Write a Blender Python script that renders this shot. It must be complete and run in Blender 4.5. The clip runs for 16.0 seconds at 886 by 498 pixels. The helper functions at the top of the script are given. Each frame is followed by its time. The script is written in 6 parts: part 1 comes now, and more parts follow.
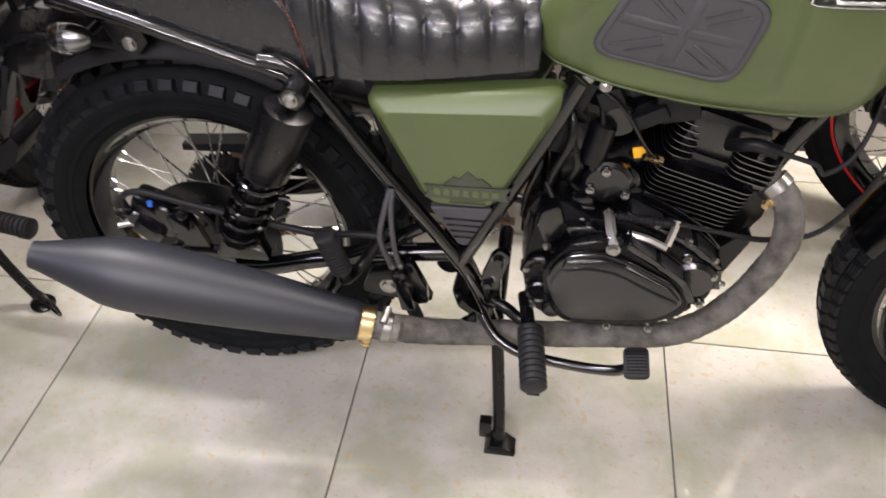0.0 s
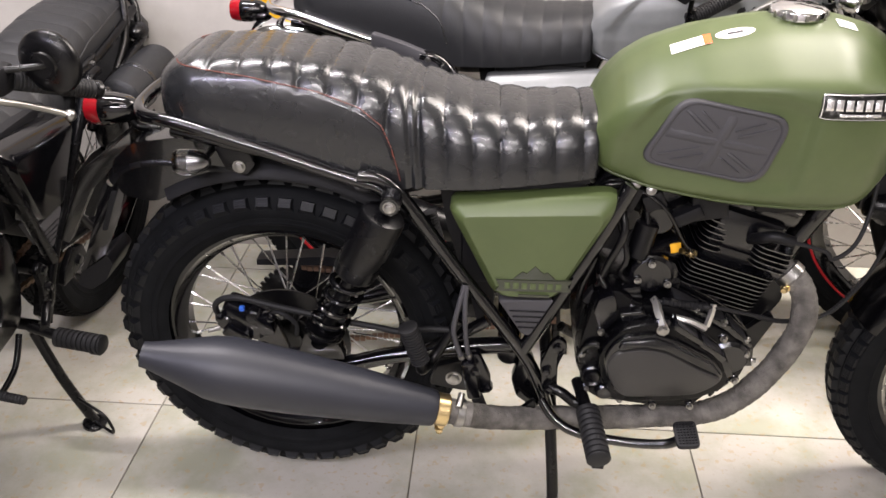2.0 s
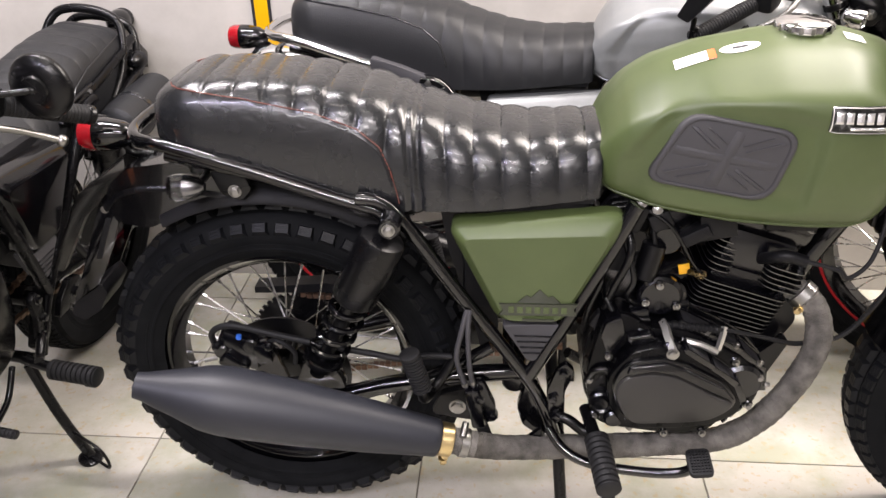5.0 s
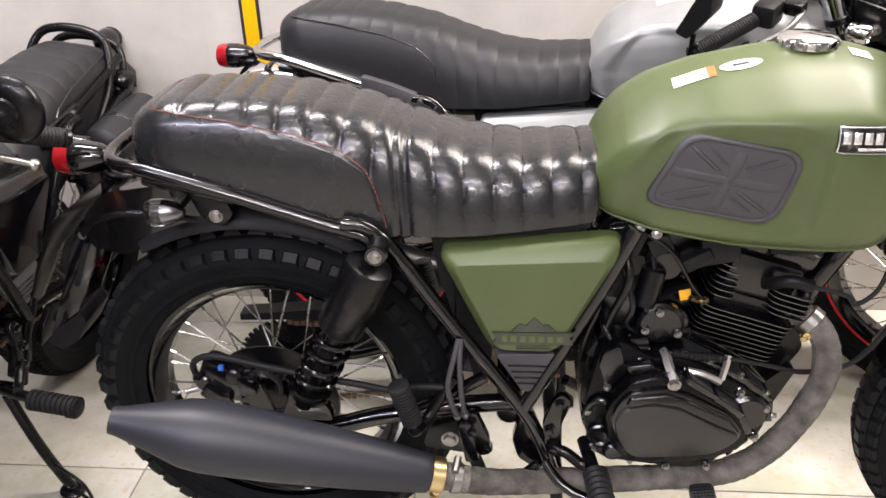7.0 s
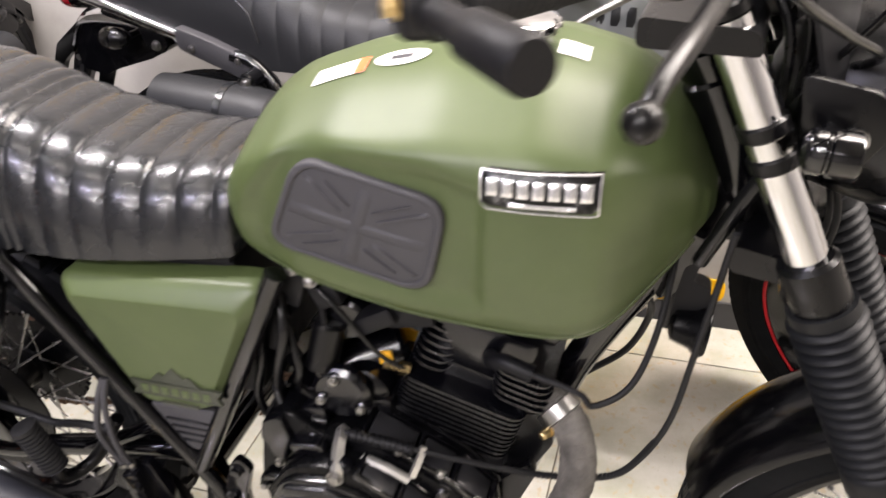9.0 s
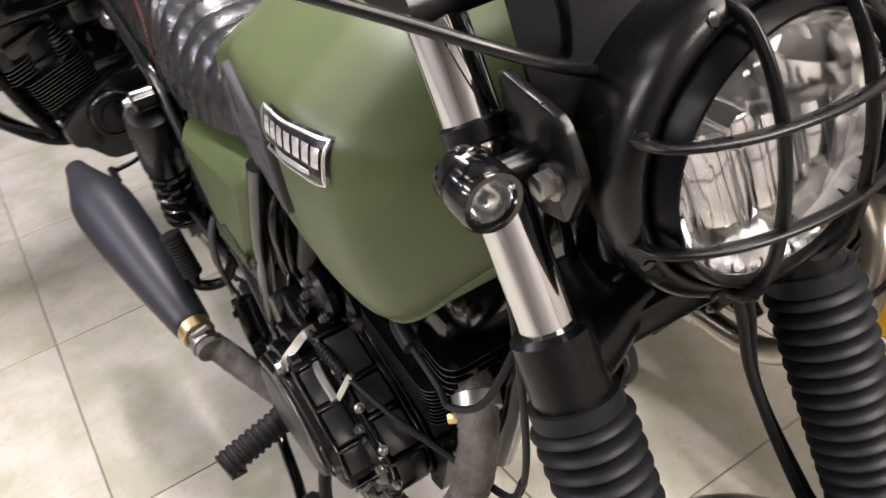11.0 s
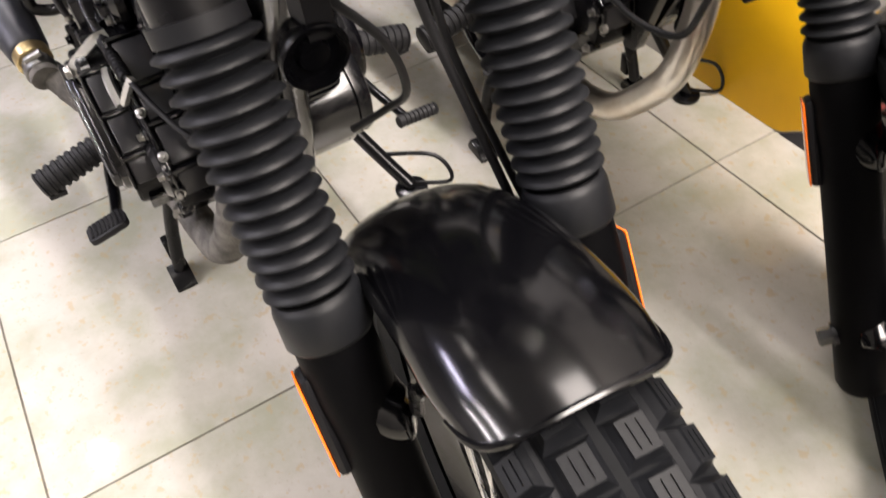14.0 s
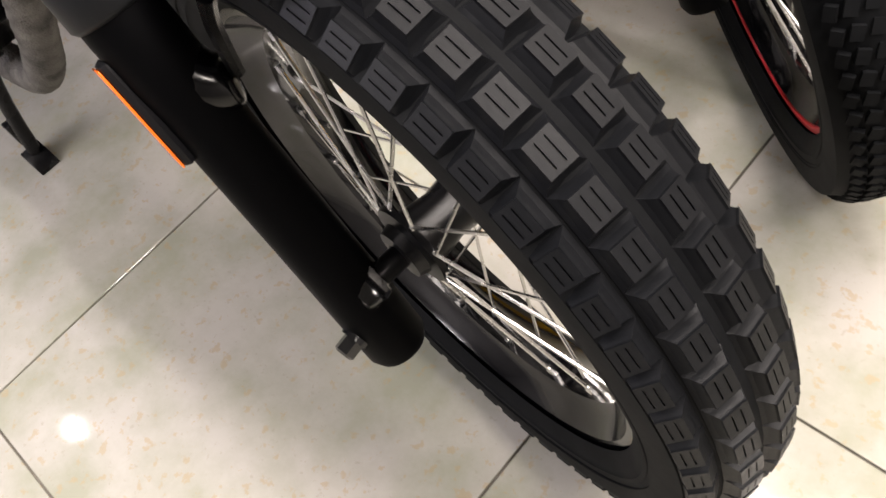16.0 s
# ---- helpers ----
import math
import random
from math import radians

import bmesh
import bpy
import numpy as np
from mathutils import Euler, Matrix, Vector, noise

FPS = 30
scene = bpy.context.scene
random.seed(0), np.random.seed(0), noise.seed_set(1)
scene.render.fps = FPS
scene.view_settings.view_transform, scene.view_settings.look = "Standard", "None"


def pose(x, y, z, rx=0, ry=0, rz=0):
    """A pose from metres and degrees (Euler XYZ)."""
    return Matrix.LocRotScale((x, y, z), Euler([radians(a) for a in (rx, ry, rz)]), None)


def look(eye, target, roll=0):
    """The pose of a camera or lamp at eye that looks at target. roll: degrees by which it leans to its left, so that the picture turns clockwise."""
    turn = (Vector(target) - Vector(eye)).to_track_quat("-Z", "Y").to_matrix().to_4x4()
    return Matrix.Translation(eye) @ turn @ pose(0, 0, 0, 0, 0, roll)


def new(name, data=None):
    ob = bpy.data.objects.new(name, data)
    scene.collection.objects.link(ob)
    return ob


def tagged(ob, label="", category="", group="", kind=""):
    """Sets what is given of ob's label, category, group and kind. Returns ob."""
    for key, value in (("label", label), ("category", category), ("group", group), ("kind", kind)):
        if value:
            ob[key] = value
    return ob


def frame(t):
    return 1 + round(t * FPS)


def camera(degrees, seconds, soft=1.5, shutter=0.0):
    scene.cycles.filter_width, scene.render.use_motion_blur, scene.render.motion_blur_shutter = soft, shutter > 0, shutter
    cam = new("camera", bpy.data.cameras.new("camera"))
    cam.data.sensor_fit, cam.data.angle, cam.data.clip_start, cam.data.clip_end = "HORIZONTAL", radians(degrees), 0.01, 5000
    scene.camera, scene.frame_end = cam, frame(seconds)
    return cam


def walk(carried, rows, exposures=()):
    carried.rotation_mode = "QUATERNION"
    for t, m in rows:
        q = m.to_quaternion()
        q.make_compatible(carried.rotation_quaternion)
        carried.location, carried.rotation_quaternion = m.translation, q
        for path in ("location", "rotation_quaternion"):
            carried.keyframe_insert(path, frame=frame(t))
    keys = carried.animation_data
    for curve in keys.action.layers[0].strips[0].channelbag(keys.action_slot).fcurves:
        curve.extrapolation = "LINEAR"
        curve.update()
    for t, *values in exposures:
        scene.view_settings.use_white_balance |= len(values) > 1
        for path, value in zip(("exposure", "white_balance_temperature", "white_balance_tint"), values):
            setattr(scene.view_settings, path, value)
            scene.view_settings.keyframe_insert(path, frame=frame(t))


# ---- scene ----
cam = camera(57.3, 16.0, shutter=0.4)

PATH = [
    (0, (0.322, -1.185, 1.25), (0.098, 0.3, -0.07), -0.7),
    (0.5, (0.218, -1.263, 1.275), (0.036, 0.298, 0.039), -0.6),
    (1, (0.156, -1.356, 1.273), (0.041, 0.287, 0.139), -0.2),
    (1.5, (0.15, -1.385, 1.268), (0.056, 0.31, 0.211), -0.1),
    (2, (0.15, -1.389, 1.279), (0.032, 0.326, 0.257), 0.2),
    (2.5, (0.151, -1.39, 1.28), (0.027, 0.341, 0.286), 0.4),
    (3, (0.154, -1.393, 1.271), (0.064, 0.353, 0.3), -0.2),
    (3.2, (0.163, -1.392, 1.267), (0.08, 0.359, 0.303), -0.5),
    (5.3, (0.155, -1.36, 1.248), (0.014, 0.393, 0.295), -0.8),
    (5.5, (0.156, -1.358, 1.245), (0.013, 0.404, 0.311), -0.8),
    (6, (0.155, -1.351, 1.243), (0.017, 0.426, 0.336), -0.8),
    (6.5, (0.152, -1.34, 1.244), (0.009, 0.439, 0.342), -0.3),
    (7, (0.17, -1.308, 1.24), (0.029, 0.462, 0.318), -1.1),
    (7.5, (0.263, -1.242, 1.225), (0.114, 0.502, 0.257), -1.5),
    (8, (0.426, -1.137, 1.241), (0.203, 0.576, 0.233), 0.5),
    (8.5, (0.564, -1.04, 1.229), (0.202, 0.615, 0.166), -0.5),
    (9, (0.748, -0.877, 1.199), (0.233, 0.733, 0.13), -2.6),
    (9.2, (0.803, -0.806, 1.204), (0.222, 0.773, 0.122), -4.3),
    (11.3, (1.188, -0.402, 1.133), (-0.346, 0.193, -0.005), -10.4),
    (11.5, (1.187, -0.364, 1.126), (-0.377, 0.169, -0.001), -10.1),
    (12, (1.192, -0.318, 1.108), (-0.396, 0.168, -0.006), -6.5),
    (12.5, (1.227, -0.308, 1.128), (-0.349, 0.224, 0.016), -3.3),
    (13, (1.27, -0.301, 1.077), (-0.212, 0.271, -0.138), -4.0),
    (13.5, (1.31, -0.308, 1.027), (-0.021, 0.271, -0.35), -5.9),
    (14, (1.335, -0.31, 1.009), (0.109, 0.271, -0.46), -7.7),
    (14.5, (1.367, -0.303, 0.959), (0.233, 0.254, -0.592), -11.7),
    (15, (1.414, -0.313, 0.917), (0.339, 0.234, -0.678), -17.2),
    (15.5, (1.451, -0.342, 0.883), (0.433, 0.208, -0.749), -20.9),
    (16, (1.473, -0.358, 0.868), (0.489, 0.21, -0.778), -21.7),
]
walk(cam, [(t, look(eye, target, roll)) for t, eye, target, roll in PATH],
     exposures=((0.0, 0.58), (0.8, 0.54), (3.0, 0.56), (7.5, 0.60), (9.2, 0.70), (11.3, 0.34), (12.5, 0.34), (13.5, 0.66), (14.5, 0.58), (16.0, 0.10)))


# ---- light and exposure ----
world = bpy.data.worlds.new("showroom_world")
scene.world = world
world.use_nodes = True
world.node_tree.nodes["Background"].inputs["Color"].default_value = (0.9, 0.95, 1.0, 1)
world.node_tree.nodes["Background"].inputs["Strength"].default_value = 0.01
scene.view_settings.exposure = 0.0


# an unseen area light at ceiling height, added as fill
def fill_lamp(x, y, power, sx, sy, color=(1.0, 0.97, 0.93), z=2.66):
    lamp = bpy.data.lights.new("fill_lamp", "AREA")
    lamp.shape, lamp.size, lamp.size_y, lamp.energy, lamp.color = "RECTANGLE", sx, sy, power, color
    ob = new("fill_lamp", lamp)
    ob.matrix_world = pose(x, y, z)
    return ob


def spot_bulb(x, y, power, size=0.12, color=(0.95, 0.95, 1.0)):
    lamp = bpy.data.lights.new("downlight", "AREA")
    lamp.shape, lamp.size, lamp.energy, lamp.color = "DISK", size, power, color
    ob = new("downlight", lamp)
    ob.matrix_world = pose(x, y, 2.66)
    return ob


WARM, COOL, VIOLET = (1.0, 0.90, 0.84), (1.0, 0.93, 0.95), (0.82, 0.78, 1.0)
# added fill, placed to brighten floor and bikes; only the violet strip follows a highlight
LAMP_TABLE = (
    (-0.3, -1.15, 6, 1.2, 0.07, WARM), (2.1, 0.45, 64, 1.2, 0.6, WARM), (1.6, 0.80, 40, 1.2, 0.6, WARM), (1.15, 0.26, 36, 1.2, 0.6, WARM), (-0.8, 0.0, 58, 1.2, 0.07, COOL),
    (-1.3, -2.5, 48, 1.2, 0.09, VIOLET), (0.3, -2.3, 38, 1.2, 0.09, COOL), (3.0, 0.15, 84, 0.6, 1.2, WARM),
    (-0.4, -3.7, 84, 1.2, 0.12, COOL), (1.3, -3.7, 14, 1.2, 0.12, COOL),
)
for lx, ly, lp, lsx, lsy, lc in LAMP_TABLE:
    fill_lamp(lx, ly, lp, lsx, lsy, lc)
spot_bulb(-1.52, -1.06, 3.2, 0.035)


# ---- materials ----
def material(name, color, rough=0.5, metal=0.0, coat=0.0, spec=0.5, coat_rough=0.05):
    m = bpy.data.materials.new(name)
    m.use_nodes = True
    b = m.node_tree.nodes["Principled BSDF"]
    b.inputs["Base Color"].default_value = (*color, 1)
    b.inputs["Roughness"].default_value = rough
    b.inputs["Metallic"].default_value = metal
    b.inputs["Coat Weight"].default_value = coat
    b.inputs["Coat Roughness"].default_value = coat_rough
    b.inputs["Specular IOR Level"].default_value = spec
    return m


def add(m, kind, **inputs):
    n = m.node_tree.nodes.new(kind)
    for key, value in inputs.items():
        n.inputs[key.replace("_", " ")].default_value = value
    return n


def wire(m, a, out, b, inp):
    m.node_tree.links.new(a.outputs[out], b.inputs[inp])


def surface(m):
    return m.node_tree.nodes["Principled BSDF"]


def coords(m):
    return m.node_tree.nodes.new("ShaderNodeTexCoord")


def grain(m, scale, bump=0.0, rough=None, dark=None, base=None, detail=4.0, distance=0.002):
    """Noise in object space: fine relief, uneven gloss and a second, broader tone."""
    tc = coords(m)
    n = add(m, "ShaderNodeTexNoise", Scale=scale, Detail=detail, Roughness=0.6)
    wire(m, tc, "Object", n, "Vector")
    if bump:
        b = add(m, "ShaderNodeBump", Strength=bump, Distance=distance)
        wire(m, n, "Fac", b, "Height")
        wire(m, b, "Normal", surface(m), "Normal")
    if rough:
        r = add(m, "ShaderNodeMapRange")
        r.inputs["To Min"].default_value, r.inputs["To Max"].default_value = rough
        n2 = add(m, "ShaderNodeTexNoise", Scale=scale * 0.12, Detail=5.0)
        wire(m, tc, "Object", n2, "Vector")
        wire(m, n2, "Fac", r, "Value")
        wire(m, r, "Result", surface(m), "Roughness")
    if dark:
        n3 = add(m, "ShaderNodeTexNoise", Scale=scale * 0.2, Detail=6.0, Roughness=0.65)
        wire(m, tc, "Object", n3, "Vector")
        ramp = m.node_tree.nodes.new("ShaderNodeValToRGB")
        ramp.color_ramp.elements[0].position, ramp.color_ramp.elements[1].position = 0.35, 0.7
        ramp.color_ramp.elements[0].color, ramp.color_ramp.elements[1].color = (*dark, 1), (*base, 1)
        wire(m, n3, "Fac", ramp, "Fac")
        wire(m, ramp, "Color", surface(m), "Base Color")
    return m


GREEN = grain(material("satin_green_paint", (0.068, 0.090, 0.032), 0.42, spec=0.4), 60, rough=(0.36, 0.46),
              dark=(0.054, 0.074, 0.026), base=(0.064, 0.085, 0.031))
WHITE_PAINT = grain(material("silver_white_paint", (0.34, 0.35, 0.36), 0.34, metal=0.25, coat=0.3), 80, rough=(0.28, 0.4),
                    dark=(0.205, 0.213, 0.217), base=(0.24, 0.248, 0.252))
BLACK_GLOSS = grain(material("gloss_black_paint", (0.0015, 0.0015, 0.002), 0.12, coat=0.5, spec=0.35, coat_rough=0.03), 90, rough=(0.08, 0.2))
GUARD_BLACK = grain(material("satin_gloss_black_paint", (0.0012, 0.0012, 0.0016), 0.16, spec=0.36), 60, rough=(0.13, 0.18))
POLISHED = grain(material("polished_bracket_metal", (0.10, 0.10, 0.10), 0.2, metal=1.0), 80, rough=(0.14, 0.34))
SPOKE_STEEL = grain(material("bright_spoke_steel", (0.62, 0.61, 0.60), 0.25, metal=1.0), 200, rough=(0.18, 0.36))
CABLE_BLACK = grain(material("gloss_black_cable", (0.003, 0.003, 0.0035), 0.22, spec=0.35), 200, rough=(0.18, 0.34))
ENGINE_BLACK = grain(material("black_engine_enamel", (0.0015, 0.0015, 0.002), 0.25, spec=0.16), 200, bump=0.05, rough=(0.2, 0.34))
DEEP_BLACK = grain(material("deep_black_paint", (0.0015, 0.0015, 0.002), 0.1, spec=0.5), 60, rough=(0.06, 0.14))
ZINC = grain(material("zinc_plate", (0.62, 0.61, 0.58), 0.34, metal=0.9), 150, rough=(0.3, 0.46))
CASE_PANEL = grain(material("satin_black_case_panel", (0.017, 0.017, 0.019), 0.32, spec=0.4), 300, bump=0.06, rough=(0.28, 0.38))
CLUTCH_FACE = grain(material("matt_grey_cover_face", (0.022, 0.021, 0.020), 0.4, spec=0.4), 400, bump=0.06, rough=(0.36, 0.46))
DARK_CHROME = grain(material("dark_polished_metal", (0.16, 0.16, 0.17), 0.2, metal=1.0), 80, rough=(0.14, 0.32))
BEZEL_BLACK = grain(material("deep_black_bezel", (0.0008, 0.0008, 0.001), 0.3, spec=0.08), 90, rough=(0.26, 0.34))
LEG_BLACK = grain(material("deep_black_enamel", (0.0012, 0.0012, 0.0015), 0.5, spec=0.04), 90, rough=(0.46, 0.6))
BLACK_SATIN = grain(material("satin_black_paint", (0.002, 0.002, 0.0025), 0.28, spec=0.28), 120, bump=0.04, rough=(0.2, 0.36))
BLACK_MATT = grain(material("matt_black_coating", (0.006, 0.006, 0.007), 0.55, spec=0.2), 400, bump=0.15, rough=(0.46, 0.62))
BLACK_CAST = grain(material("black_cast_metal", (0.002, 0.002, 0.003), 0.2, coat=0.35, spec=0.35, coat_rough=0.12), 300, bump=0.12, rough=(0.14, 0.3))
MUFFLER_MAT = grain(material("matt_grey_black_enamel", (0.016, 0.017, 0.022), 0.42, spec=0.32), 500, bump=0.08, rough=(0.38, 0.5))
PLASTIC = grain(material("black_plastic", (0.005, 0.005, 0.006), 0.42, spec=0.2), 350, bump=0.12, rough=(0.38, 0.55))
PAD_MAT = grain(material("grey_rubber_pad", (0.045, 0.044, 0.048), 0.5, spec=0.3), 500, bump=0.15, rough=(0.5, 0.62))
CHROME = grain(material("chrome", (0.66, 0.66, 0.67), 0.07, metal=1.0), 40, rough=(0.04, 0.12))
STEEL = grain(material("zinc_steel", (0.27, 0.265, 0.255), 0.3, metal=1.0), 200, rough=(0.22, 0.45))
FIN_EDGE = material("machined_fin_edge", (0.15, 0.15, 0.15), 0.4, metal=1.0)
WARM_STEEL = grain(material("brushed_stainless_exhaust", (0.62, 0.57, 0.50), 0.3, metal=1.0), 60, rough=(0.24, 0.42),
                   dark=(0.52, 0.45, 0.36), base=(0.68, 0.65, 0.60))
BRASS = grain(material("gold_zinc_clamp", (0.62, 0.48, 0.25), 0.28, metal=1.0), 120, rough=(0.2, 0.4))
RUBBER = grain(material("black_rubber", (0.009, 0.009, 0.010), 0.55, spec=0.25), 300, bump=0.12, rough=(0.5, 0.7))
BELLOWS_MAT = grain(material("dusty_rubber_gaiter", (0.006, 0.0065, 0.008), 0.5, spec=0.22), 120, bump=0.06, rough=(0.4, 0.6),
                    dark=(0.0035, 0.004, 0.005), base=(0.0066, 0.007, 0.0085))
TYRE_MAT = grain(material("tyre_rubber", (0.006, 0.006, 0.007), 0.7, spec=0.07), 160, bump=0.1, rough=(0.6, 0.8),
                 dark=(0.004, 0.0044, 0.005), base=(0.0072, 0.0076, 0.0085))
BLOCK_MAT = grain(material("tread_block_rubber", (0.008, 0.008, 0.009), 0.45, spec=0.15), 220, bump=0.1, rough=(0.36, 0.56),
                  dark=(0.0045, 0.005, 0.006), base=(0.0072, 0.0076, 0.009))
LEATHER = grain(material("black_leatherette", (0.0085, 0.0092, 0.0105), 0.26, coat=0.45, spec=0.35, coat_rough=0.16), 260, bump=0.22, rough=(0.22, 0.32), distance=0.0012)
_b0 = [n for n in LEATHER.node_tree.nodes if n.type == "BUMP"][0]
_n = add(LEATHER, "ShaderNodeTexNoise", Scale=34.0, Detail=5.0, Roughness=0.6, Distortion=1.6)
_b = add(LEATHER, "ShaderNodeBump", Strength=0.35, Distance=0.004)
wire(LEATHER, coords(LEATHER), "Object", _n, "Vector")
wire(LEATHER, _n, "Fac", _b, "Height")
wire(LEATHER, _b, "Normal", _b0, "Normal")
LEATHER_PLAIN = grain(material("matt_black_leatherette", (0.010, 0.0105, 0.012), 0.44, spec=0.35), 320, bump=0.3, rough=(0.4, 0.54), distance=0.0015)
RED_THREAD = material("red_thread", (0.14, 0.035, 0.022), 0.7)
GREY_PIPING = material("gloss_black_piping", (0.012, 0.012, 0.013), 0.25)
ORANGE = material("orange_reflector", (0.85, 0.16, 0.01), 0.25, coat=0.6)
ORANGE_LENS = material("orange_lens", (0.9, 0.22, 0.01), 0.2, coat=0.6)
RED_LENS = material("red_lens", (0.24, 0.004, 0.009), 0.16, coat=0.7)
RED_STRIPE = material("red_rim_stripe", (0.55, 0.02, 0.03), 0.4)
STICKER = material("white_sticker", (0.72, 0.72, 0.70), 0.4)
STICKER_ORANGE = material("orange_sticker_band", (0.75, 0.12, 0.03), 0.4)
DECAL = material("dark_decal", (0.030, 0.034, 0.022), 0.45)
LOGO_BLACK = material("black_logo_bar", (0.012, 0.012, 0.013), 0.4)
LOGO_SILVER = material("silver_logo_bar", (0.7, 0.7, 0.7), 0.25, metal=0.8)
YELLOW_TAG = material("yellow_tag", (0.80, 0.42, 0.02), 0.45)
CHAIN_MAT = grain(material("oily_chain", (0.16, 0.10, 0.07), 0.45, metal=0.8), 300, rough=(0.35, 0.6))
LENS_GLASS = material("clear_lens", (1, 1, 1), 0.02)
surface(LENS_GLASS).inputs["Transmission Weight"].default_value = 1.0
surface(LENS_GLASS).inputs["IOR"].default_value = 1.45
REFLECTOR = grain(material("lamp_reflector", (0.62, 0.62, 0.64), 0.12, metal=1.0), 30, rough=(0.06, 0.2))

# exhaust heat wrap: woven grey tape with spiral overlaps
WRAP = material("heat_wrap", (0.08, 0.076, 0.072), 0.85, spec=0.2)
_tc = coords(WRAP)
_w = add(WRAP, "ShaderNodeTexVoronoi", Scale=420.0)
_b = add(WRAP, "ShaderNodeBump", Strength=0.7, Distance=0.002)
_n = add(WRAP, "ShaderNodeTexNoise", Scale=35.0, Detail=5.0)
_r = WRAP.node_tree.nodes.new("ShaderNodeValToRGB")
_r.color_ramp.elements[0].color, _r.color_ramp.elements[1].color = (0.048, 0.045, 0.041, 1), (0.160, 0.150, 0.136, 1)
_r.color_ramp.elements[0].position, _r.color_ramp.elements[1].position = 0.3, 0.7
for _x in (_w, _n):
    wire(WRAP, _tc, "Object", _x, "Vector")
wire(WRAP, _w, "Distance", _b, "Height")
wire(WRAP, _b, "Normal", surface(WRAP), "Normal")
wire(WRAP, _n, "Fac", _r, "Fac")
wire(WRAP, _r, "Color", surface(WRAP), "Base Color")

# camouflage face of the tank badge
BADGE = material("camouflage_badge", (0.3, 0.3, 0.3), 0.3, metal=0.6)
_tc = coords(BADGE)
_n = add(BADGE, "ShaderNodeTexNoise", Scale=75.0, Detail=1.0)
_r = BADGE.node_tree.nodes.new("ShaderNodeValToRGB")
_r.color_ramp.interpolation = "CONSTANT"
_r.color_ramp.elements[0].color, _r.color_ramp.elements[1].color = (0.010, 0.010, 0.010, 1), (0.028, 0.028, 0.028, 1)
_r.color_ramp.elements[1].position = 0.5
_e = _r.color_ramp.elements.new(0.6)
_e.color = (0.10, 0.10, 0.10, 1)
wire(BADGE, _tc, "Object", _n, "Vector")
wire(BADGE, _n, "Fac", _r, "Fac")
wire(BADGE, _r, "Color", surface(BADGE), "Base Color")

# polished cream floor tile: clouds, ochre flecks, each tile a little different
TILE = material("polished_cream_tile", (0.62, 0.60, 0.53), 0.1, coat=0.0)
_tc = coords(TILE)
_i = TILE.node_tree.nodes.new("ShaderNodeObjectInfo")
_off = TILE.node_tree.nodes.new("ShaderNodeVectorMath")
_off.operation = "SCALE"
_off.inputs[0].default_value = (37.0, 53.0, 11.0)
wire(TILE, _i, "Random", _off, "Scale")
_sum = TILE.node_tree.nodes.new("ShaderNodeVectorMath")
wire(TILE, _tc, "Object", _sum, 0)
wire(TILE, _off, "Vector", _sum, 1)
_cloud = add(TILE, "ShaderNodeTexNoise", Scale=7.0, Detail=7.0, Roughness=0.62)
_fleck = add(TILE, "ShaderNodeTexNoise", Scale=66.0, Detail=3.0, Roughness=0.55)
_speck = add(TILE, "ShaderNodeTexNoise", Scale=130.0, Detail=2.0)
for _x in (_cloud, _fleck, _speck):
    wire(TILE, _sum, "Vector", _x, "Vector")
_r1 = TILE.node_tree.nodes.new("ShaderNodeValToRGB")
_r1.color_ramp.elements[0].position, _r1.color_ramp.elements[1].position = 0.36, 0.60
_r1.color_ramp.elements[0].color, _r1.color_ramp.elements[1].color = (0.295, 0.296, 0.232, 1), (0.396, 0.376, 0.338, 1)
_r2 = TILE.node_tree.nodes.new("ShaderNodeValToRGB")
_r2.color_ramp.elements[0].position, _r2.color_ramp.elements[1].position = 0.60, 0.665
_r2.color_ramp.elements[0].color, _r2.color_ramp.elements[1].color = (0, 0, 0, 1), (0.5, 0.5, 0.5, 1)
_r3 = TILE.node_tree.nodes.new("ShaderNodeValToRGB")
_r3.color_ramp.elements[0].position, _r3.color_ramp.elements[1].position = 0.66, 0.74
_r3.color_ramp.elements[0].color, _r3.color_ramp.elements[1].color = (0, 0, 0, 1), (0.4, 0.4, 0.4, 1)
_m1 = TILE.node_tree.nodes.new("ShaderNodeMix")
_m2 = TILE.node_tree.nodes.new("ShaderNodeMix")
_m1.data_type = _m2.data_type = "RGBA"
wire(TILE, _cloud, "Fac", _r1, "Fac")
wire(TILE, _fleck, "Fac", _r2, "Fac")
wire(TILE, _speck, "Fac", _r3, "Fac")
TILE.node_tree.links.new(_r2.outputs["Color"], _m1.inputs[0])
TILE.node_tree.links.new(_r1.outputs["Color"], _m1.inputs[6])
_m1.inputs[7].default_value = (0.355, 0.266, 0.148, 1)
TILE.node_tree.links.new(_r3.outputs["Color"], _m2.inputs[0])
TILE.node_tree.links.new(_m1.outputs[2], _m2.inputs[6])
_m2.inputs[7].default_value = (0.285, 0.256, 0.204, 1)
TILE.node_tree.links.new(_m2.outputs[2], surface(TILE).inputs["Base Color"])
_rr = add(TILE, "ShaderNodeMapRange")
_rr.inputs["To Min"].default_value, _rr.inputs["To Max"].default_value = 0.03, 0.09
wire(TILE, _cloud, "Fac", _rr, "Value")
wire(TILE, _rr, "Result", surface(TILE), "Roughness")

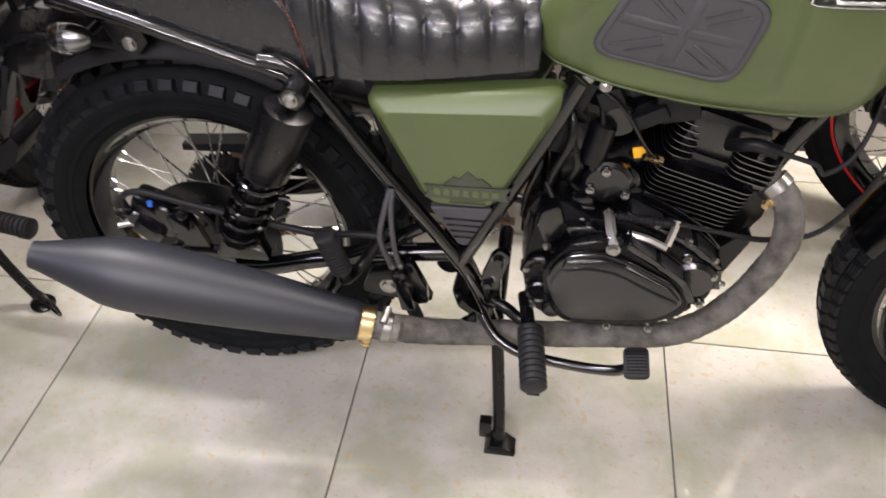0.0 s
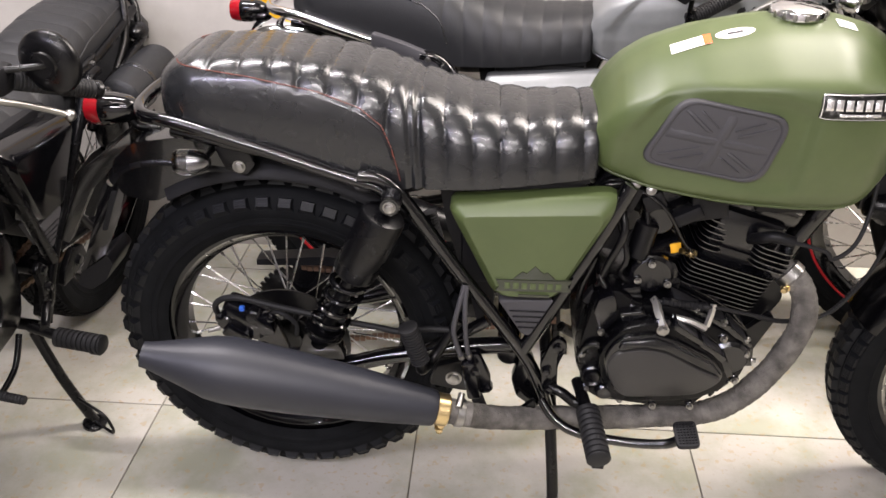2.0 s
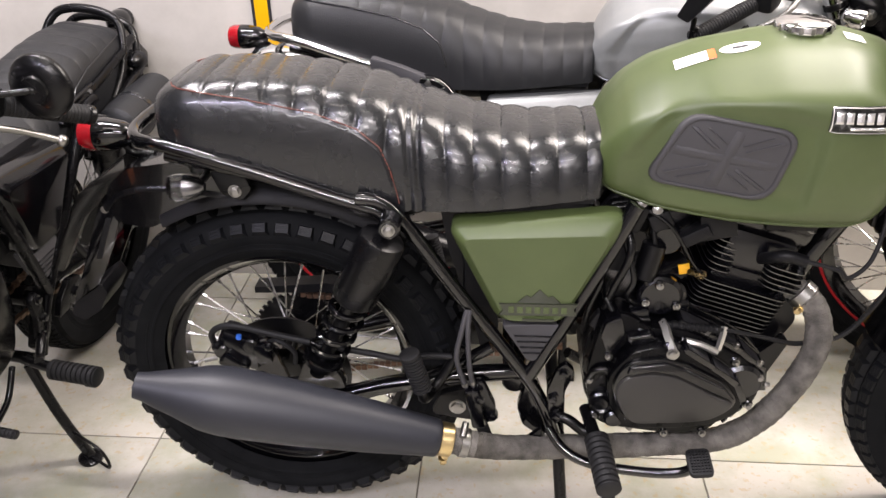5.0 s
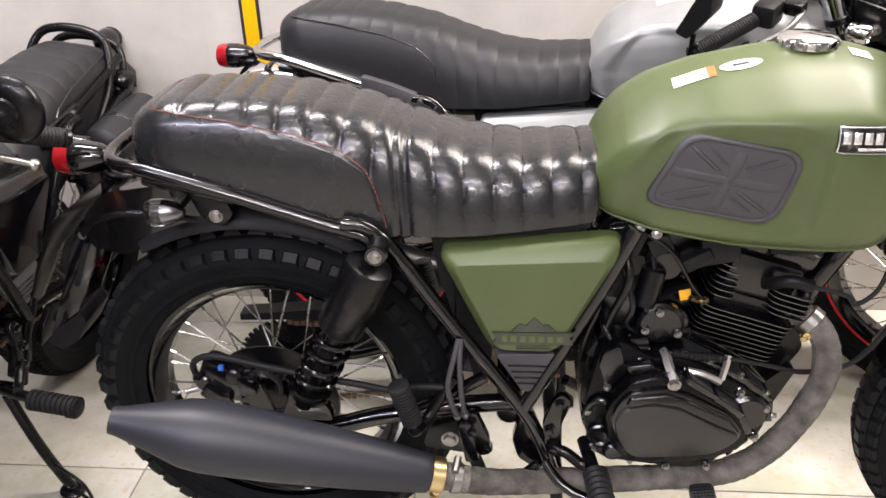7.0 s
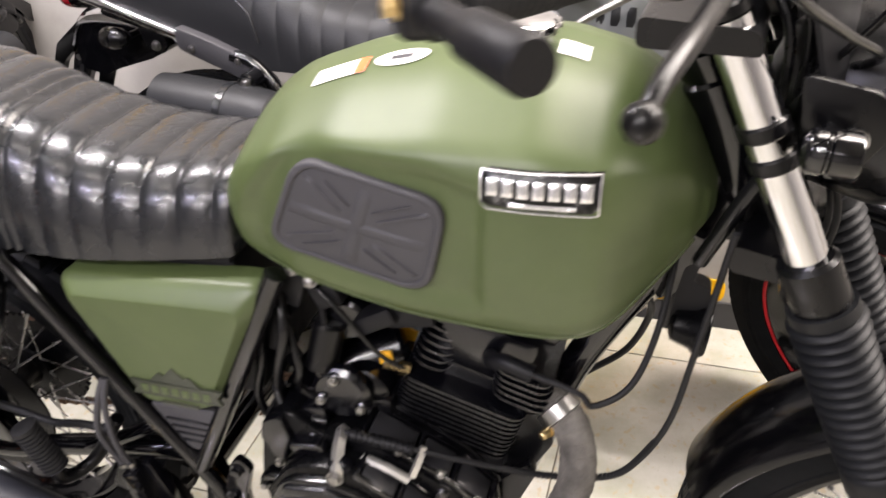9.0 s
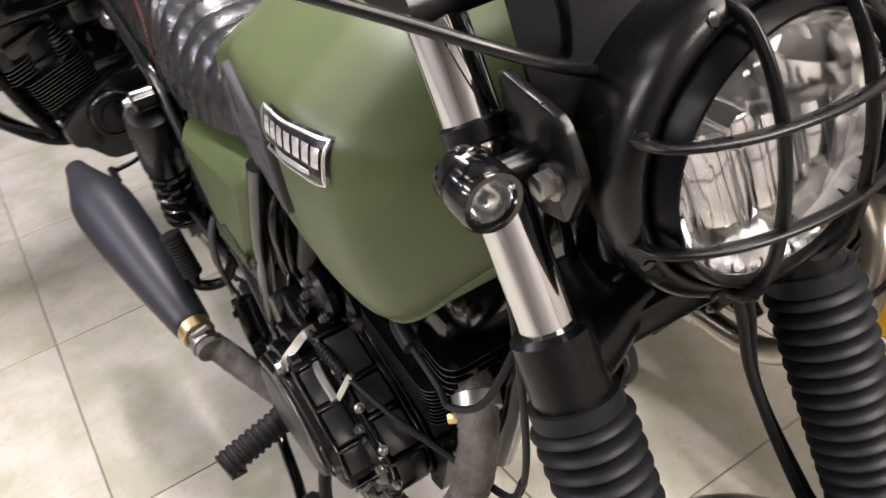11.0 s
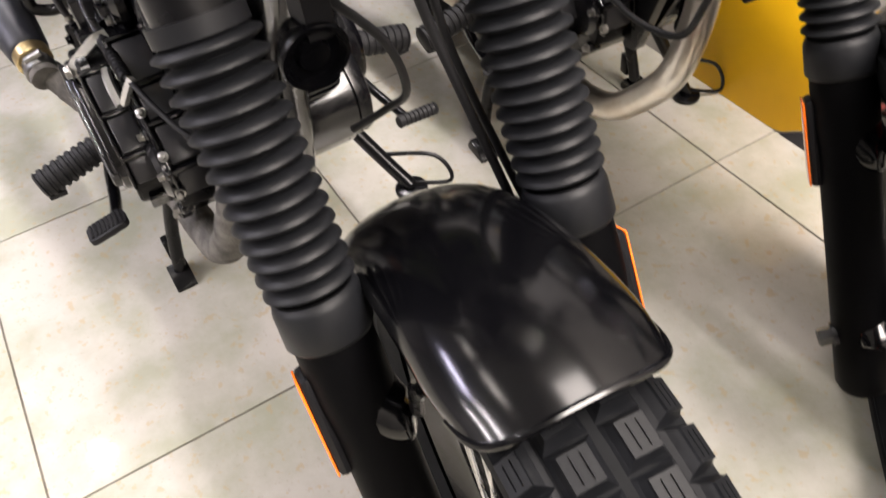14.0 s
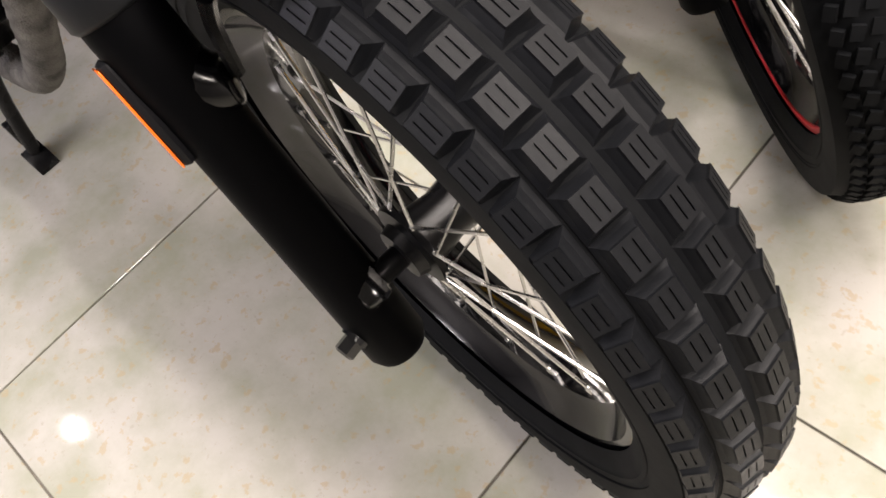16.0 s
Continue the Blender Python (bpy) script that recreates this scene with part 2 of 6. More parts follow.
GROUT = grain(material("dark_grout", (0.12, 0.105, 0.085), 0.9), 90, bump=0.2, dark=(0.08, 0.07, 0.055), base=(0.20, 0.18, 0.15))
WALL_MAT = grain(material("painted_grey_white_wall", (0.58, 0.56, 0.53), 0.6), 14, bump=0.05, rough=(0.5, 0.7),
                 dark=(0.33, 0.312, 0.29), base=(0.45, 0.428, 0.40))
# added walls out of view: grey chosen so black paint reflects less light
UNSEEN_WALL = grain(material("grey_unseen_wall", (0.30, 0.29, 0.28), 0.7), 10, bump=0.05, dark=(0.26, 0.25, 0.24), base=(0.33, 0.32, 0.31))
# ceiling out of view: grey balances fill light against deep blacks
CEILING_MAT = grain(material("grey_unseen_ceiling", (0.32, 0.32, 0.31), 0.8), 6, dark=(0.29, 0.29, 0.28), base=(0.35, 0.35, 0.34))
YELLOW_PAINT = grain(material("yellow_wall_paint", (0.78, 0.44, 0.004), 0.6, spec=0.2), 20, bump=0.05, rough=(0.42, 0.6),
                     dark=(0.76, 0.42, 0.003), base=(0.88, 0.50, 0.005))
BLACK_PAINT = grain(material("black_wall_paint", (0.02, 0.02, 0.022), 0.5), 25, bump=0.05, rough=(0.4, 0.6))


# ---- mesh helpers ----
def link(name, bm, mat, parent=None, label="", m=None, smooth=40, kind=""):
    if m is not None:
        bm.transform(m)
    bmesh.ops.recalc_face_normals(bm, faces=bm.faces)
    for f in bm.faces:
        f.smooth = True
    data = bpy.data.meshes.new(name)
    bm.to_mesh(data)
    bm.free()
    data.set_sharp_from_angle(angle=radians(smooth))
    for one in (mat if isinstance(mat, (list, tuple)) else [mat]):
        data.materials.append(one)
    ob = new(name, data)
    ob.parent = parent
    if label:
        ob["label"] = label
    if kind:
        ob["kind"] = kind
    return ob


def part(name, bm, mat, parent, label="", m=None, smooth=40):
    return link(name, bm, mat, parent, label, m, smooth)


def spline(points, n=8):
    """A smooth line through the points."""
    p = [Vector(q) for q in points]
    if len(p) == 2:
        return [p[0].lerp(p[1], k / n) for k in range(n + 1)]
    out = []
    for i in range(len(p) - 1):
        a, b, c, d = p[max(i - 1, 0)], p[i], p[i + 1], p[min(i + 2, len(p) - 1)]
        for k in range(n):
            t = k / n
            out.append(0.5 * ((2 * b) + (c - a) * t + (2 * a - 5 * b + 4 * c - d) * t * t + (3 * b - 3 * c + d - a) * t ** 3))
    out.append(p[-1])
    return out


def rings(bm, loops, close_ends=True, closed=True):
    vs = [[bm.verts.new(co) for co in loop] for loop in loops]
    n = len(vs[0])
    for a, b in zip(vs, vs[1:]):
        for i in range(n if closed else n - 1):
            j = (i + 1) % n
            bm.faces.new((a[i], a[j], b[j], b[i]))
    if close_ends and closed:
        bm.faces.new(vs[0][::-1])
        bm.faces.new(vs[-1])
    return vs


def tube(points, r, segs=10, n=6, bm=None, radius=None):
    """A round bar along a smooth line; radius(k) may vary it, k from 0 to 1."""
    bm = bm or bmesh.new()
    line = spline(points, n)
    side = Vector((0, 0, 1)).cross(line[1] - line[0])
    if side.length < 1e-5:
        side = Vector((1, 0, 0))
    loops = []
    for i, p in enumerate(line):
        d = (line[min(i + 1, len(line) - 1)] - line[max(i - 1, 0)]).normalized()
        side = (side - d * side.dot(d)).normalized()
        up = d.cross(side)
        rr = radius(i / (len(line) - 1)) if radius else r
        loops.append([p + rr * (math.cos(a) * side + math.sin(a) * up) for a in (2 * math.pi * k / segs for k in range(segs))])
    rings(bm, loops)
    return bm


def strap(points, out, w, t, n=6):
    """A flat bar along a smooth line, its broad side standing along out."""
    bm, loops = bmesh.new(), []
    line = spline(points, n)
    for i, p in enumerate(line):
        d = (line[min(i + 1, len(line) - 1)] - line[max(i - 1, 0)]).normalized()
        b = d.cross(Vector(out)).normalized()
        o = b.cross(d).normalized()
        e = min(w, t) * 0.22
        loops.append([p + b * x + o * y for x, y in ((-t / 2, -w / 2 + e), (-t / 2 + e, -w / 2), (t / 2 - e, -w / 2), (t / 2, -w / 2 + e), (t / 2, w / 2 - e), (t / 2 - e, w / 2), (-t / 2 + e, w / 2), (-t / 2, w / 2 - e))])
    rings(bm, loops)
    return bm


def frame_of(axis):
    d = Vector(axis).normalized()
    s = d.orthogonal().normalized()
    return d, s, d.cross(s)


def lathe(profile, origin, axis, segs=32, bm=None, ends=True):
    """Turns (distance along the axis, radius) round an axis."""
    bm = bm or bmesh.new()
    d, s, u = frame_of(axis)
    o = Vector(origin)
    loops = [[o + d * a + max(r, 1e-4) * (math.cos(t) * s + math.sin(t) * u) for t in (2 * math.pi * k / segs for k in range(segs))] for a, r in profile]
    rings(bm, loops, ends)
    return bm


def cyl(a, b, r, segs=14, bevel=0.0, bm=None):
    a, b = Vector(a), Vector(b)
    h = (b - a).length
    e = min(bevel, r * 0.6, h * 0.4)
    prof = [(0, r - e), (e, r), (h - e, r), (h, r - e)] if e else [(0, r), (h, r)]
    return lathe(prof, a, b - a, segs, bm)


def box(size, at, bevel=0.003, m=None, bm=None, segs=2):
    own = bmesh.new()
    bmesh.ops.create_cube(own, size=1)
    own.transform(Matrix.Diagonal((*size, 1)))
    if bevel:
        bmesh.ops.bevel(own, geom=own.edges, offset=bevel, segments=segs, affect="EDGES", profile=0.5)
    own.transform(Matrix.Translation(at) @ (m or Matrix()))
    return merge(bm, own)


def merge(bm, own):
    if bm is None:
        return own
    tmp = bpy.data.meshes.new("tmp")
    own.to_mesh(tmp)
    own.free()
    bm.from_mesh(tmp)
    bpy.data.meshes.remove(tmp)
    return bm


def rounded(poly, r, n=4):
    """Rounds the corners of a polygon in the plane."""
    out = []
    for i, p in enumerate(poly):
        p, a, b = Vector(p), Vector(poly[i - 1]), Vector(poly[(i + 1) % len(poly)])
        ra, rb = min(r, (a - p).length * 0.45), min(r, (b - p).length * 0.45)
        s, e = p + (a - p).normalized() * ra, p + (b - p).normalized() * rb
        for k in range(n + 1):
            t = k / n
            out.append((1 - t) ** 2 * s + 2 * t * (1 - t) * p + t * t * e)
    return out


def slab(poly, y0, y1, bevel=0.003, corner=0.0, bulge=0.0, bm=None):
    """A plate with the outline poly in x and z, from y0 to y1, edges rounded towards y1."""
    pts = rounded(poly, corner) if corner else [Vector(p) for p in poly]
    c = sum(pts, Vector((0, 0))) / len(pts)
    sgn = 1 if y1 > y0 else -1
    own = bm or bmesh.new()

    def loop(y, inset):
        out = []
        for p in pts:
            d = (p - c)
            k = max(0.0, 1 - inset / max(d.length, 1e-4))
            out.append((c.x + d.x * k, y, c.y + d.y * k))
        return out
    loops = [loop(y0, 0), loop(y1 - sgn * bevel, 0), loop(y1 - sgn * bevel * 0.3, bevel * 0.3), loop(y1, bevel)]
    if bulge:
        big = max((p - c).length for p in pts)
        for f in (0.25, 0.5, 0.75):
            loops.append(loop(y1 + sgn * bulge * (1 - (1 - f) ** 2), bevel + (big - bevel) * f * 0.9))
    rings(own, loops)
    return own


def moulding(outer, inner, y0, y1, y2, corner=0.02):
    """A moulded panel: the outline outer at y0 slopes over a ledge to the flatter face inner at y1, crowned up to y2."""
    a, b = rounded(outer, corner, 6), rounded(inner, corner * 0.6, 6)
    c = sum(b, Vector((0, 0))) / len(b)
    sgn = 1 if y1 > y0 else -1
    rows = [[(p.x, y0 - sgn * 0.03, p.y) for p in a]]
    for go, out in ((0.0, 0.0), (0.04, 0.14), (0.12, 0.28), (0.3, 0.47), (0.5, 0.64), (0.7, 0.80), (0.86, 0.915), (0.93, 0.96), (0.97, 0.985), (1.0, 1.0)):
        rows.append([(p.x + (q.x - p.x) * go, y0 + (y1 - y0) * out, p.y + (q.y - p.y) * go) for p, q in zip(a, b)])
    for share in (0.98, 0.94, 0.85, 0.65, 0.4, 0.15):
        rows.append([(c.x + (q.x - c.x) * share, y1 + (y2 - y1) * (1 - share * share), c.y + (q.y - c.y) * share) for q in b])
    bm = bmesh.new()
    rings(bm, rows)
    return bm


def bolt(at, axis, r=0.006, h=0.006, bm=None):
    d = Vector(axis).normalized()
    b = lathe([(0, r * 1.35), (h * 0.25, r * 1.35)], at, d, 12, bm)
    return lathe([(h * 0.25, r), (h * 0.9, r), (h, r * 0.75)], at, d, 6, b)


def interp(table, x):
    if x <= table[0][0]:
        return table[0][1]
    for (a, va), (b, vb) in zip(table, table[1:]):
        if x <= b:
            t = (x - a) / (b - a)
            return va + (vb - va) * t
    return table[-1][1]


def smooth_interp(table, x):
    """Like interp, with rounded corners."""
    h = 0.012
    return (interp(table, x - h) + 2 * interp(table, x) + interp(table, x + h)) / 4


# ---- the room ----
TILE_W, WALL_Y = 0.6, 0.745
X0, X1, Y0 = -4.2, 4.2, -4.8


def room_box(name, size, at, mat, label, category):
    return tagged(link(name, box(size, at, 0), mat), label, category, kind="structure")


floor = room_box("floor", (X1 - X0, WALL_Y - Y0, 0.06), ((X0 + X1) / 2, (WALL_Y + Y0) / 2, -0.034), GROUT, "cream polished floor tiles with thin dark joints", "floor")
room_box("wall_north", (X1 - X0 + 0.4, 0.2, 2.9), ((X0 + X1) / 2, WALL_Y + 0.1, 1.38), WALL_MAT, "grey-white painted wall behind the motorcycles", "wall")
# the other three walls are unseen, added to shape bounce and reflections
room_box("wall_south", (X1 - X0 + 0.4, 0.2, 2.9), ((X0 + X1) / 2, Y0 - 0.1, 1.38), UNSEEN_WALL, "unseen grey wall, added to close the room and dim reflections", "wall")
room_box("wall_east", (0.2, WALL_Y - Y0, 2.9), (X1 + 0.1, (WALL_Y + Y0) / 2, 1.38), UNSEEN_WALL, "unseen grey wall, added to close the room and dim reflections", "wall")
room_box("wall_west", (0.2, WALL_Y - Y0, 2.9), (X0 - 0.1, (WALL_Y + Y0) / 2, 1.38), UNSEEN_WALL, "unseen grey wall, added to close the room and dim reflections", "wall")
# unseen lid, added to control bounced light
room_box("ceiling", (X1 - X0 + 0.4, WALL_Y - Y0 + 0.4, 0.1), ((X0 + X1) / 2, (WALL_Y + Y0) / 2, 2.75), CEILING_MAT, "unseen grey ceiling, added to set the bounced light", "ceiling")

# painted figures on the wall: a yellow stripe with black edges and a yellow field over a black foot
stripe = tagged(link("wall_stripe", slab([(-0.487, 0.60), (-0.452, 0.60), (-0.462, 1.9), (-0.497, 1.9)], WALL_Y + 0.002, WALL_Y - 0.003, 0.001), YELLOW_PAINT),
                "yellow stripe with black edges painted on the wall", "wall paint", kind="structure")
for dx in (-0.0215, 0.0215):
    part("stripe_edge", slab([(-0.4695 + dx - 0.004, 0.60), (-0.4695 + dx + 0.004, 0.60), (-0.4795 + dx + 0.004, 1.9), (-0.4795 + dx - 0.004, 1.9)],
                             WALL_Y + 0.002, WALL_Y - 0.003, 0.001), BLACK_PAINT, stripe, "thin black edge line")
field = tagged(link("wall_field", slab([(0.30, 0.001), (0.606, 0.001), (0.675, 0.050), (0.90, 0.075), (0.90, 0.13), (0.76, 0.135), (0.67, 0.33), (0.62, 0.345), (0.45, 0.27)],
                                       WALL_Y + 0.002, WALL_Y - 0.003, 0.001, corner=0.02), YELLOW_PAINT),
               "yellow field painted on the lower wall", "wall paint", kind="structure")
tagged(link("wall_foot", slab([(0.610, 0.0), (1.05, 0.0), (1.05, 0.07), (0.90, 0.071), (0.677, 0.046)], WALL_Y + 0.002, WALL_Y - 0.004, 0.001), BLACK_PAINT),
       "black band painted along the foot of the wall", "wall paint", kind="structure")



# ---- the motorcycles ----
RAKE = Vector((-0.416, 0, 0.909)).normalized()


def steer(degrees):
    """Turns the front end about the steering head."""
    p = Vector((0.828, 0, 0.815))
    return Matrix.Translation(p) @ Matrix.Rotation(radians(degrees), 4, RAKE) @ Matrix.Translation(-p)


def fork_x(z):
    return 0.878 + (0.815 - z) * 0.458


# -- tank --
TANK_TOP = [(0.295, 0.800), (0.312, 0.850), (0.340, 0.893), (0.381, 0.921), (0.447, 0.945), (0.543, 0.965), (0.638, 0.969), (0.705, 0.951), (0.753, 0.920), (0.779, 0.880), (0.792, 0.830)]
TANK_LOW = [(0.295, 0.762), (0.312, 0.744), (0.345, 0.733), (0.394, 0.722), (0.502, 0.707), (0.606, 0.703), (0.674, 0.705), (0.711, 0.723), (0.749, 0.765), (0.779, 0.795), (0.792, 0.815)]
TANK_W = [(0.295, 0.070), (0.305, 0.096), (0.330, 0.118), (0.380, 0.136), (0.45, 0.149), (0.55, 0.159), (0.64, 0.163), (0.698, 0.1585), (0.706, 0.152), (0.74, 0.122), (0.77, 0.088), (0.785, 0.062), (0.792, 0.030)]
TANK_SHAPE = [(0.0, 0.78), (0.04, 0.86), (0.12, 0.92), (0.3, 0.98), (0.5, 1.0), (0.62, 0.992), (0.70, 0.968), (0.745, 0.940), (0.765, 0.912), (0.785, 0.865), (0.84, 0.725), (0.91, 0.53), (0.96, 0.34), (1.0, 0.0)]


def ease(v):
    v = min(max(v, 0.0), 1.0)
    return v * v * (3 - 2 * v)


RECESS_TOP = [(0.330, 0.815), (0.390, 0.886), (0.423, 0.901), (0.55, 0.894), (0.60, 0.878)]


def tank_at(x, h):
    """Half width and height; a knee recess is pressed into the flank, its rear edge slanting."""
    lo, hi, w = smooth_interp(TANK_LOW, x), smooth_interp(TANK_TOP, x), smooth_interp(TANK_W, x)
    f = (interp(TANK_SHAPE, h - 0.02) + interp(TANK_SHAPE, h) + interp(TANK_SHAPE, h + 0.02)) / 3 if 0.02 < h < 0.98 else interp(TANK_SHAPE, h)
    z = lo + (hi - lo) * h
    kx = ease((x - 0.322 - 0.5 * max(0.0, z - 0.80)) / 0.040) * ease((0.602 - x - 0.06 * (0.80 - z)) / 0.016)
    kz = ease((z - 0.722) / 0.035) * ease((smooth_interp(RECESS_TOP, x) - z) / 0.026)
    return w * f - 0.010 * kx * kz, z


def tank_side(x, z):
    lo, hi = smooth_interp(TANK_LOW, x), smooth_interp(TANK_TOP, x)
    return tank_at(x, (z - lo) / (hi - lo))[0]


def build_tank():
    bm, loops, n = bmesh.new(), [], 66
    for i in range(125):
        x = 0.295 + (0.792 - 0.295) * (0.5 - 0.5 * math.cos(math.pi * i / 124))
        half = [tank_at(x, k / n) for k in range(n + 1)]
        loops.append([(x, -y, z) for y, z in half] + [(x, y, z) for y, z in half[-2::-1]])
    rings(bm, loops)
    return bm


def tank_patch(quad, off, nx=14, nz=8, corner=0.0, thick=0.0, side=-1):
    """A sheet that follows the tank's flank; quad: lower rear, lower front, upper front, upper rear, in x and z."""
    bm = bmesh.new()
    a, b, c, d = [Vector(q) for q in quad]
    grid = []
    for j in range(nz + 1):
        row = []
        for i in range(nx + 1):
            s, t = 2 * i / nx - 1, 2 * j / nz - 1
            if corner:
                s, t = s * math.sqrt(1 - corner * t ** 6 * 0.5), t * math.sqrt(1 - corner * s ** 6 * 0.5)
            u, v = (s + 1) / 2, (t + 1) / 2
            p = a * (1 - u) * (1 - v) + b * u * (1 - v) + c * u * v + d * (1 - u) * v
            edge = 1.0 if 0 < i < nx and 0 < j < nz else 0.0
            row.append(bm.verts.new((p.x, side * (tank_side(p.x, p.y) + off + thick * edge - (0.002 if not edge else 0)), p.y)))
        grid.append(row)
    for j in range(nz):
        for i in range(nx):
            bm.faces.new((grid[j][i], grid[j][i + 1], grid[j + 1][i + 1], grid[j + 1][i]))
    return bm


def tank_pad(poly, corner, loops, side=-1):
    """A moulded pad on the tank's flank: loops of (share of the outline, height over the paint)."""
    bm = bmesh.new()
    pts = rounded(poly, corner, 6)
    c = sum(pts, Vector((0, 0))) / len(pts)
    rows = []
    for share, off in loops:
        ring = [c + (p - c) * share for p in pts]
        rows.append([(p.x, side * (tank_side(p.x, p.y) + off), p.y) for p in ring])
    rings(bm, rows)
    return bm


def top_patch(x0, x1, y0, y1, off=0.0012, ellipse=False, n=8):
    """A sticker on the tank's upper side, right of the ridge."""
    bm, grid = bmesh.new(), []
    for j in range(n + 1):
        row = []
        for i in range(n + 1):
            s, t = 2 * i / n - 1, 2 * j / n - 1
            if ellipse:
                s, t = s * math.sqrt(1 - t * t / 2), t * math.sqrt(1 - s * s / 2)
            x, y = x0 + (x1 - x0) * (s + 1) / 2, y0 + (y1 - y0) * (t + 1) / 2
            lo, hi = 0.7, 1.0
            for _ in range(24):
                h = (lo + hi) / 2
                if tank_at(x, h)[0] > abs(y):
                    lo = h
                else:
                    hi = h
            row.append(bm.verts.new((x, y, tank_at(x, lo)[1] + off)))
        grid.append(row)
    for j in range(n):
        for i in range(n):
            bm.faces.new((grid[j][i], grid[j][i + 1], grid[j + 1][i + 1], grid[j + 1][i]))
    return bm


# -- seat --
SEAT_TOP = [(-0.40, 0.875), (-0.355, 0.893), (-0.31, 0.905), (-0.2, 0.907), (-0.12, 0.899), (-0.03, 0.880), (0.05, 0.853), (0.127, 0.832), (0.2, 0.823), (0.31, 0.829)]
SEAT_LOW = [(-0.40, 0.812), (-0.328, 0.792), (-0.236, 0.764), (-0.131, 0.739), (-0.042, 0.718), (0.012, 0.711), (0.136, 0.716), (0.31, 0.733)]
SEAT_W = [(-0.40, 0.105), (-0.3, 0.116), (-0.1, 0.118), (0.0, 0.122), (0.1, 0.128), (0.2, 0.122), (0.31, 0.108)]
SEAM = [(-0.40, 0.893), (-0.309, 0.889), (-0.223, 0.879), (-0.122, 0.861), (-0.055, 0.838), (-0.022, 0.812), (-0.006, 0.775), (0.004, 0.70)]


def seat_point(x, k, ribs, x_end=-0.375):
    """k runs from 0, right lower edge, over the top to 1, left lower edge."""
    lo, hi, w = smooth_interp(SEAT_LOW, x), smooth_interp(SEAT_TOP, x), smooth_interp(SEAT_W, x)
    e = 0.47 if x < -0.05 else 0.47 + 0.15 * min((x + 0.05) / 0.12, 1)
    a = math.pi * k
    c, s = math.cos(a), math.sin(a)
    y, h = -math.copysign(abs(c) ** e, c), s ** (e * 1.28)
    end = min(max((x - x_end) / 0.06, 0), 1)
    shrink = math.sqrt(max(1 - (1 - end) ** 2, 0)) if end < 1 else 1
    front = min(max((0.309 - x) / 0.02, 0), 1)
    shrink *= 0.9 + 0.1 * math.sqrt(max(1 - (1 - front) ** 2, 0))
    mid = lo + (hi - lo) * 0.55
    z = mid + (lo + (hi - lo) * h - mid) * (0.55 + 0.45 * shrink)
    y *= w * (0.6 + 0.4 * shrink)
    if ribs and (z > interp(SEAM, x) or x > 0.004):
        pitch = 0.047 if x < -0.01 else 0.0425
        lean = 0.10 * (z - 0.85) if x < 0 else -0.06 * (z - 0.8)
        wave = abs(math.sin(math.pi * (x - lean + 0.012) / pitch)) ** 0.42
        d = ribs * (wave - 1) * min(max((z - lo) / 0.035, 0.15), 1)
        fold = math.exp(-((x - lean - 0.018) / 0.004) ** 2) + math.exp(-((x - lean - 0.034) / 0.004) ** 2)
        d -= (0.6 if ribs > 0.004 else 0.0) * ribs * min(fold, 1)
        n = Vector((y / w, (z - mid) / (hi - lo) * 1.6))
        n.normalize()
        y, z = y + d * n.x, z + d * n.y
    return Vector((x, y, z))


def build_seat(ribs, x_end=-0.375):
    bm, loops, n = bmesh.new(), [], 44
    steps = 300
    for i in range(steps + 1):
        x = x_end + (0.309 - x_end) * i / steps
        loops.append([seat_point(x, k / n, ribs, x_end) for k in range(n + 1)])
    rings(bm, loops)
    return bm


def seam_line(side, x_end=-0.375, n=120, stop=-0.004):
    out = []
    for i in range(n + 1):
        x = x_end + 0.03 + (stop - x_end - 0.03) * i / n
        z = interp(SEAM, x)
        lo, hi = 0.0, 0.5
        for _ in range(20):
            k = (lo + hi) / 2
            if seat_point(x, k, 0, x_end).z < z:
                lo = k
            else:
                hi = k
        p = seat_point(x, lo, 0, x_end)
        out.append(Vector((p.x, side * (abs(p.y) + 0.0015), p.z)))
    return out


# -- wheels --
def tread_block(lx, ly, h, slope=0.0026):
    """A rubber block on a flared foot, cut by two short sipes."""
    bm = bmesh.new()
    top = h - 0.0022
    rings(bm, [[(sx * (lx / 2 + slope * e), sy * (ly / 2 + slope * e), z) for sx, sy in ((-1, -1), (1, -1), (1, 1), (-1, 1))] for e, z in ((1.5, -0.0022), (0.8, top * 0.18), (0.3, top * 0.75), (0.06, top), (0.0, top + 0.0006))])
    w = (ly - 0.0022) / 3
    for k in (-1, 0, 1):
        box((lx * 0.74, w, 0.0020), (0, k * (w + 0.0011), top + 0.0012), 0, bm=bm)
    for s in (-1, 1):
        box((lx * 0.13, ly, 0.0020), (s * lx * 0.435, 0, top + 0.0012), 0, bm=bm)
    bmesh.ops.recalc_face_normals(bm, faces=bm.faces)
    data = bpy.data.meshes.new("tread_block")
    bm.to_mesh(data)
    bm.free()
    data.materials.append(BLOCK_MAT)
    return data


BLOCKS = (tread_block(0.0212, 0.0180, 0.0084, 0.0034), tread_block(0.0210, 0.0156, 0.0088, 0.0033))


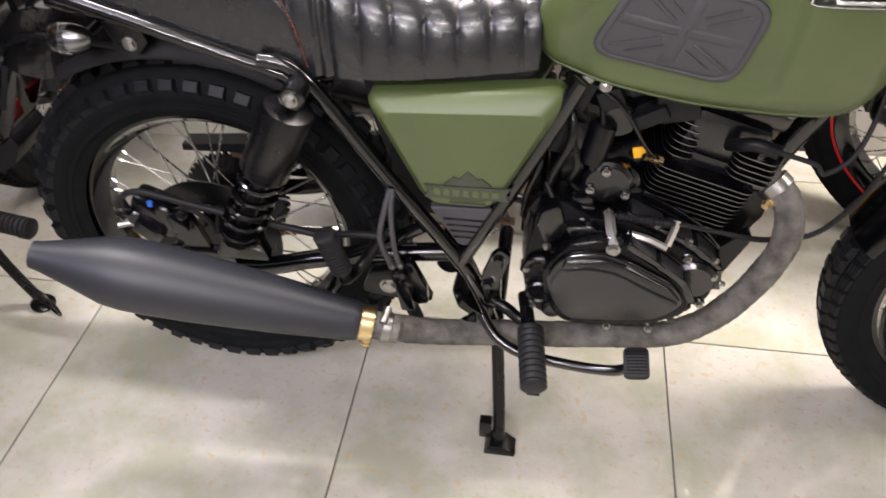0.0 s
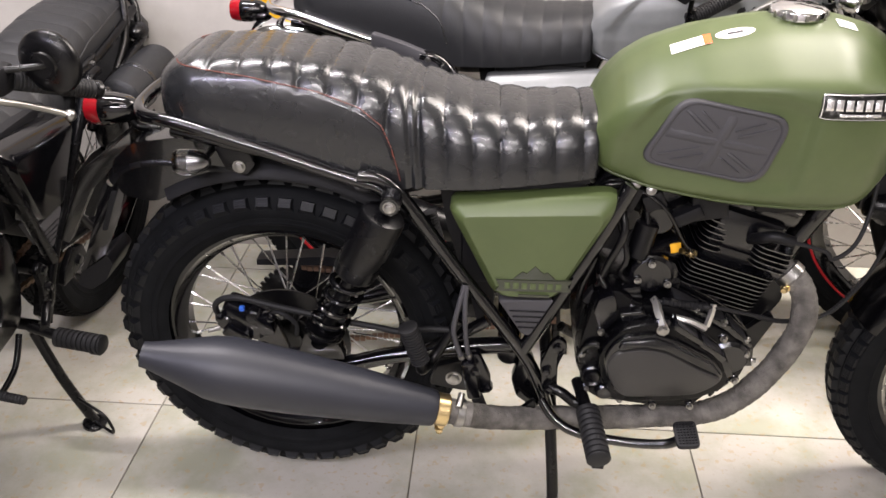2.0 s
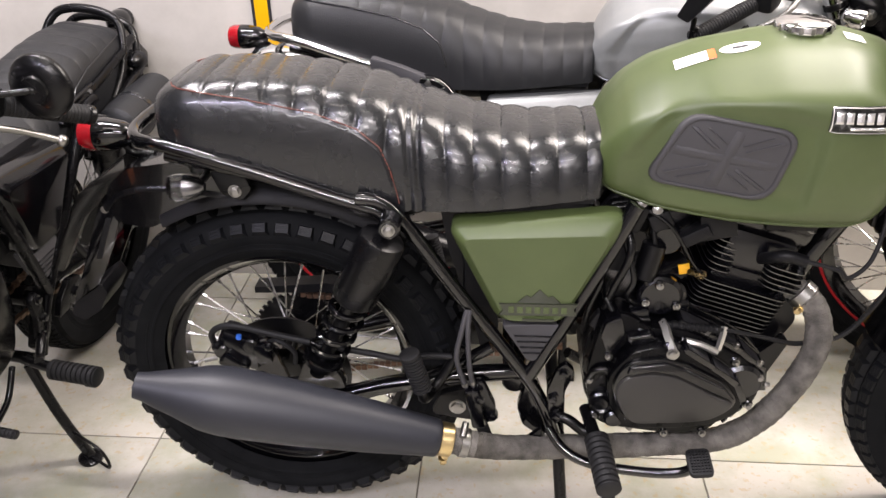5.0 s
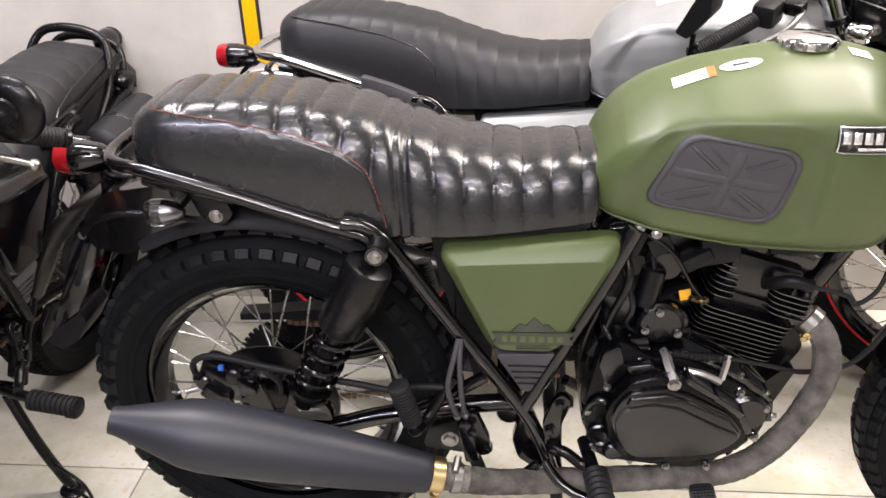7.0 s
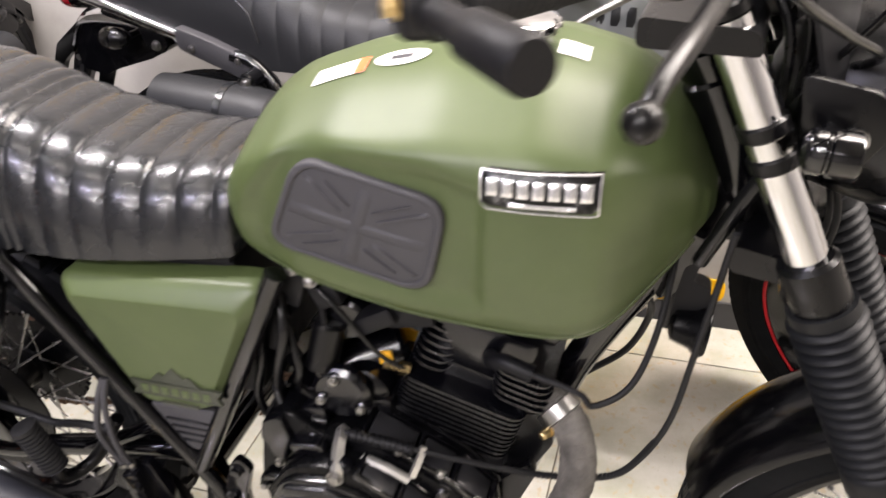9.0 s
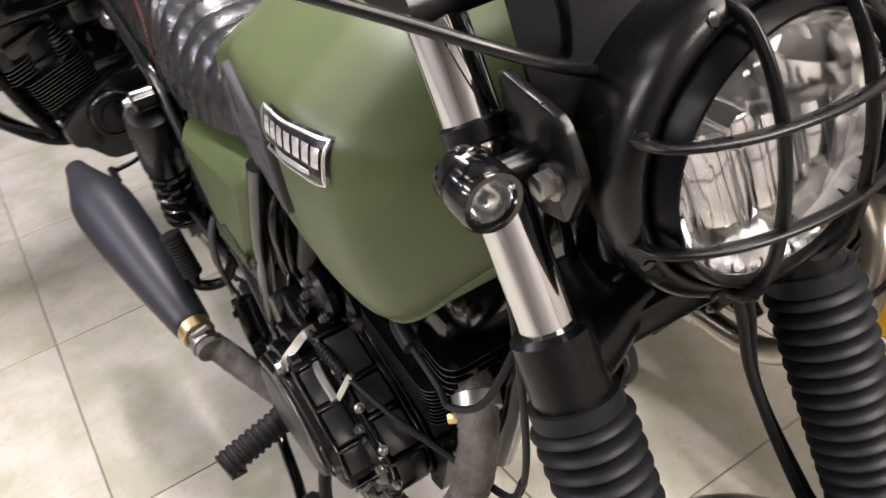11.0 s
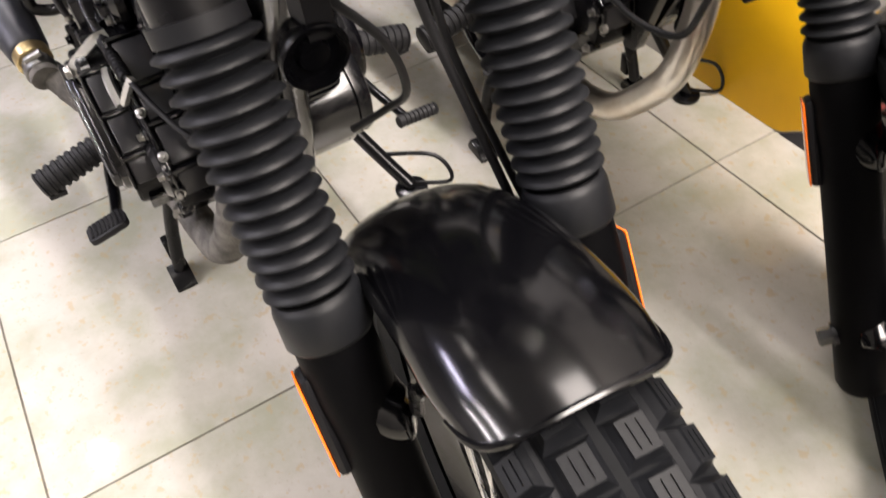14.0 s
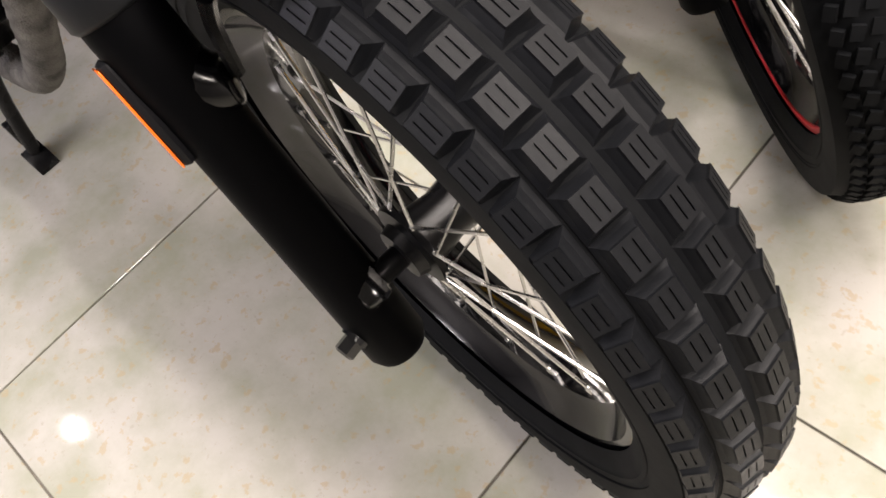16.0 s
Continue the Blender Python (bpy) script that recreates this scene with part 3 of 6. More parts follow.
def wheel(parent, name, c, radius, width, bead, m, knobby, rim_mat, stripe=False, disc_side=1):
    c = Vector(c)
    ax = (0, 1, 0)
    lip = 0.036
    prof = [(-lip, bead - 0.004), (-lip, bead + 0.009), (-lip + 0.004, bead + 0.010), (-lip + 0.006, bead - 0.004), (-0.017, bead - 0.008), (-0.011, bead - 0.020),
            (0.011, bead - 0.020), (0.017, bead - 0.008), (lip - 0.006, bead - 0.004), (lip - 0.004, bead + 0.010), (lip, bead + 0.009), (lip, bead - 0.004),
            (0.020, bead - 0.014), (0.013, bead - 0.024), (-0.013, bead - 0.024), (-0.020, bead - 0.014), (-lip, bead - 0.004)]
    hub = part(name, lathe(prof, c, ax, 64, ends=False), rim_mat, parent, "black spoked wheel", m)
    crown = radius - (0.010 if knobby else 0.0)
    side = [(width * 0.36, bead + 0.004), (width * 0.44, bead + 0.018), (width * 0.485, bead + (crown - bead) * 0.42), (width * 0.5, bead + (crown - bead) * 0.62),
            (width * 0.49, bead + (crown - bead) * 0.76), (width * 0.41, crown - 0.016), (width * 0.28, crown - 0.006), (width * 0.14, crown - 0.001)]
    wide = knobby and width > 0.112
    if wide:
        side[3:] = [(width * 0.5, bead + (crown - bead) * 0.54), (width * 0.465, bead + (crown - bead) * 0.68), (width * 0.38, crown - 0.014), (width * 0.27, crown - 0.005), (width * 0.14, crown - 0.001)]
    ribs = [(y, r) for y, r in side]
    # raised lines on the sidewall
    ribs = ribs[:2] + [(width * 0.455, bead + 0.022), (width * 0.466, bead + 0.0225), (width * 0.468, bead + 0.026), (width * 0.461, bead + 0.0265), (width * 0.466, bead + 0.0320), (width * 0.476, bead + 0.0325), (width * 0.478, bead + 0.0345), (width * 0.471, bead + 0.0350)] + ribs[2:]
    if not knobby:
        ribs += [(width * 0.07, crown), (width * 0.06, crown - 0.004), (width * 0.04, crown - 0.004), (width * 0.03, crown)]
    tyre_prof = ribs + [(0, crown)] + [(-y, r) for y, r in ribs[::-1]]
    part("tyre", lathe(tyre_prof, c, ax, 96, ends=False), TYRE_MAT, hub, "knobbly black tyre" if knobby else "black road tyre", m, smooth=50)
    if knobby:
        count = 48 if wide else 61
        rows = ((0.0172, 0.0, 0, 0.14), (-0.0172, 0.06, 0, 0.14), (0.0440, 0.5, 1, 0.72), (-0.0440, 0.55, 1, 0.72))
        if wide:
            rows = ((0.0190, 0.0, 0, 0.16), (-0.0190, 0.06, 0, 0.16), (0.0510, 0.5, 1, 0.95), (-0.0510, 0.55, 1, 0.95))
        for y, shift, which, tilt in rows:
            y *= width / 0.112
            r = crown - (0.001, 0.0305 if wide else 0.014)[which]
            for k in range(count):
                a = 2 * math.pi * (k + shift) / count
                t = new("tread_block", BLOCKS[which])
                t.parent = hub
                place = Matrix.Translation(c) @ Matrix.Rotation(a, 4, "Y") @ Matrix.Translation((0, y, r)) @ Matrix.Rotation(-math.copysign(tilt, y), 4, "X")
                t.matrix_basis = m @ place
    else:
        bm = bmesh.new()
        for k in range(96):
            for y, tilt in ((0.014, 0.12), (-0.014, 0.12), (0.026, 0.28), (-0.026, 0.28), (0.037, 0.6), (-0.037, 0.6)):
                y *= width / 0.1
                own = box((0.0125, 0.0095, 0.005), (0, 0, 0), 0, Matrix.Rotation(0.35 if y > 0 else -0.35, 4, "Z"))
                own.transform(Matrix.Translation(c) @ Matrix.Rotation(2 * math.pi * k / 96, 4, "Y") @ Matrix.Translation((0, y, crown - (0.0025 if abs(y) < 0.02 else 0.0045 if abs(y) < 0.033 else 0.0095)))
                              @ Matrix.Rotation(-math.copysign(tilt, y), 4, "X"))
                merge(bm, own)
        part("tread", bm, TYRE_MAT, hub, "", m)["kind"] = "stuff"
    if stripe:
        for y in (-lip - 0.001, lip + 0.001):
            part("rim_stripe", lathe([(y - 0.0012, bead - 0.001), (y - 0.0012, bead + 0.006), (y + 0.0012, bead + 0.006), (y + 0.0012, bead - 0.001), (y - 0.0012, bead - 0.001)], c, ax, 64, ends=False),
                 RED_STRIPE, hub, "red stripe round the rim", m)
    core = [(-0.052, 0.012), (-0.052, 0.024), (-0.042, 0.027), (-0.040, 0.040), (-0.034, 0.041), (-0.032, 0.028), (0.0, 0.024), (0.032, 0.028), (0.034, 0.041), (0.040, 0.040), (0.042, 0.027), (0.052, 0.024), (0.052, 0.012)]
    part("hub", lathe(core, c, ax, 36), BLACK_SATIN, hub, "", m)
    for k in range(36):
        s = 1 if k % 2 else -1
        a = 2 * math.pi * k / 36
        b = a + (0.62 if k % 4 < 2 else -0.62)
        p = c + Vector((0.037 * math.cos(b), s * 0.037, 0.037 * math.sin(b)))
        q = c + Vector(((bead - 0.022) * math.cos(a), s * 0.006, (bead - 0.022) * math.sin(a)))
        bm = tube([p, q], 0.0017, 6, 1)
        cyl(p.lerp(q, 0.93), q, 0.0032, 6, bm=bm)
        part("spoke", bm, SPOKE_STEEL, hub, "", m)
    bm = bmesh.new()
    y = disc_side * 0.056
    rim = [(y - 0.002, 0.072), (y - 0.002, 0.118), (y + 0.002, 0.118), (y + 0.002, 0.072), (y - 0.002, 0.072)]
    lathe(rim, c, ax, 48, bm, ends=False)
    for k in range(5):
        a = 2 * math.pi * k / 5
        d = Vector((math.cos(a), 0, math.sin(a)))
        tube([c + d * 0.03 + Vector((0, y, 0)), c + d * 0.076 + Vector((0, y, 0))], 0.006, 8, 1, bm)
    part("brake_disc", bm, BLACK_SATIN, hub, "", m)
    return hub


def coil(a, b, big, small, turns, segs=8):
    a, b = Vector(a), Vector(b)
    d, s, u = frame_of(b - a)
    pts = []
    n = turns * 16
    for i in range(n + 1):
        t = 2 * math.pi * i / 16
        pts.append(a + (b - a) * (i / n) + big * (math.cos(t) * s + math.sin(t) * u))
    return tube(pts, small, segs, 1)


def ridged(a, b, r, count, depth=0.0025, segs=20):
    """A round rubber with ridges across it."""
    a, b = Vector(a), Vector(b)
    h = (b - a).length
    prof = [(0, r * 0.75), (0.002, r)]
    for k in range(count):
        s = 0.004 + (h - 0.008) * k / count
        w = (h - 0.008) / count
        prof += [(s + w * 0.08, r), (s + w * 0.55, r), (s + w * 0.65, r - depth), (s + w * 0.95, r - depth)]
    prof += [(h - 0.003, r), (h, r * 0.8)]
    return lathe(prof, a, b - a, segs)


def bellows(a, b, r0, r1, count):
    a, b = Vector(a), Vector(b)
    h = (b - a).length
    prof = [(0, r0 * 0.92), (0.012, r0 * 0.92)]
    for k in range(count):
        s, w = 0.012 + (h - 0.05) * k / count, (h - 0.05) / count
        r = r0 + (r1 - r0) * k / count
        prof += [(s + w * 0.04, r * 0.74), (s + w * 0.22, r * 0.90), (s + w * 0.42, r * 1.03), (s + w * 0.56, r * 1.04), (s + w * 0.80, r * 0.90), (s + w * 0.98, r * 0.74)]
    prof += [(h - 0.036, r1 * 0.96), (h - 0.03, r1 * 1.02), (h - 0.004, r1 * 1.04), (h, r1 * 0.95)]
    return lathe(prof, a, b - a, 36)


def motorcycle(look_of, label, m_world, turn):
    """look_of: dict of paints and variants. The bike stands along x, right side at negative y."""
    L = look_of
    bike = tagged(new("motorcycle"), label, "motorcycle", group="parked motorcycles")
    bike.matrix_world = m_world
    S = steer(turn)
    R = Matrix.Translation((0, 0, L.get("seat_drop", 0.0)))
    paint, frame_mat = L["paint"], L["frame"]

    # fuel tank
    tank = part("fuel_tank", build_tank(), paint, bike, L["tank_label"], smooth=55)
    seam = []
    for i in range(31):
        x = 0.31 + (0.775 - 0.31) * i / 30
        y, z = tank_at(x, 0.0)
        seam.append((x, -y - 0.001, z + 0.002))
    part("tank_seam", tube(seam, 0.0035, 6, 2), paint, tank)
    part("tank_seam", tube([(x, -y, z) for x, y, z in seam], 0.0035, 6, 2), paint, tank)
    cap_at = Vector((0.594, 0, 0.947))
    part("fuel_cap", lathe([(0, 0.040), (0.006, 0.042), (0.008, 0.036), (0.012, 0.036), (0.014, 0.041), (0.024, 0.042), (0.027, 0.040), (0.031, 0.030), (0.033, 0.0)], cap_at, (0, 0, 1), 40), CHROME, tank, "chrome filler cap")
    for k in range(16):
        a = 2 * math.pi * k / 16
        bm = box((0.004, 0.006, 0.010), (0, 0, 0), 0.001, segs=1)
        bm.transform(Matrix.Translation(cap_at + Vector((0, 0, 0.020))) @ Matrix.Rotation(a, 4, "Z") @ Matrix.Translation((0.0405, 0, 0)))
        part("cap_notch", bm, STEEL, tank)
    if L["kind"] == "green":
        part("knee_pad", tank_pad([(0.362, 0.772), (0.541, 0.748), (0.568, 0.857), (0.414, 0.879)], 0.030,
                                  [(1.0, -0.004), (1.0, 0.005), (0.99, 0.0074), (0.975, 0.0082), (0.925, 0.0082), (0.905, 0.0072), (0.895, 0.0052), (0.7, 0.0052), (0.5, 0.0052), (0.3, 0.0052), (0.1, 0.0052)]),
             PAD_MAT, tank, "grey rubber knee pad with raised flag pattern", smooth=50)
        quad = [Vector(q) for q in ((0.380, 0.781), (0.534, 0.760), (0.555, 0.848), (0.421, 0.867))]

        def on_pad(u, v):
            a, b, c, d = quad
            return a * (1 - u) * (1 - v) + b * u * (1 - v) + c * u * v + d * (1 - u) * v
        for (u0, v0), (u1, v1), w in (((0, 0.5), (1, 0.5), 0.085), ((0.5, 0), (0.5, 1), 0.062), ((0.03, 0.07), (0.38, 0.37), 0.030), ((0.62, 0.63), (0.97, 0.93), 0.030), ((0.03, 0.93), (0.38, 0.63), 0.030), ((0.62, 0.37), (0.97, 0.07), 0.030),
                                      ((0.16, 0.03), (0.43, 0.27), 0.012), ((0.57, 0.73), (0.84, 0.97), 0.012), ((0.16, 0.97), (0.43, 0.73), 0.012), ((0.57, 0.27), (0.84, 0.03), 0.012)):
            d = Vector((-(v1 - v0), u1 - u0)).normalized() * w
            q = [on_pad(u0 - d.x, v0 - d.y), on_pad(u1 - d.x, v1 - d.y), on_pad(u1 + d.x, v1 + d.y), on_pad(u0 + d.x, v0 + d.y)]
            part("pad_rib", tank_patch(q, 0.0062, 10, 4, 0, 0.0012), PAD_MAT, tank)
        part("badge", tank_patch([(0.597, 0.862), (0.697, 0.862), (0.697, 0.896), (0.597, 0.896)], 0.002, 14, 6, 0, 0.002), BADGE, tank, "camouflage tank badge with silver bars")
        for k in range(7):
            x = 0.6025 + k * 0.0131
            part("badge_bar", tank_patch([(x, 0.874), (x + 0.0095, 0.874), (x + 0.0095, 0.889), (x, 0.889)], 0.0068, 2, 6), LOGO_SILVER, tank)
        part("badge_bar", tank_patch([(0.622, 0.8655), (0.678, 0.8655), (0.678, 0.870), (0.622, 0.870)], 0.0068, 8, 3), LOGO_SILVER, tank)
        for q in ([(0.597, 0.862), (0.697, 0.862), (0.697, 0.8632), (0.597, 0.8632)], [(0.597, 0.8948), (0.697, 0.8948), (0.697, 0.896), (0.597, 0.896)],
                  [(0.597, 0.862), (0.5985, 0.862), (0.5985, 0.896), (0.597, 0.896)], [(0.6955, 0.862), (0.697, 0.862), (0.697, 0.896), (0.6955, 0.896)]):
            part("badge_edge", tank_patch(q, 0.0062, 14, 6), LOGO_SILVER, tank)
        part("sticker", top_patch(0.404, 0.460, -0.062, -0.038), STICKER, tank, "white paper sticker")
        part("sticker_band", top_patch(0.449, 0.460, -0.062, -0.038, 0.0018), STICKER_ORANGE, tank, "orange band of the sticker")
        part("sticker", top_patch(0.466, 0.522, -0.058, -0.034, ellipse=True), STICKER, tank, "round white sticker")
        part("sticker_bar", top_patch(0.483, 0.505, -0.049, -0.043, 0.0018), PAD_MAT, tank)
        part("sticker", top_patch(0.640, 0.668, -0.046, -0.024), STICKER, tank, "small white label")
    if L["kind"] == "white":
        for k in range(7):
            x = 0.585 + k * 0.022
            part("logo_bar", tank_patch([(x, 0.845), (x + 0.016, 0.845), (x + 0.016, 0.878), (x, 0.878)], 0.0015, 3, 3), LOGO_BLACK, tank, "black bar of the lettering")
        part("sticker", top_patch(0.430, 0.475, -0.075, -0.045), STICKER, tank, "cream paper sticker")

    # seat
    slim = Matrix.Diagonal((1, L.get("slim", 1.0), 1, 1))
    seat = part("seat", build_seat(L["ribs"], L.get("seat_end", -0.375)), L["leather"], bike, L["seat_label"], R @ slim, smooth=70)
    for side in (-1, 1):
        line = seam_line(side, L.get("seat_end", -0.375))
        if L["kind"] == "green":
            bm = bmesh.new()
            for i in range(0, len(line) - 1):
                tube([line[i], line[i].lerp(line[i + 1], 0.62)], 0.0009, 5, 1, bm)
            part("stitching", bm, RED_THREAD, seat, "red stitching along the seat edge")
            low = [p + Vector((0, 0, -0.0075)) for p in line[::4]]
            part("seat_fold", tube(low, 0.0022, 6, 2), L["leather"], seat)
            bm = bmesh.new()
            for i in range(14):
                p = seat_point(-0.006 + 0.0008 * i, 0.075 - 0.0048 * i, 0)
                q = seat_point(-0.006 + 0.0008 * (i + 0.6), 0.075 - 0.0048 * (i + 0.6), 0)
                p.y, q.y = side * (abs(p.y) + 0.002), side * (abs(q.y) + 0.002)
                tube([p, q], 0.0009, 5, 1, bm)
            part("stitching", bm, RED_THREAD, seat)
        else:
            part("piping", tube(line[::3], 0.0018, 6, 2), L["piping"], seat, "thin edge piping", R @ slim)
    part("seat_pan", slab([(-0.33, 0.785), (-0.04, 0.708), (0.30, 0.722), (0.30, 0.735), (-0.04, 0.725), (-0.33, 0.80)], -0.105, 0.105, 0.003), PLASTIC, bike, "black seat base", R)

    # side covers
    for side in (-1, 1):
        outer = [(0.075, 0.694), (0.341, 0.715), (0.349, 0.694), (0.266, 0.523), (0.158, 0.521)]
        inner = [(0.101, 0.677), (0.318, 0.688), (0.322, 0.676), (0.254, 0.533), (0.170, 0.533)]
        cover = part("side_cover", moulding(outer, inner, side * 0.122, side * 0.1455, side * 0.149, 0.026), paint, bike, L["cover_label"], smooth=70)
        low = part("cover_foot", slab([(0.164, 0.519), (0.268, 0.523), (0.224, 0.448), (0.208, 0.448)], side * 0.10, side * 0.137, 0.004, 0.008), PAD_MAT, cover, "grey plastic triangle below the cover")
        for k in range(4):
            z, w = 0.499 - k * 0.011, 0.030 - k * 0.005
            part("cover_slot", box((2 * w, 0.003, 0.0028), (0.215, side * 0.138, z), 0.0008, segs=1), PLASTIC, cover)
        if L["kind"] == "green" and side < 0:
            y = -0.1500
            part("mountain_decal", slab([(0.188, 0.5700), (0.202, 0.5840), (0.209, 0.5800), (0.222, 0.5950), (0.236, 0.5810), (0.242, 0.5840), (0.256, 0.5700)], y + 0.004, y, 0.0004), DECAL, cover, "dark mountain decal")
            part("banner_decal", slab([(0.160, 0.5460), (0.166, 0.5560), (0.160, 0.5670), (0.282, 0.5690), (0.276, 0.5590), (0.281, 0.5480)], y + 0.004, y, 0.0004), DECAL, cover, "dark banner decal")
            for k in range(7):
                part("decal_bar", slab([(0.174 + k * 0.0138, 0.5515), (0.183 + k * 0.0138, 0.5515), (0.183 + k * 0.0138, 0.5630), (0.174 + k * 0.0138, 0.5630)], y + 0.003, y - 0.0006, 0.0002), paint, cover)
            part("decal_bar", box((0.050, 0.002, 0.004), (0.222, y, 0.5385), 0), DECAL, cover)

    # steering head, its web under the tank and the horn's bracket
    part("steering_head", lathe([(-0.01, 0.022), (0.0, 0.028), (0.02, 0.028), (0.03, 0.0245), (0.13, 0.0245), (0.14, 0.028), (0.16, 0.028), (0.165, 0.020)], Vector((0.828, 0, 0.815)) - RAKE * 0.005, RAKE, 28), frame_mat, bike, "black steering head tube")
    part("head_web", slab([(0.735, 0.800), (0.800, 0.850), (0.822, 0.806), (0.800, 0.775), (0.790, 0.744), (0.774, 0.735), (0.768, 0.700), (0.750, 0.690), (0.735, 0.735)], -0.020, 0.020, 0.004, 0.006), frame_mat, bike, "black web plate under the tank")
    part("horn_bracket", slab([(0.772, 0.760), (0.800, 0.775), (0.791, 0.740), (0.784, 0.712), (0.804, 0.704), (0.804, 0.665), (0.786, 0.648), (0.767, 0.662)], -0.012, 0.012, 0.003, 0.005), BLACK_MATT, bike)

    # frame tubes
    for side in (-1, 1):
        y = side * 0.128
        part("frame_tube", tube([(-0.06, y, 0.735), (-0.003, y, 0.712), (0.10, y, 0.565), (0.21, y, 0.408), (0.245, y, 0.335), (0.262, y, 0.285)], 0.0115, 14, 8), frame_mat, bike, "black frame tube")
        part("frame_tube", tube([(0.362, y * 0.93, 0.728), (0.30, y, 0.592), (0.212, y, 0.412)], 0.0125, 14, 8), frame_mat, bike)
        part("frame_tube", tube([(-0.02, side * 0.105, 0.722), (-0.20, side * 0.10, 0.755), (-0.36, side * 0.09, 0.785)], 0.010, 12, 6), frame_mat, bike)
        part("frame_gusset", slab([(0.195, 0.335), (0.215, 0.42), (0.232, 0.38), (0.262, 0.30), (0.240, 0.272), (0.205, 0.300)], side * 0.10, side * 0.122, 0.004, 0.006), frame_mat, bike)
        part("peg_bracket", slab([(0.243, 0.385), (0.258, 0.432), (0.272, 0.446), (0.288, 0.430), (0.274, 0.385), (0.276, 0.330), (0.262, 0.314), (0.248, 0.335)], side * 0.125, side * 0.136, 0.003, 0.008), frame_mat, bike)
        for at in ((0.269, side * 0.136, 0.426), (0.254, side * 0.136, 0.374), (0.262, side * 0.136, 0.335)):
            part("bolt", bolt(at, (0, side, 0), 0.0075, 0.010), BLACK_CAST, bike)
        # swing arm
        part("swing_arm", tube([(0.20, side * 0.088, 0.392), (0.08, side * 0.098, 0.384), (-0.03, side * 0.106, 0.366), (-0.123, side * 0.110, 0.342), (-0.245, side * 0.112, 0.338)], 0.0155, 14, 6), frame_mat, bike, "black swing arm tube")
        part("axle_plate", slab([(-0.275, 0.33), (-0.275, 0.375), (-0.16, 0.378), (-0.16, 0.335)], side * 0.105, side * 0.125, 0.004, 0.01), frame_mat, bike)
        part("axle_nut", bolt((-0.22, side * 0.125, 0.352), (0, side, 0), 0.012, 0.014), STEEL, bike)
        # shock absorber
        top, low = Vector((-0.006, side * 0.158, 0.706)), Vector((-0.138, side * 0.145, 0.430))
        d = (low - top).normalized()
        shock = part("shock_absorber", lathe([(0.022, 0.022), (0.026, 0.034), (0.032, 0.0365), (0.145, 0.0365), (0.150, 0.034), (0.150, 0.02)], top, d, 32), BLACK_SATIN, bike, "black shock absorber with coil spring")
        part("spring", coil(top + d * 0.145, low - d * 0.018, 0.029, 0.0052, 5), BLACK_GLOSS, shock)
        part("damper_rod", cyl(top + d * 0.10, low, 0.013, 16), BLACK_SATIN, shock)
        part("spring_seat", lathe([(-0.024, 0.02), (-0.022, 0.034), (-0.014, 0.034), (-0.010, 0.018)], low, d, 28), BLACK_SATIN, shock)
        part("shock_eye", cyl(top + Vector((0, side * -0.018, 0)), top + Vector((0, side * 0.018, 0)), 0.017, 20, 0.003), BLACK_GLOSS, shock)
        part("shock_eye", cyl(low + Vector((0, side * -0.016, 0)), low + Vector((0, side * 0.016, 0)), 0.016, 20, 0.003), BLACK_GLOSS, shock)
        part("bolt", bolt(top + Vector((0, side * 0.018, 0)), (0, side, 0), 0.0075, 0.010), STEEL, shock)
        part("shock_bracket", slab([(-0.165, 0.44), (-0.12, 0.44), (-0.10, 0.37), (-0.19, 0.37)], side * 0.105, side * 0.128, 0.004, 0.008), frame_mat, bike)

    part("frame_tube", tube([(0.792, 0, 0.80), (0.735, 0, 0.70), (0.668, 0, 0.57), (0.638, 0, 0.47), (0.60, 0, 0.37)], 0.019, 16, 8), frame_mat, bike, "black down tube")
    part("frame_tube", tube([(0.785, 0, 0.86), (0.62, 0, 0.80), (0.40, 0, 0.76), (0.10, 0, 0.72)], 0.020, 16, 6), frame_mat, bike)
    part("steering_head", cyl(Vector((0.846, 0, 0.776)), Vector((0.774, 0, 0.933)), 0.030, 24, 0.004), frame_mat, bike)
    part("battery_box", box((0.20, 0.19, 0.20), (0.20, 0, 0.62), 0.012), PLASTIC, bike, "black plastic box inside the frame")
    part("mudguard_inner", slab([(0.06, 0.71), (0.13, 0.70), (0.16, 0.47), (0.135, 0.40), (0.12, 0.47), (0.075, 0.62)], -0.07, 0.07, 0.004, 0.01), PLASTIC, bike)
    part("cross_tube", cyl((0.19, -0.10, 0.375), (0.19, 0.10, 0.375), 0.022, 20, 0.003), frame_mat, bike)

    # grab rail behind the seat
    rail_mat = L["rail"]
    for side in (-1, 1):
        front = [(-0.012, 0.128, 0.698), (-0.035, 0.127, 0.716)] if L["kind"] != "white" else [(-0.085, 0.125, 0.739)]
        way = front + [(-0.10, 0.124, 0.735 if L["kind"] != "white" else 0.742), (-0.235, 0.122, 0.779), (-0.34, 0.117, 0.808), (-0.395, 0.098, 0.812), (-0.420, 0.055, 0.812), (-0.425, 0, 0.812)]
        part("grab_rail", tube([(x, side * y, z) for x, y, z in way], 0.0105, 14, 8), rail_mat, bike, L["rail_label"], R)
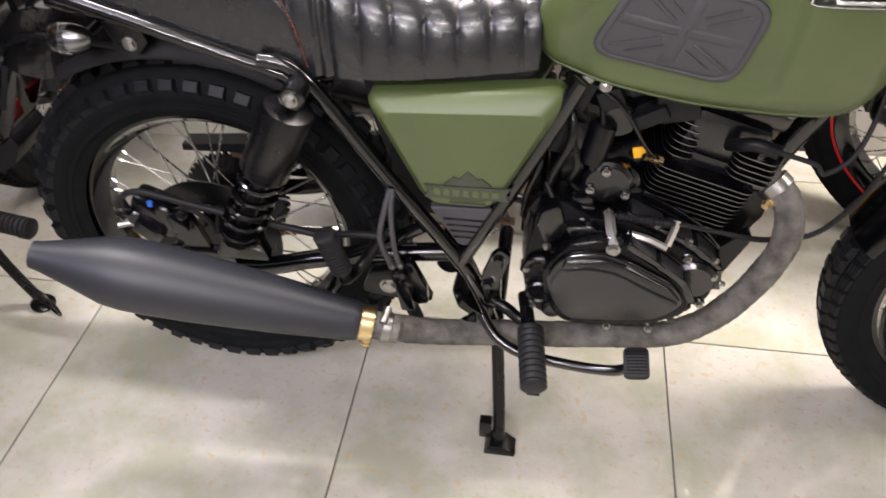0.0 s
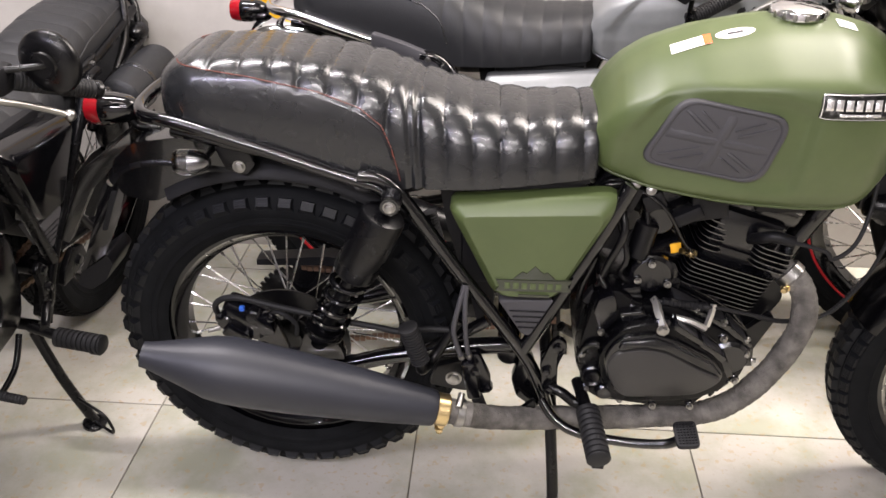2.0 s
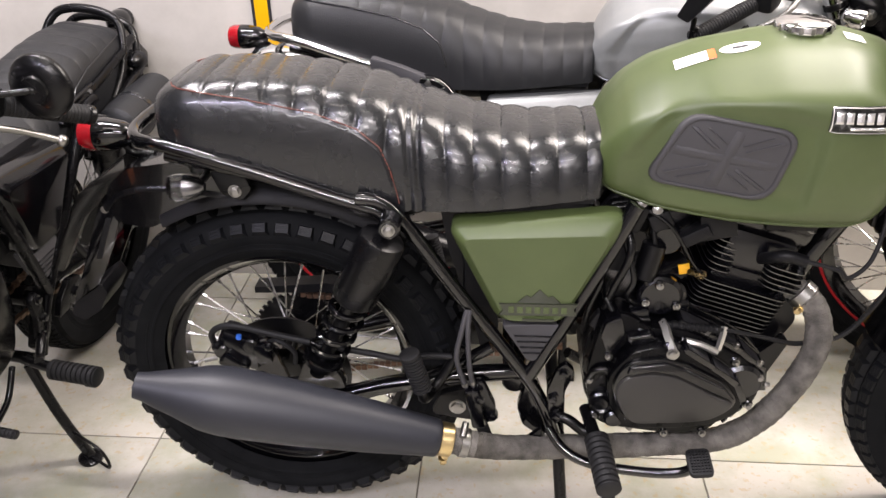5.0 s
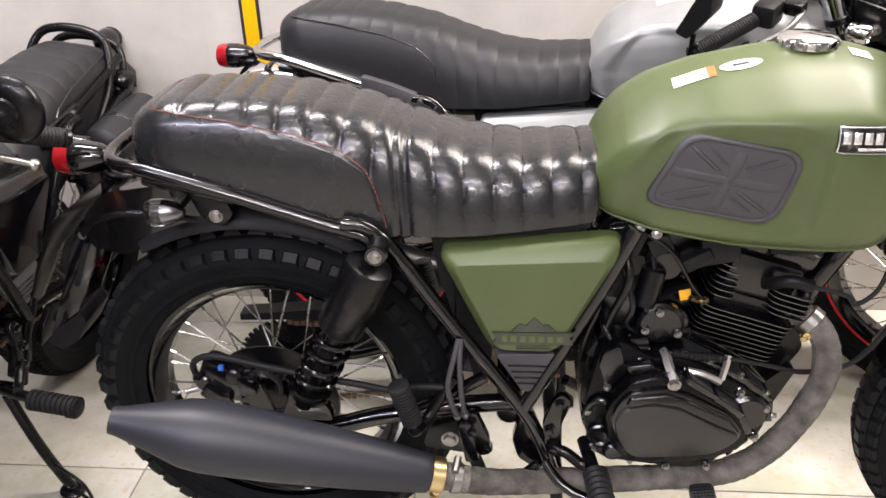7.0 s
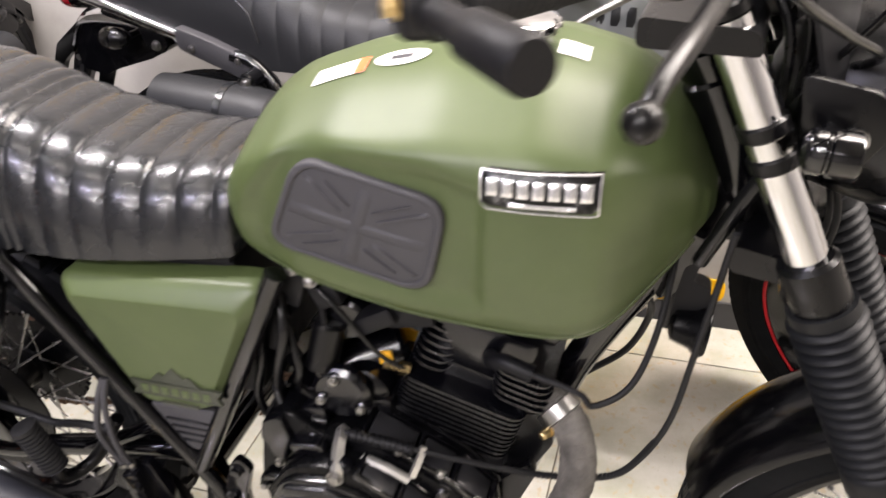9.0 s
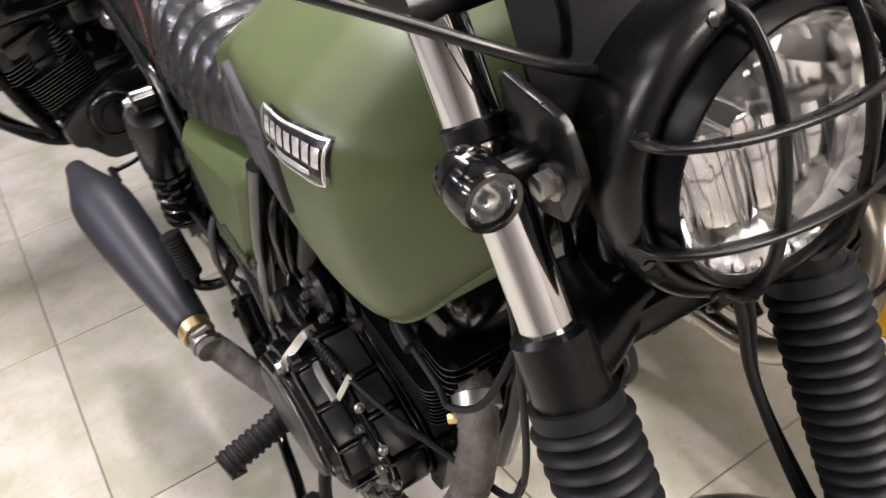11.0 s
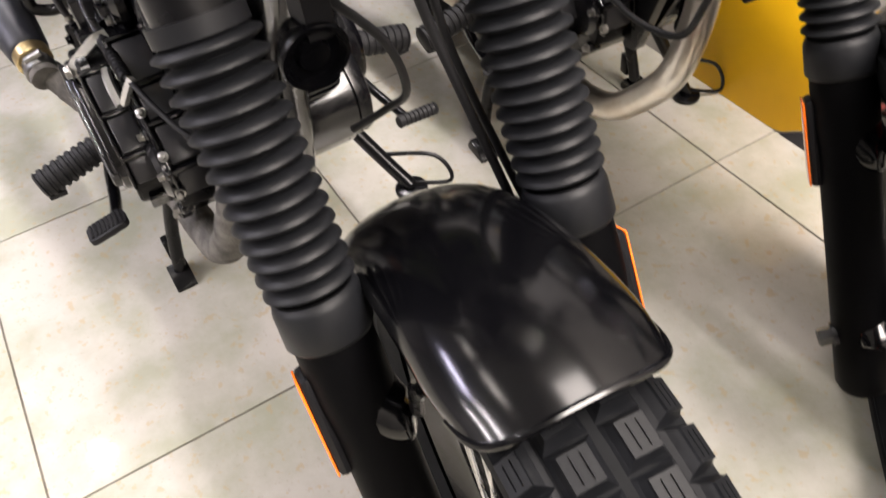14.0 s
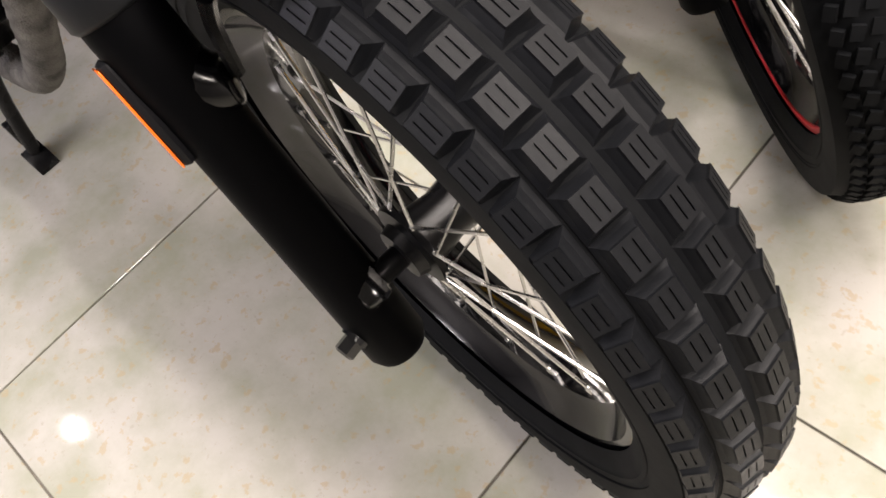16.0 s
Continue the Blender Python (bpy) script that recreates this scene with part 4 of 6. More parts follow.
        if L["kind"] == "white":
            part("rail_plate", slab([(-0.170, 0.782), (-0.10, 0.762), (-0.03, 0.737), (0.015, 0.708), (0.030, 0.685), (-0.02, 0.688), (-0.10, 0.716), (-0.170, 0.742)], side * 0.118, side * 0.137, 0.004, 0.012), L["rail_plate"], bike, "dark grey rail bracket")
            eyes, out = ((-0.138, 0.743), (-0.042, 0.730)), 0.137
        else:
            part("rail_plate", slab([(-0.11, 0.755), (0.02, 0.735), (0.045, 0.705), (-0.01, 0.69), (-0.10, 0.725)], side * 0.098, side * 0.108, 0.003, 0.01), L["rail_plate"], bike)
            eyes, out = ((-0.083, 0.738), (0.006, 0.717)), 0.108
        for x, z in eyes:
            part("bolt", bolt((x, side * out, z), (0, side, 0), 0.006, 0.006), STEEL, bike)
    if L["kind"] == "black":
        for back, high in ((0.0, 0.0), (-0.075, -0.035)):
            part("grab_rail", tube([(-0.19 + back, -0.118, 0.74), (-0.27 + back, -0.122, 0.82 + high), (-0.315 + back, -0.098, 0.905 + high), (-0.325 + back, -0.045, 0.932 + high), (-0.325 + back, 0.045, 0.932 + high), (-0.315 + back, 0.098, 0.905 + high), (-0.27 + back, 0.122, 0.82 + high), (-0.19 + back, 0.118, 0.74)], 0.0105, 14, 8), rail_mat, bike, "", R @ slim)

    # tail: mudguard, light, indicators, plate carrier
    bm, loops = bmesh.new(), []
    lift = 0.040 if L["kind"] == "white" else 0.0
    path = spline([(-0.04, 0, 0.700), (-0.16, 0, 0.712 + lift * 0.5), (-0.30, 0, 0.730 + lift), (-0.41, 0, 0.738 + lift), (-0.475, 0, 0.722 + lift), (-0.510, 0, 0.690 + lift * 0.5)], 6)
    for k, p in enumerate(path):
        d = (path[min(k + 1, len(path) - 1)] - path[max(k - 1, 0)]).normalized()
        rad = Vector((-d.z, 0, d.x)) * -1
        row = [p + rad * (0.030 * (math.cos(t * 1.4) - 1)) + Vector((0, 0.066 * math.sin(t * 1.4) / math.sin(1.4), 0)) for t in [-1 + j / 8 for j in range(17)]]
        loops.append(row + [q - rad * 0.003 for q in row[::-1]])
    rings(bm, loops)
    if L["kind"] == "green":
        inner_bm, arcs = bmesh.new(), []
        for k in range(25):
            a = radians(58 + 62 * k / 24)
            rad = Vector((math.cos(a), 0, math.sin(a)))
            row = [Vector((-0.222, 0.074 * t, 0.349)) + rad * (0.380 - 0.030 * t ** 4) for t in [-1 + j / 6 for j in range(13)]]
            arcs.append(row + [q - rad * 0.004 for q in row[::-1]])
        rings(inner_bm, arcs)
        part("inner_fender", inner_bm, BLACK_MATT, bike, "matt black inner fender over the rear tyre", smooth=60)
    part("rear_mudguard", bm, L["mudguard"], bike, L["mudguard_label"], smooth=60)
    tail = part("tail_light", lathe([(0.0, 0.004), (0.004, 0.012), (0.020, 0.022), (0.045, 0.0275), (0.062, 0.0285), (0.066, 0.0275)], (-0.445, 0, 0.784), (-1, 0, -0.02), 32), BLACK_GLOSS, bike, "bullet tail light with red lens")
    part("tail_lens", lathe([(0.064, 0.0278), (0.080, 0.0275), (0.090, 0.024), (0.094, 0.012), (0.095, 0.002)], (-0.445, 0, 0.784), (-1, 0, -0.02), 32), L.get("tail_lens", RED_LENS), tail, "red lens" if L["kind"] != "black" else "dark lens")
    part("light_arm", tube([(-0.465, 0, 0.765), (-0.455, 0, 0.752), (-0.42, 0, 0.748)], 0.008, 10, 4), BLACK_SATIN, bike)
    for side in (-1, 1):
        at = Vector((-0.298, side * 0.112, 0.742))
        ind = part("rear_indicator", lathe([(0.0, 0.006), (0.006, 0.013), (0.022, 0.0195), (0.030, 0.0205)], at, (-1, 0, -0.05), 28), BLACK_SATIN if L["kind"] != "green" else DARK_CHROME, bike, "small rear indicator")
        part("indicator_lens", lathe([(0.030, 0.0205), (0.045, 0.021), (0.055, 0.0185), (0.060, 0.008), (0.0605, 0.001)], at, (-1, 0, -0.05), 28), L["rear_lens"], ind, "smoked clear lens")
        part("indicator_arm", cyl(at + Vector((-0.012, 0, 0)), at + Vector((-0.012, -side * 0.05, 0)), 0.006, 12), BLACK_SATIN, ind)
        part("light_bracket", slab([(-0.30, 0.755), (-0.245, 0.752), (-0.235, 0.725), (-0.252, 0.705), (-0.285, 0.715)], side * 0.075, side * 0.083, 0.002, 0.006), BLACK_SATIN, bike)
        part("bolt", bolt((-0.262, side * 0.083, 0.722), (0, side, 0), 0.008, 0.008), STEEL, bike)
        part("plate_carrier_arm", slab([(-0.447, 0.764), (-0.544, 0.694), (-0.616, 0.553), (-0.600, 0.547), (-0.536, 0.655), (-0.506, 0.682), (-0.448, 0.744)], side * 0.040, side * 0.056, 0.0020, 0.004), POLISHED, bike, "polished metal plate bracket")
        part("plate_carrier_arm", slab([(-0.508, 0.688), (-0.466, 0.694), (-0.500, 0.605), (-0.548, 0.512), (-0.602, 0.476), (-0.572, 0.54)], side * 0.040, side * 0.044, 0.0015, 0.004), BLACK_GLOSS, bike)
        part("carrier_slot", slab([(-0.506, 0.650), (-0.496, 0.650), (-0.530, 0.570), (-0.540, 0.570)], side * 0.043, side * 0.0455, 0.0005, 0.003), BLACK_MATT, bike)
        part("bolt", bolt((-0.505, side * 0.044, 0.665), (0, side, 0), 0.005, 0.004), STEEL, bike)
    part("plate_carrier", slab([(-0.545, 0.52), (-0.60, 0.478), (-0.612, 0.452), (-0.590, 0.44), (-0.556, 0.462), (-0.535, 0.50)], -0.044, 0.044, 0.003, 0.006), PLASTIC, bike, "black plate carrier")
    part("tail_skirt", slab([(-0.486, 0.712), (-0.445, 0.748), (-0.37, 0.760), (-0.30, 0.748), (-0.285, 0.69), (-0.395, 0.655), (-0.425, 0.640), (-0.482, 0.652)], -0.062, 0.062, 0.012, 0.014), BLACK_GLOSS, bike, "gloss black tail section")
    part("plate_reflector", box((0.010, 0.05, 0.03), (-0.560, 0, 0.535), 0.003), RED_LENS, bike)

    # engine
    case = [(0.304, 0.420), (0.318, 0.340), (0.347, 0.320), (0.445, 0.308), (0.512, 0.312), (0.558, 0.368), (0.581, 0.375), (0.590, 0.406), (0.588, 0.438), (0.551, 0.473), (0.518, 0.490), (0.456, 0.522), (0.400, 0.523), (0.355, 0.552), (0.324, 0.535), (0.310, 0.460)]
    engine = part("engine", slab([(x - 0.004, z - 0.004) for x, z in case], 0.10, -0.094, 0.010, 0.02), BLACK_CAST, bike, L["engine_label"])
    part("side_case", slab(case, -0.090, -0.140, 0.006, 0.014), ENGINE_BLACK, engine)
    body = [(0.336, 0.430), (0.338, 0.455), (0.354, 0.480), (0.370, 0.500), (0.411, 0.512), (0.446, 0.510), (0.478, 0.486), (0.534, 0.446), (0.553, 0.410), (0.548, 0.384), (0.509, 0.360), (0.452, 0.350), (0.372, 0.346), (0.344, 0.385)]
    part("clutch_housing", slab(body, -0.130, -0.176, 0.005, 0.012), ENGINE_BLACK, engine)

    def panel_row(line, y, deep, lift, bolts):
        """Shallow panels between webs along the case's upper front edge."""
        for (xa, za), (xb, zb) in zip(line, line[1:]):
            long = math.hypot(xb - xa, zb - za)
            mm = Matrix.Translation(((xa + xb) / 2, y, (za + zb) / 2)) @ Matrix.Rotation(math.atan2(-(zb - za), xb - xa), 4, "Y")
            part("case_panel", box((long * 0.84, deep * 0.80, 0.008), (0, 0, lift), 0.003), CASE_PANEL, engine, "", mm)
            part("case_web", box((0.005, deep, 0.010), (-long / 2, 0, lift), 0.0015), BLACK_CAST, engine, "", mm)
            part("case_rim", box((long * 1.03, 0.004, 0.011), (0, -deep / 2, lift), 0.0015), BLACK_GLOSS, engine, "", mm)
            part("case_rim", box((long * 1.03, 0.005, 0.012), (0, deep / 2, lift), 0.0015), BLACK_GLOSS, engine, "", mm)
            if bolts:
                part("case_bolt", bolt((long * 0.2, -deep / 2, lift + 0.004), (0, -0.3, 1), 0.0045, 0.008), STEEL, engine, "", mm)

    panel_row([(0.452, 0.507), (0.496, 0.475), (0.538, 0.444), (0.553, 0.412)], -0.157, 0.036, 0.0, False)
    panel_row([(0.446, 0.530), (0.505, 0.500), (0.548, 0.478), (0.588, 0.442), (0.592, 0.405)], -0.112, 0.046, 0.002, True)
    panel_row([(0.470, 0.530), (0.520, 0.505), (0.560, 0.480), (0.594, 0.440), (0.594, 0.395)], -0.050, 0.066, 0.0, False)
    for k in range(3):
        part("case_fin", box((0.004, 0.034, 0.012), (0.553 - 0.010 * k, -0.150, 0.388 - 0.012 * k), 0.001, Matrix.Rotation(radians(35), 4, "Y")), BLACK_CAST, engine)
    part("side_case", slab(case, 0.095, 0.116, 0.012, 0.02), BLACK_CAST, engine)
    clutch = [(0.341, 0.437), (0.351, 0.469), (0.369, 0.489), (0.418, 0.498), (0.452, 0.488), (0.521, 0.450), (0.542, 0.420), (0.534, 0.400), (0.502, 0.378), (0.456, 0.371), (0.376, 0.365), (0.353, 0.396)]
    part("clutch_cover", slab(clutch, -0.150, -0.186, 0.006, 0.014), BLACK_GLOSS, engine, "gloss black clutch cover with matt face")
    inner = [(0.345, 0.438), (0.360, 0.463), (0.397, 0.473), (0.441, 0.468), (0.503, 0.432), (0.534, 0.421), (0.528, 0.405), (0.500, 0.384), (0.455, 0.377), (0.378, 0.371), (0.356, 0.400)]
    part("clutch_face", slab(inner, -0.170, -0.1945, 0.005, 0.016), CLUTCH_FACE, engine, "matt grey face")
    part("clutch_ridge", slab([(0.366, 0.482), (0.418, 0.492), (0.451, 0.482), (0.517, 0.446), (0.535, 0.424), (0.505, 0.437), (0.442, 0.474), (0.397, 0.479), (0.362, 0.468)], -0.170, -0.1925, 0.004, 0.004), BLACK_CAST, engine)
    # lobes, bosses and webs round the cover
    part("case_lobe", lathe([(0, 0.034), (0.006, 0.034), (0.012, 0.028), (0.0125, 0.0)], (0.556, -0.136, 0.424), (0, -1, 0), 32), BLACK_CAST, engine)
    part("case_lobe", lathe([(0, 0.017), (0.010, 0.017), (0.014, 0.013), (0.0145, 0.0)], (0.430, -0.160, 0.502), (0, -1, 0), 24), BLACK_CAST, engine)
    part("case_web", slab([(0.328, 0.536), (0.352, 0.548), (0.362, 0.515), (0.350, 0.475), (0.334, 0.478), (0.322, 0.51)], -0.130, -0.150, 0.004, 0.006), BLACK_CAST, engine)
    part("case_web", slab([(0.362, 0.516), (0.40, 0.523), (0.41, 0.512), (0.37, 0.498)], -0.130, -0.158, 0.004, 0.004), BLACK_CAST, engine)
    part("case_web", tube([(0.308, -0.140, 0.415), (0.318, -0.146, 0.440), (0.336, -0.148, 0.445), (0.345, -0.150, 0.432)], 0.0065, 10, 5), BLACK_GLOSS, engine)
    part("left_cover", lathe([(0, 0.060), (0.018, 0.060), (0.026, 0.056), (0.028, 0.052), (0.022, 0.050), (0.022, 0.034), (0.030, 0.030), (0.031, 0.0)], (0.47, 0.112, 0.440), (0, 1, 0), 40), BLACK_CAST, engine)
    for x, z in ((0.386, 0.514), (0.339, 0.468), (0.311, 0.420), (0.324, 0.344), (0.385, 0.324), (0.444, 0.313), (0.508, 0.316), (0.574, 0.378), (0.583, 0.436), (0.541, 0.464)):
        part("case_boss", cyl((x, -0.125, z), (x, -0.143, z), 0.0085, 14, 0.003), BLACK_CAST, engine)
        part("case_bolt", bolt((x, -0.143, z), (0, -1, 0), 0.0046, 0.007), STEEL, engine)
    part("oil_plug", lathe([(0, 0.021), (0.010, 0.021), (0.013, 0.018), (0.009, 0.013), (0.014, 0.011)], (0.333, -0.138, 0.376), (0, -1, 0), 28), BLACK_CAST, engine)
    part("oil_cap", lathe([(0, 0.016), (0.012, 0.016), (0.016, 0.012)], (0.356, -0.138, 0.344), (0, -1, 0), 20), BLACK_CAST, engine)
    # starter and upper case
    part("starter_motor", cyl((0.395, -0.055, 0.555), (0.465, -0.02, 0.575), 0.033, 24, 0.006), BLACK_CAST, engine)
    part("upper_case", box((0.14, 0.17, 0.05), (0.40, -0.01, 0.525), 0.01), BLACK_CAST, engine)
    part("sensor_housing", lathe([(0, 0.034), (0.024, 0.034), (0.030, 0.028), (0.032, 0.01)], (0.430, -0.062, 0.548), (0, -1, 0), 28), BLACK_CAST, engine)
    part("cam_cover", box((0.07, 0.02, 0.025), (0.365, -0.115, 0.530), 0.004, Matrix.Rotation(radians(-12), 4, "Y")), BLACK_CAST, engine)

    # cylinder and head with fins, leaning forward
    lean = Matrix.Translation((0.528, 0, 0.485)) @ Matrix.Rotation(radians(17), 4, "Y")

    def fin(lx, ly, z, cx=0.0, cy=0.0, t=0.0013):
        bm = bmesh.new()
        pts = rounded([(-lx / 2, -ly / 2), (lx / 2, -ly / 2), (lx / 2, ly / 2), (-lx / 2, ly / 2)], 0.022, 5)
        rings(bm, [[(p.x + cx, p.y + cy, z) for p in pts], [(p.x + cx, p.y + cy, z + t) for p in pts]])
        for f in bm.faces:
            f.material_index = 1 if len(f.verts) == 4 and abs(f.normal.z) < 0.5 else 0
        return bm
    core = lean @ Matrix()
    part("cylinder", box((0.105, 0.115, 0.145), (0, 0, 0.055), 0.01), BLACK_CAST, engine, "finned black cylinder", core)
    for k in range(10):
        part("fin", fin(0.150, 0.160 + 0.02 * (k / 9), 0.004 + k * 0.0088), [BLACK_CAST, FIN_EDGE], engine, "cooling fin with bare machined edge", core, smooth=30)
    part("cylinder_head", box((0.115, 0.12, 0.075), (0.005, 0, 0.135), 0.012), BLACK_CAST, engine, "", core)
    for k in range(7):
        part("fin", fin(0.046, 0.150 - 0.006 * k, 0.098 + k * 0.0092, -0.048), [BLACK_CAST, FIN_EDGE], engine, "", core, smooth=30)
    for k in range(5):
        part("fin", fin(0.070, 0.150, 0.094 + k * 0.0092, 0.062 - 0.002 * k), [BLACK_CAST, FIN_EDGE], engine, "", core, smooth=30)
    part("rocker_cover", box((0.14, 0.10, 0.05), (0.01, 0, 0.190), 0.014), BLACK_CAST, engine, "", core)
    for k in range(4):
        part("cover_rib", box((0.006, 0.09, 0.012), (-0.03 + 0.028 * k, 0, 0.217), 0.002), BLACK_CAST, engine, "", core)
    for at in ((0.067, -0.045, 0.20), (-0.045, -0.046, 0.205)):
        part("case_bolt", bolt(at, (0, -0.4, 1), 0.007, 0.012), STEEL, engine, "", core)
    part("spark_plug_cap", tube([(0.012, -0.045, 0.125), (0.016, -0.080, 0.150), (0.030, -0.092, 0.164), (0.060, -0.096, 0.166)], 0.0095, 14, 5), PLASTIC, engine, "rubber spark plug cap", core)
    a = lean @ Vector((0.060, -0.096, 0.166))
    part("plug_lead", tube([a, a + Vector((0.05, -0.004, -0.012)), (0.70, -0.10, 0.60), (0.735, -0.085, 0.622), (0.755, -0.06, 0.68), (0.765, -0.02, 0.76)], 0.0036, 10, 8), RUBBER, engine, "black ignition lead")
    part("solenoid", cyl((0.388, -0.098, 0.588), (0.402, -0.086, 0.650), 0.019, 22, 0.004), BLACK_SATIN, engine, "round black solenoid")
    part("upper_cover", lathe([(0, 0.036), (0.010, 0.036), (0.016, 0.030), (0.017, 0.0)], (0.415, -0.098, 0.563), (0, -1, 0), 28), BLACK_CAST, engine)
    for x, z in ((0.392, 0.556), (0.411, 0.588), (0.441, 0.551)):
        part("case_boss", cyl((x, -0.098, z), (x, -0.118, z), 0.008, 14, 0.003), BLACK_CAST, engine)
        part("case_bolt", bolt((x, -0.118, z), (0, -1, 0), 0.0045, 0.006), STEEL, engine)
    part("intake", tube([(0.38, 0.0, 0.66), (0.43, 0, 0.645), (0.50, 0.0, 0.63)], 0.028, 20, 6), RUBBER, engine)
    part("throttle_body", box((0.075, 0.09, 0.07), (0.435, -0.01, 0.655), 0.01), BLACK_CAST, engine)
    part("throttle_drum", cyl((0.42, -0.056, 0.65), (0.42, -0.085, 0.65), 0.026, 24, 0.004), BLACK_CAST, engine)
    if L["kind"] == "green":
        part("paper_tag", box((0.022, 0.003, 0.034), (0.452, 0.018, 0.553), 0.001, Matrix.Rotation(radians(18), 4, "Y")), YELLOW_TAG, engine, "yellow paper tag")
        part("paper_tag", box((0.018, 0.003, 0.018), (0.457, -0.068, 0.592), 0.001, Matrix.Rotation(radians(-14), 4, "Y")), YELLOW_TAG, engine)
    part("temperature_sender", lathe([(0, 0.008), (0.012, 0.008), (0.014, 0.005), (0.030, 0.005)], (0.487, -0.075, 0.585), (-0.8, -0.3, 0.35), 6), BRASS, engine, "brass sender")
    random.seed(5)
    hoses = ([(0.352, -0.10, 0.66), (0.37, -0.115, 0.60), (0.365, -0.11, 0.56), (0.41, -0.10, 0.53)], [(0.345, -0.09, 0.70), (0.36, -0.12, 0.65), (0.34, -0.115, 0.58), (0.33, -0.10, 0.52)],
             [(0.39, -0.08, 0.70), (0.40, -0.10, 0.64), (0.39, -0.11, 0.59), (0.43, -0.09, 0.545)], [(0.37, -0.09, 0.715), (0.42, -0.105, 0.685), (0.46, -0.095, 0.62), (0.485, -0.078, 0.588)],
             [(0.33, -0.11, 0.56), (0.35, -0.125, 0.535), (0.40, -0.125, 0.53)], [(0.31, -0.08, 0.66), (0.32, -0.11, 0.60), (0.305, -0.11, 0.54), (0.30, -0.09, 0.48)],
             [(0.40, -0.06, 0.71), (0.47, -0.09, 0.70), (0.54, -0.08, 0.69), (0.60, -0.06, 0.70)])
    for k, h in enumerate(hoses):
        part("hose", tube(h, (0.005, 0.0065, 0.0045, 0.003, 0.005, 0.0055, 0.004)[k], 10, 6), CABLE_BLACK, bike, "black rubber hose")
    for at, size, ang in (((0.365, -0.085, 0.695), (0.030, 0.03, 0.045), 20), ((0.405, -0.085, 0.69), (0.034, 0.028, 0.03), -25), ((0.46, -0.085, 0.665), (0.05, 0.03, 0.022), -30), ((0.345, -0.09, 0.635), (0.028, 0.03, 0.06), 10),
                          ((0.495, -0.078, 0.68), (0.055, 0.025, 0.045), -12), ((0.61, -0.05, 0.69), (0.08, 0.05, 0.045), 0), ((0.335, -0.10, 0.505), (0.05, 0.02, 0.03), 30)):
        part("connector", box(size, at, 0.004, Matrix.Rotation(radians(ang), 4, "Y")), PLASTIC, bike, "black plastic connector")
    for at in ((0.372, -0.098, 0.722), (0.655, -0.07, 0.70), (0.395, -0.105, 0.715)):
        part("clip", bolt(at, (0, -1, 0.3), 0.006, 0.008), STEEL, bike)
    # clutch lever arms and cable
    part("cable_bracket", tube([(0.421, -0.128, 0.528), (0.423, -0.142, 0.527), (0.425, -0.156, 0.520), (0.430, -0.174, 0.511), (0.430, -0.178, 0.500)], 0.0074, 4, 5), ZINC, engine, "zinc cable bracket")
    part("bolt", bolt((0.430, -0.181, 0.504), (0, -1, 0), 0.0075, 0.007), STEEL, engine)
    part("clutch_arm", tube([(0.450, -0.146, 0.506), (0.478, -0.150, 0.502), (0.506, -0.150, 0.488)], 0.0055, 6, 4), ZINC, engine, "zinc clutch lever")
    part("clutch_arm", tube([(0.518, -0.128, 0.522), (0.515, -0.136, 0.510), (0.508, -0.146, 0.490)], 0.0050, 4, 4), ZINC, engine)
    out = 0.0 if L["kind"] == "green" else -0.055
    part("clutch_cable", tube([(0.418, -0.134, 0.530), (0.47, -0.136, 0.524), (0.521, -0.130, 0.517), (0.585, -0.112 + out * 0.7, 0.494), (0.66, -0.078 + out, 0.460), (0.730, -0.070 + out, 0.474), (0.775, -0.075 + out, 0.56), (0.795, -0.080 + out * 0.5, 0.69), (0.81, -0.09, 0.82)], 0.0034, 10, 8), RUBBER, bike, "black ribbed control cable")
    part("cable_sleeve", ridged((0.432, -0.135, 0.528), (0.508, -0.133, 0.519), 0.0075, 10, 0.001), PLASTIC, bike)
    bm = bmesh.new()
    line = spline([(0.60, -0.105 + out * 0.8, 0.486), (0.66, -0.078 + out, 0.460), (0.730, -0.070 + out, 0.474), (0.768, -0.074 + out, 0.54)], 14)
    for p, q in zip(line, line[1:]):
        tube([p, p.lerp(q, 0.55)], 0.0044, 8, 1, bm)
    part("cable_corrugation", bm, RUBBER, bike)
    part("exhaust_shield", slab([(0.555, 0.505), (0.645, 0.535), (0.655, 0.49), (0.60, 0.385), (0.57, 0.43)], -0.055, -0.045, 0.003, 0.01), BLACK_SATIN, bike, "black plate beside the cylinder")
    part("skid_bracket", slab([(0.575, 0.42), (0.632, 0.48), (0.64, 0.465), (0.60, 0.365), (0.575, 0.36)], -0.085, -0.070, 0.003, 0.006), BLACK_SATIN, bike)

    # exhaust
    pipe = [(0.615, -0.035, 0.552), (0.650, -0.046, 0.545), (0.680, -0.066, 0.518), (0.686, -0.086, 0.468), (0.667, -0.098, 0.412), (0.634, -0.108, 0.356), (0.592, -0.115, 0.310), (0.540, -0.120, 0.283), (0.47, -0.124, 0.275), (0.38, -0.130, 0.270), (0.27, -0.146, 0.276), (0.175, -0.178, 0.298), (0.10, -0.212, 0.335)]
    if not L["wrapped"]:
        pipe = [(x + 0.045 * max(0, 1 - abs(i - 4) / 4), y - 0.015 * max(0, 1 - abs(i - 4) / 4), z - 0.012 * max(0, 1 - abs(i - 6) / 4)) for i, (x, y, z) in enumerate(pipe)]
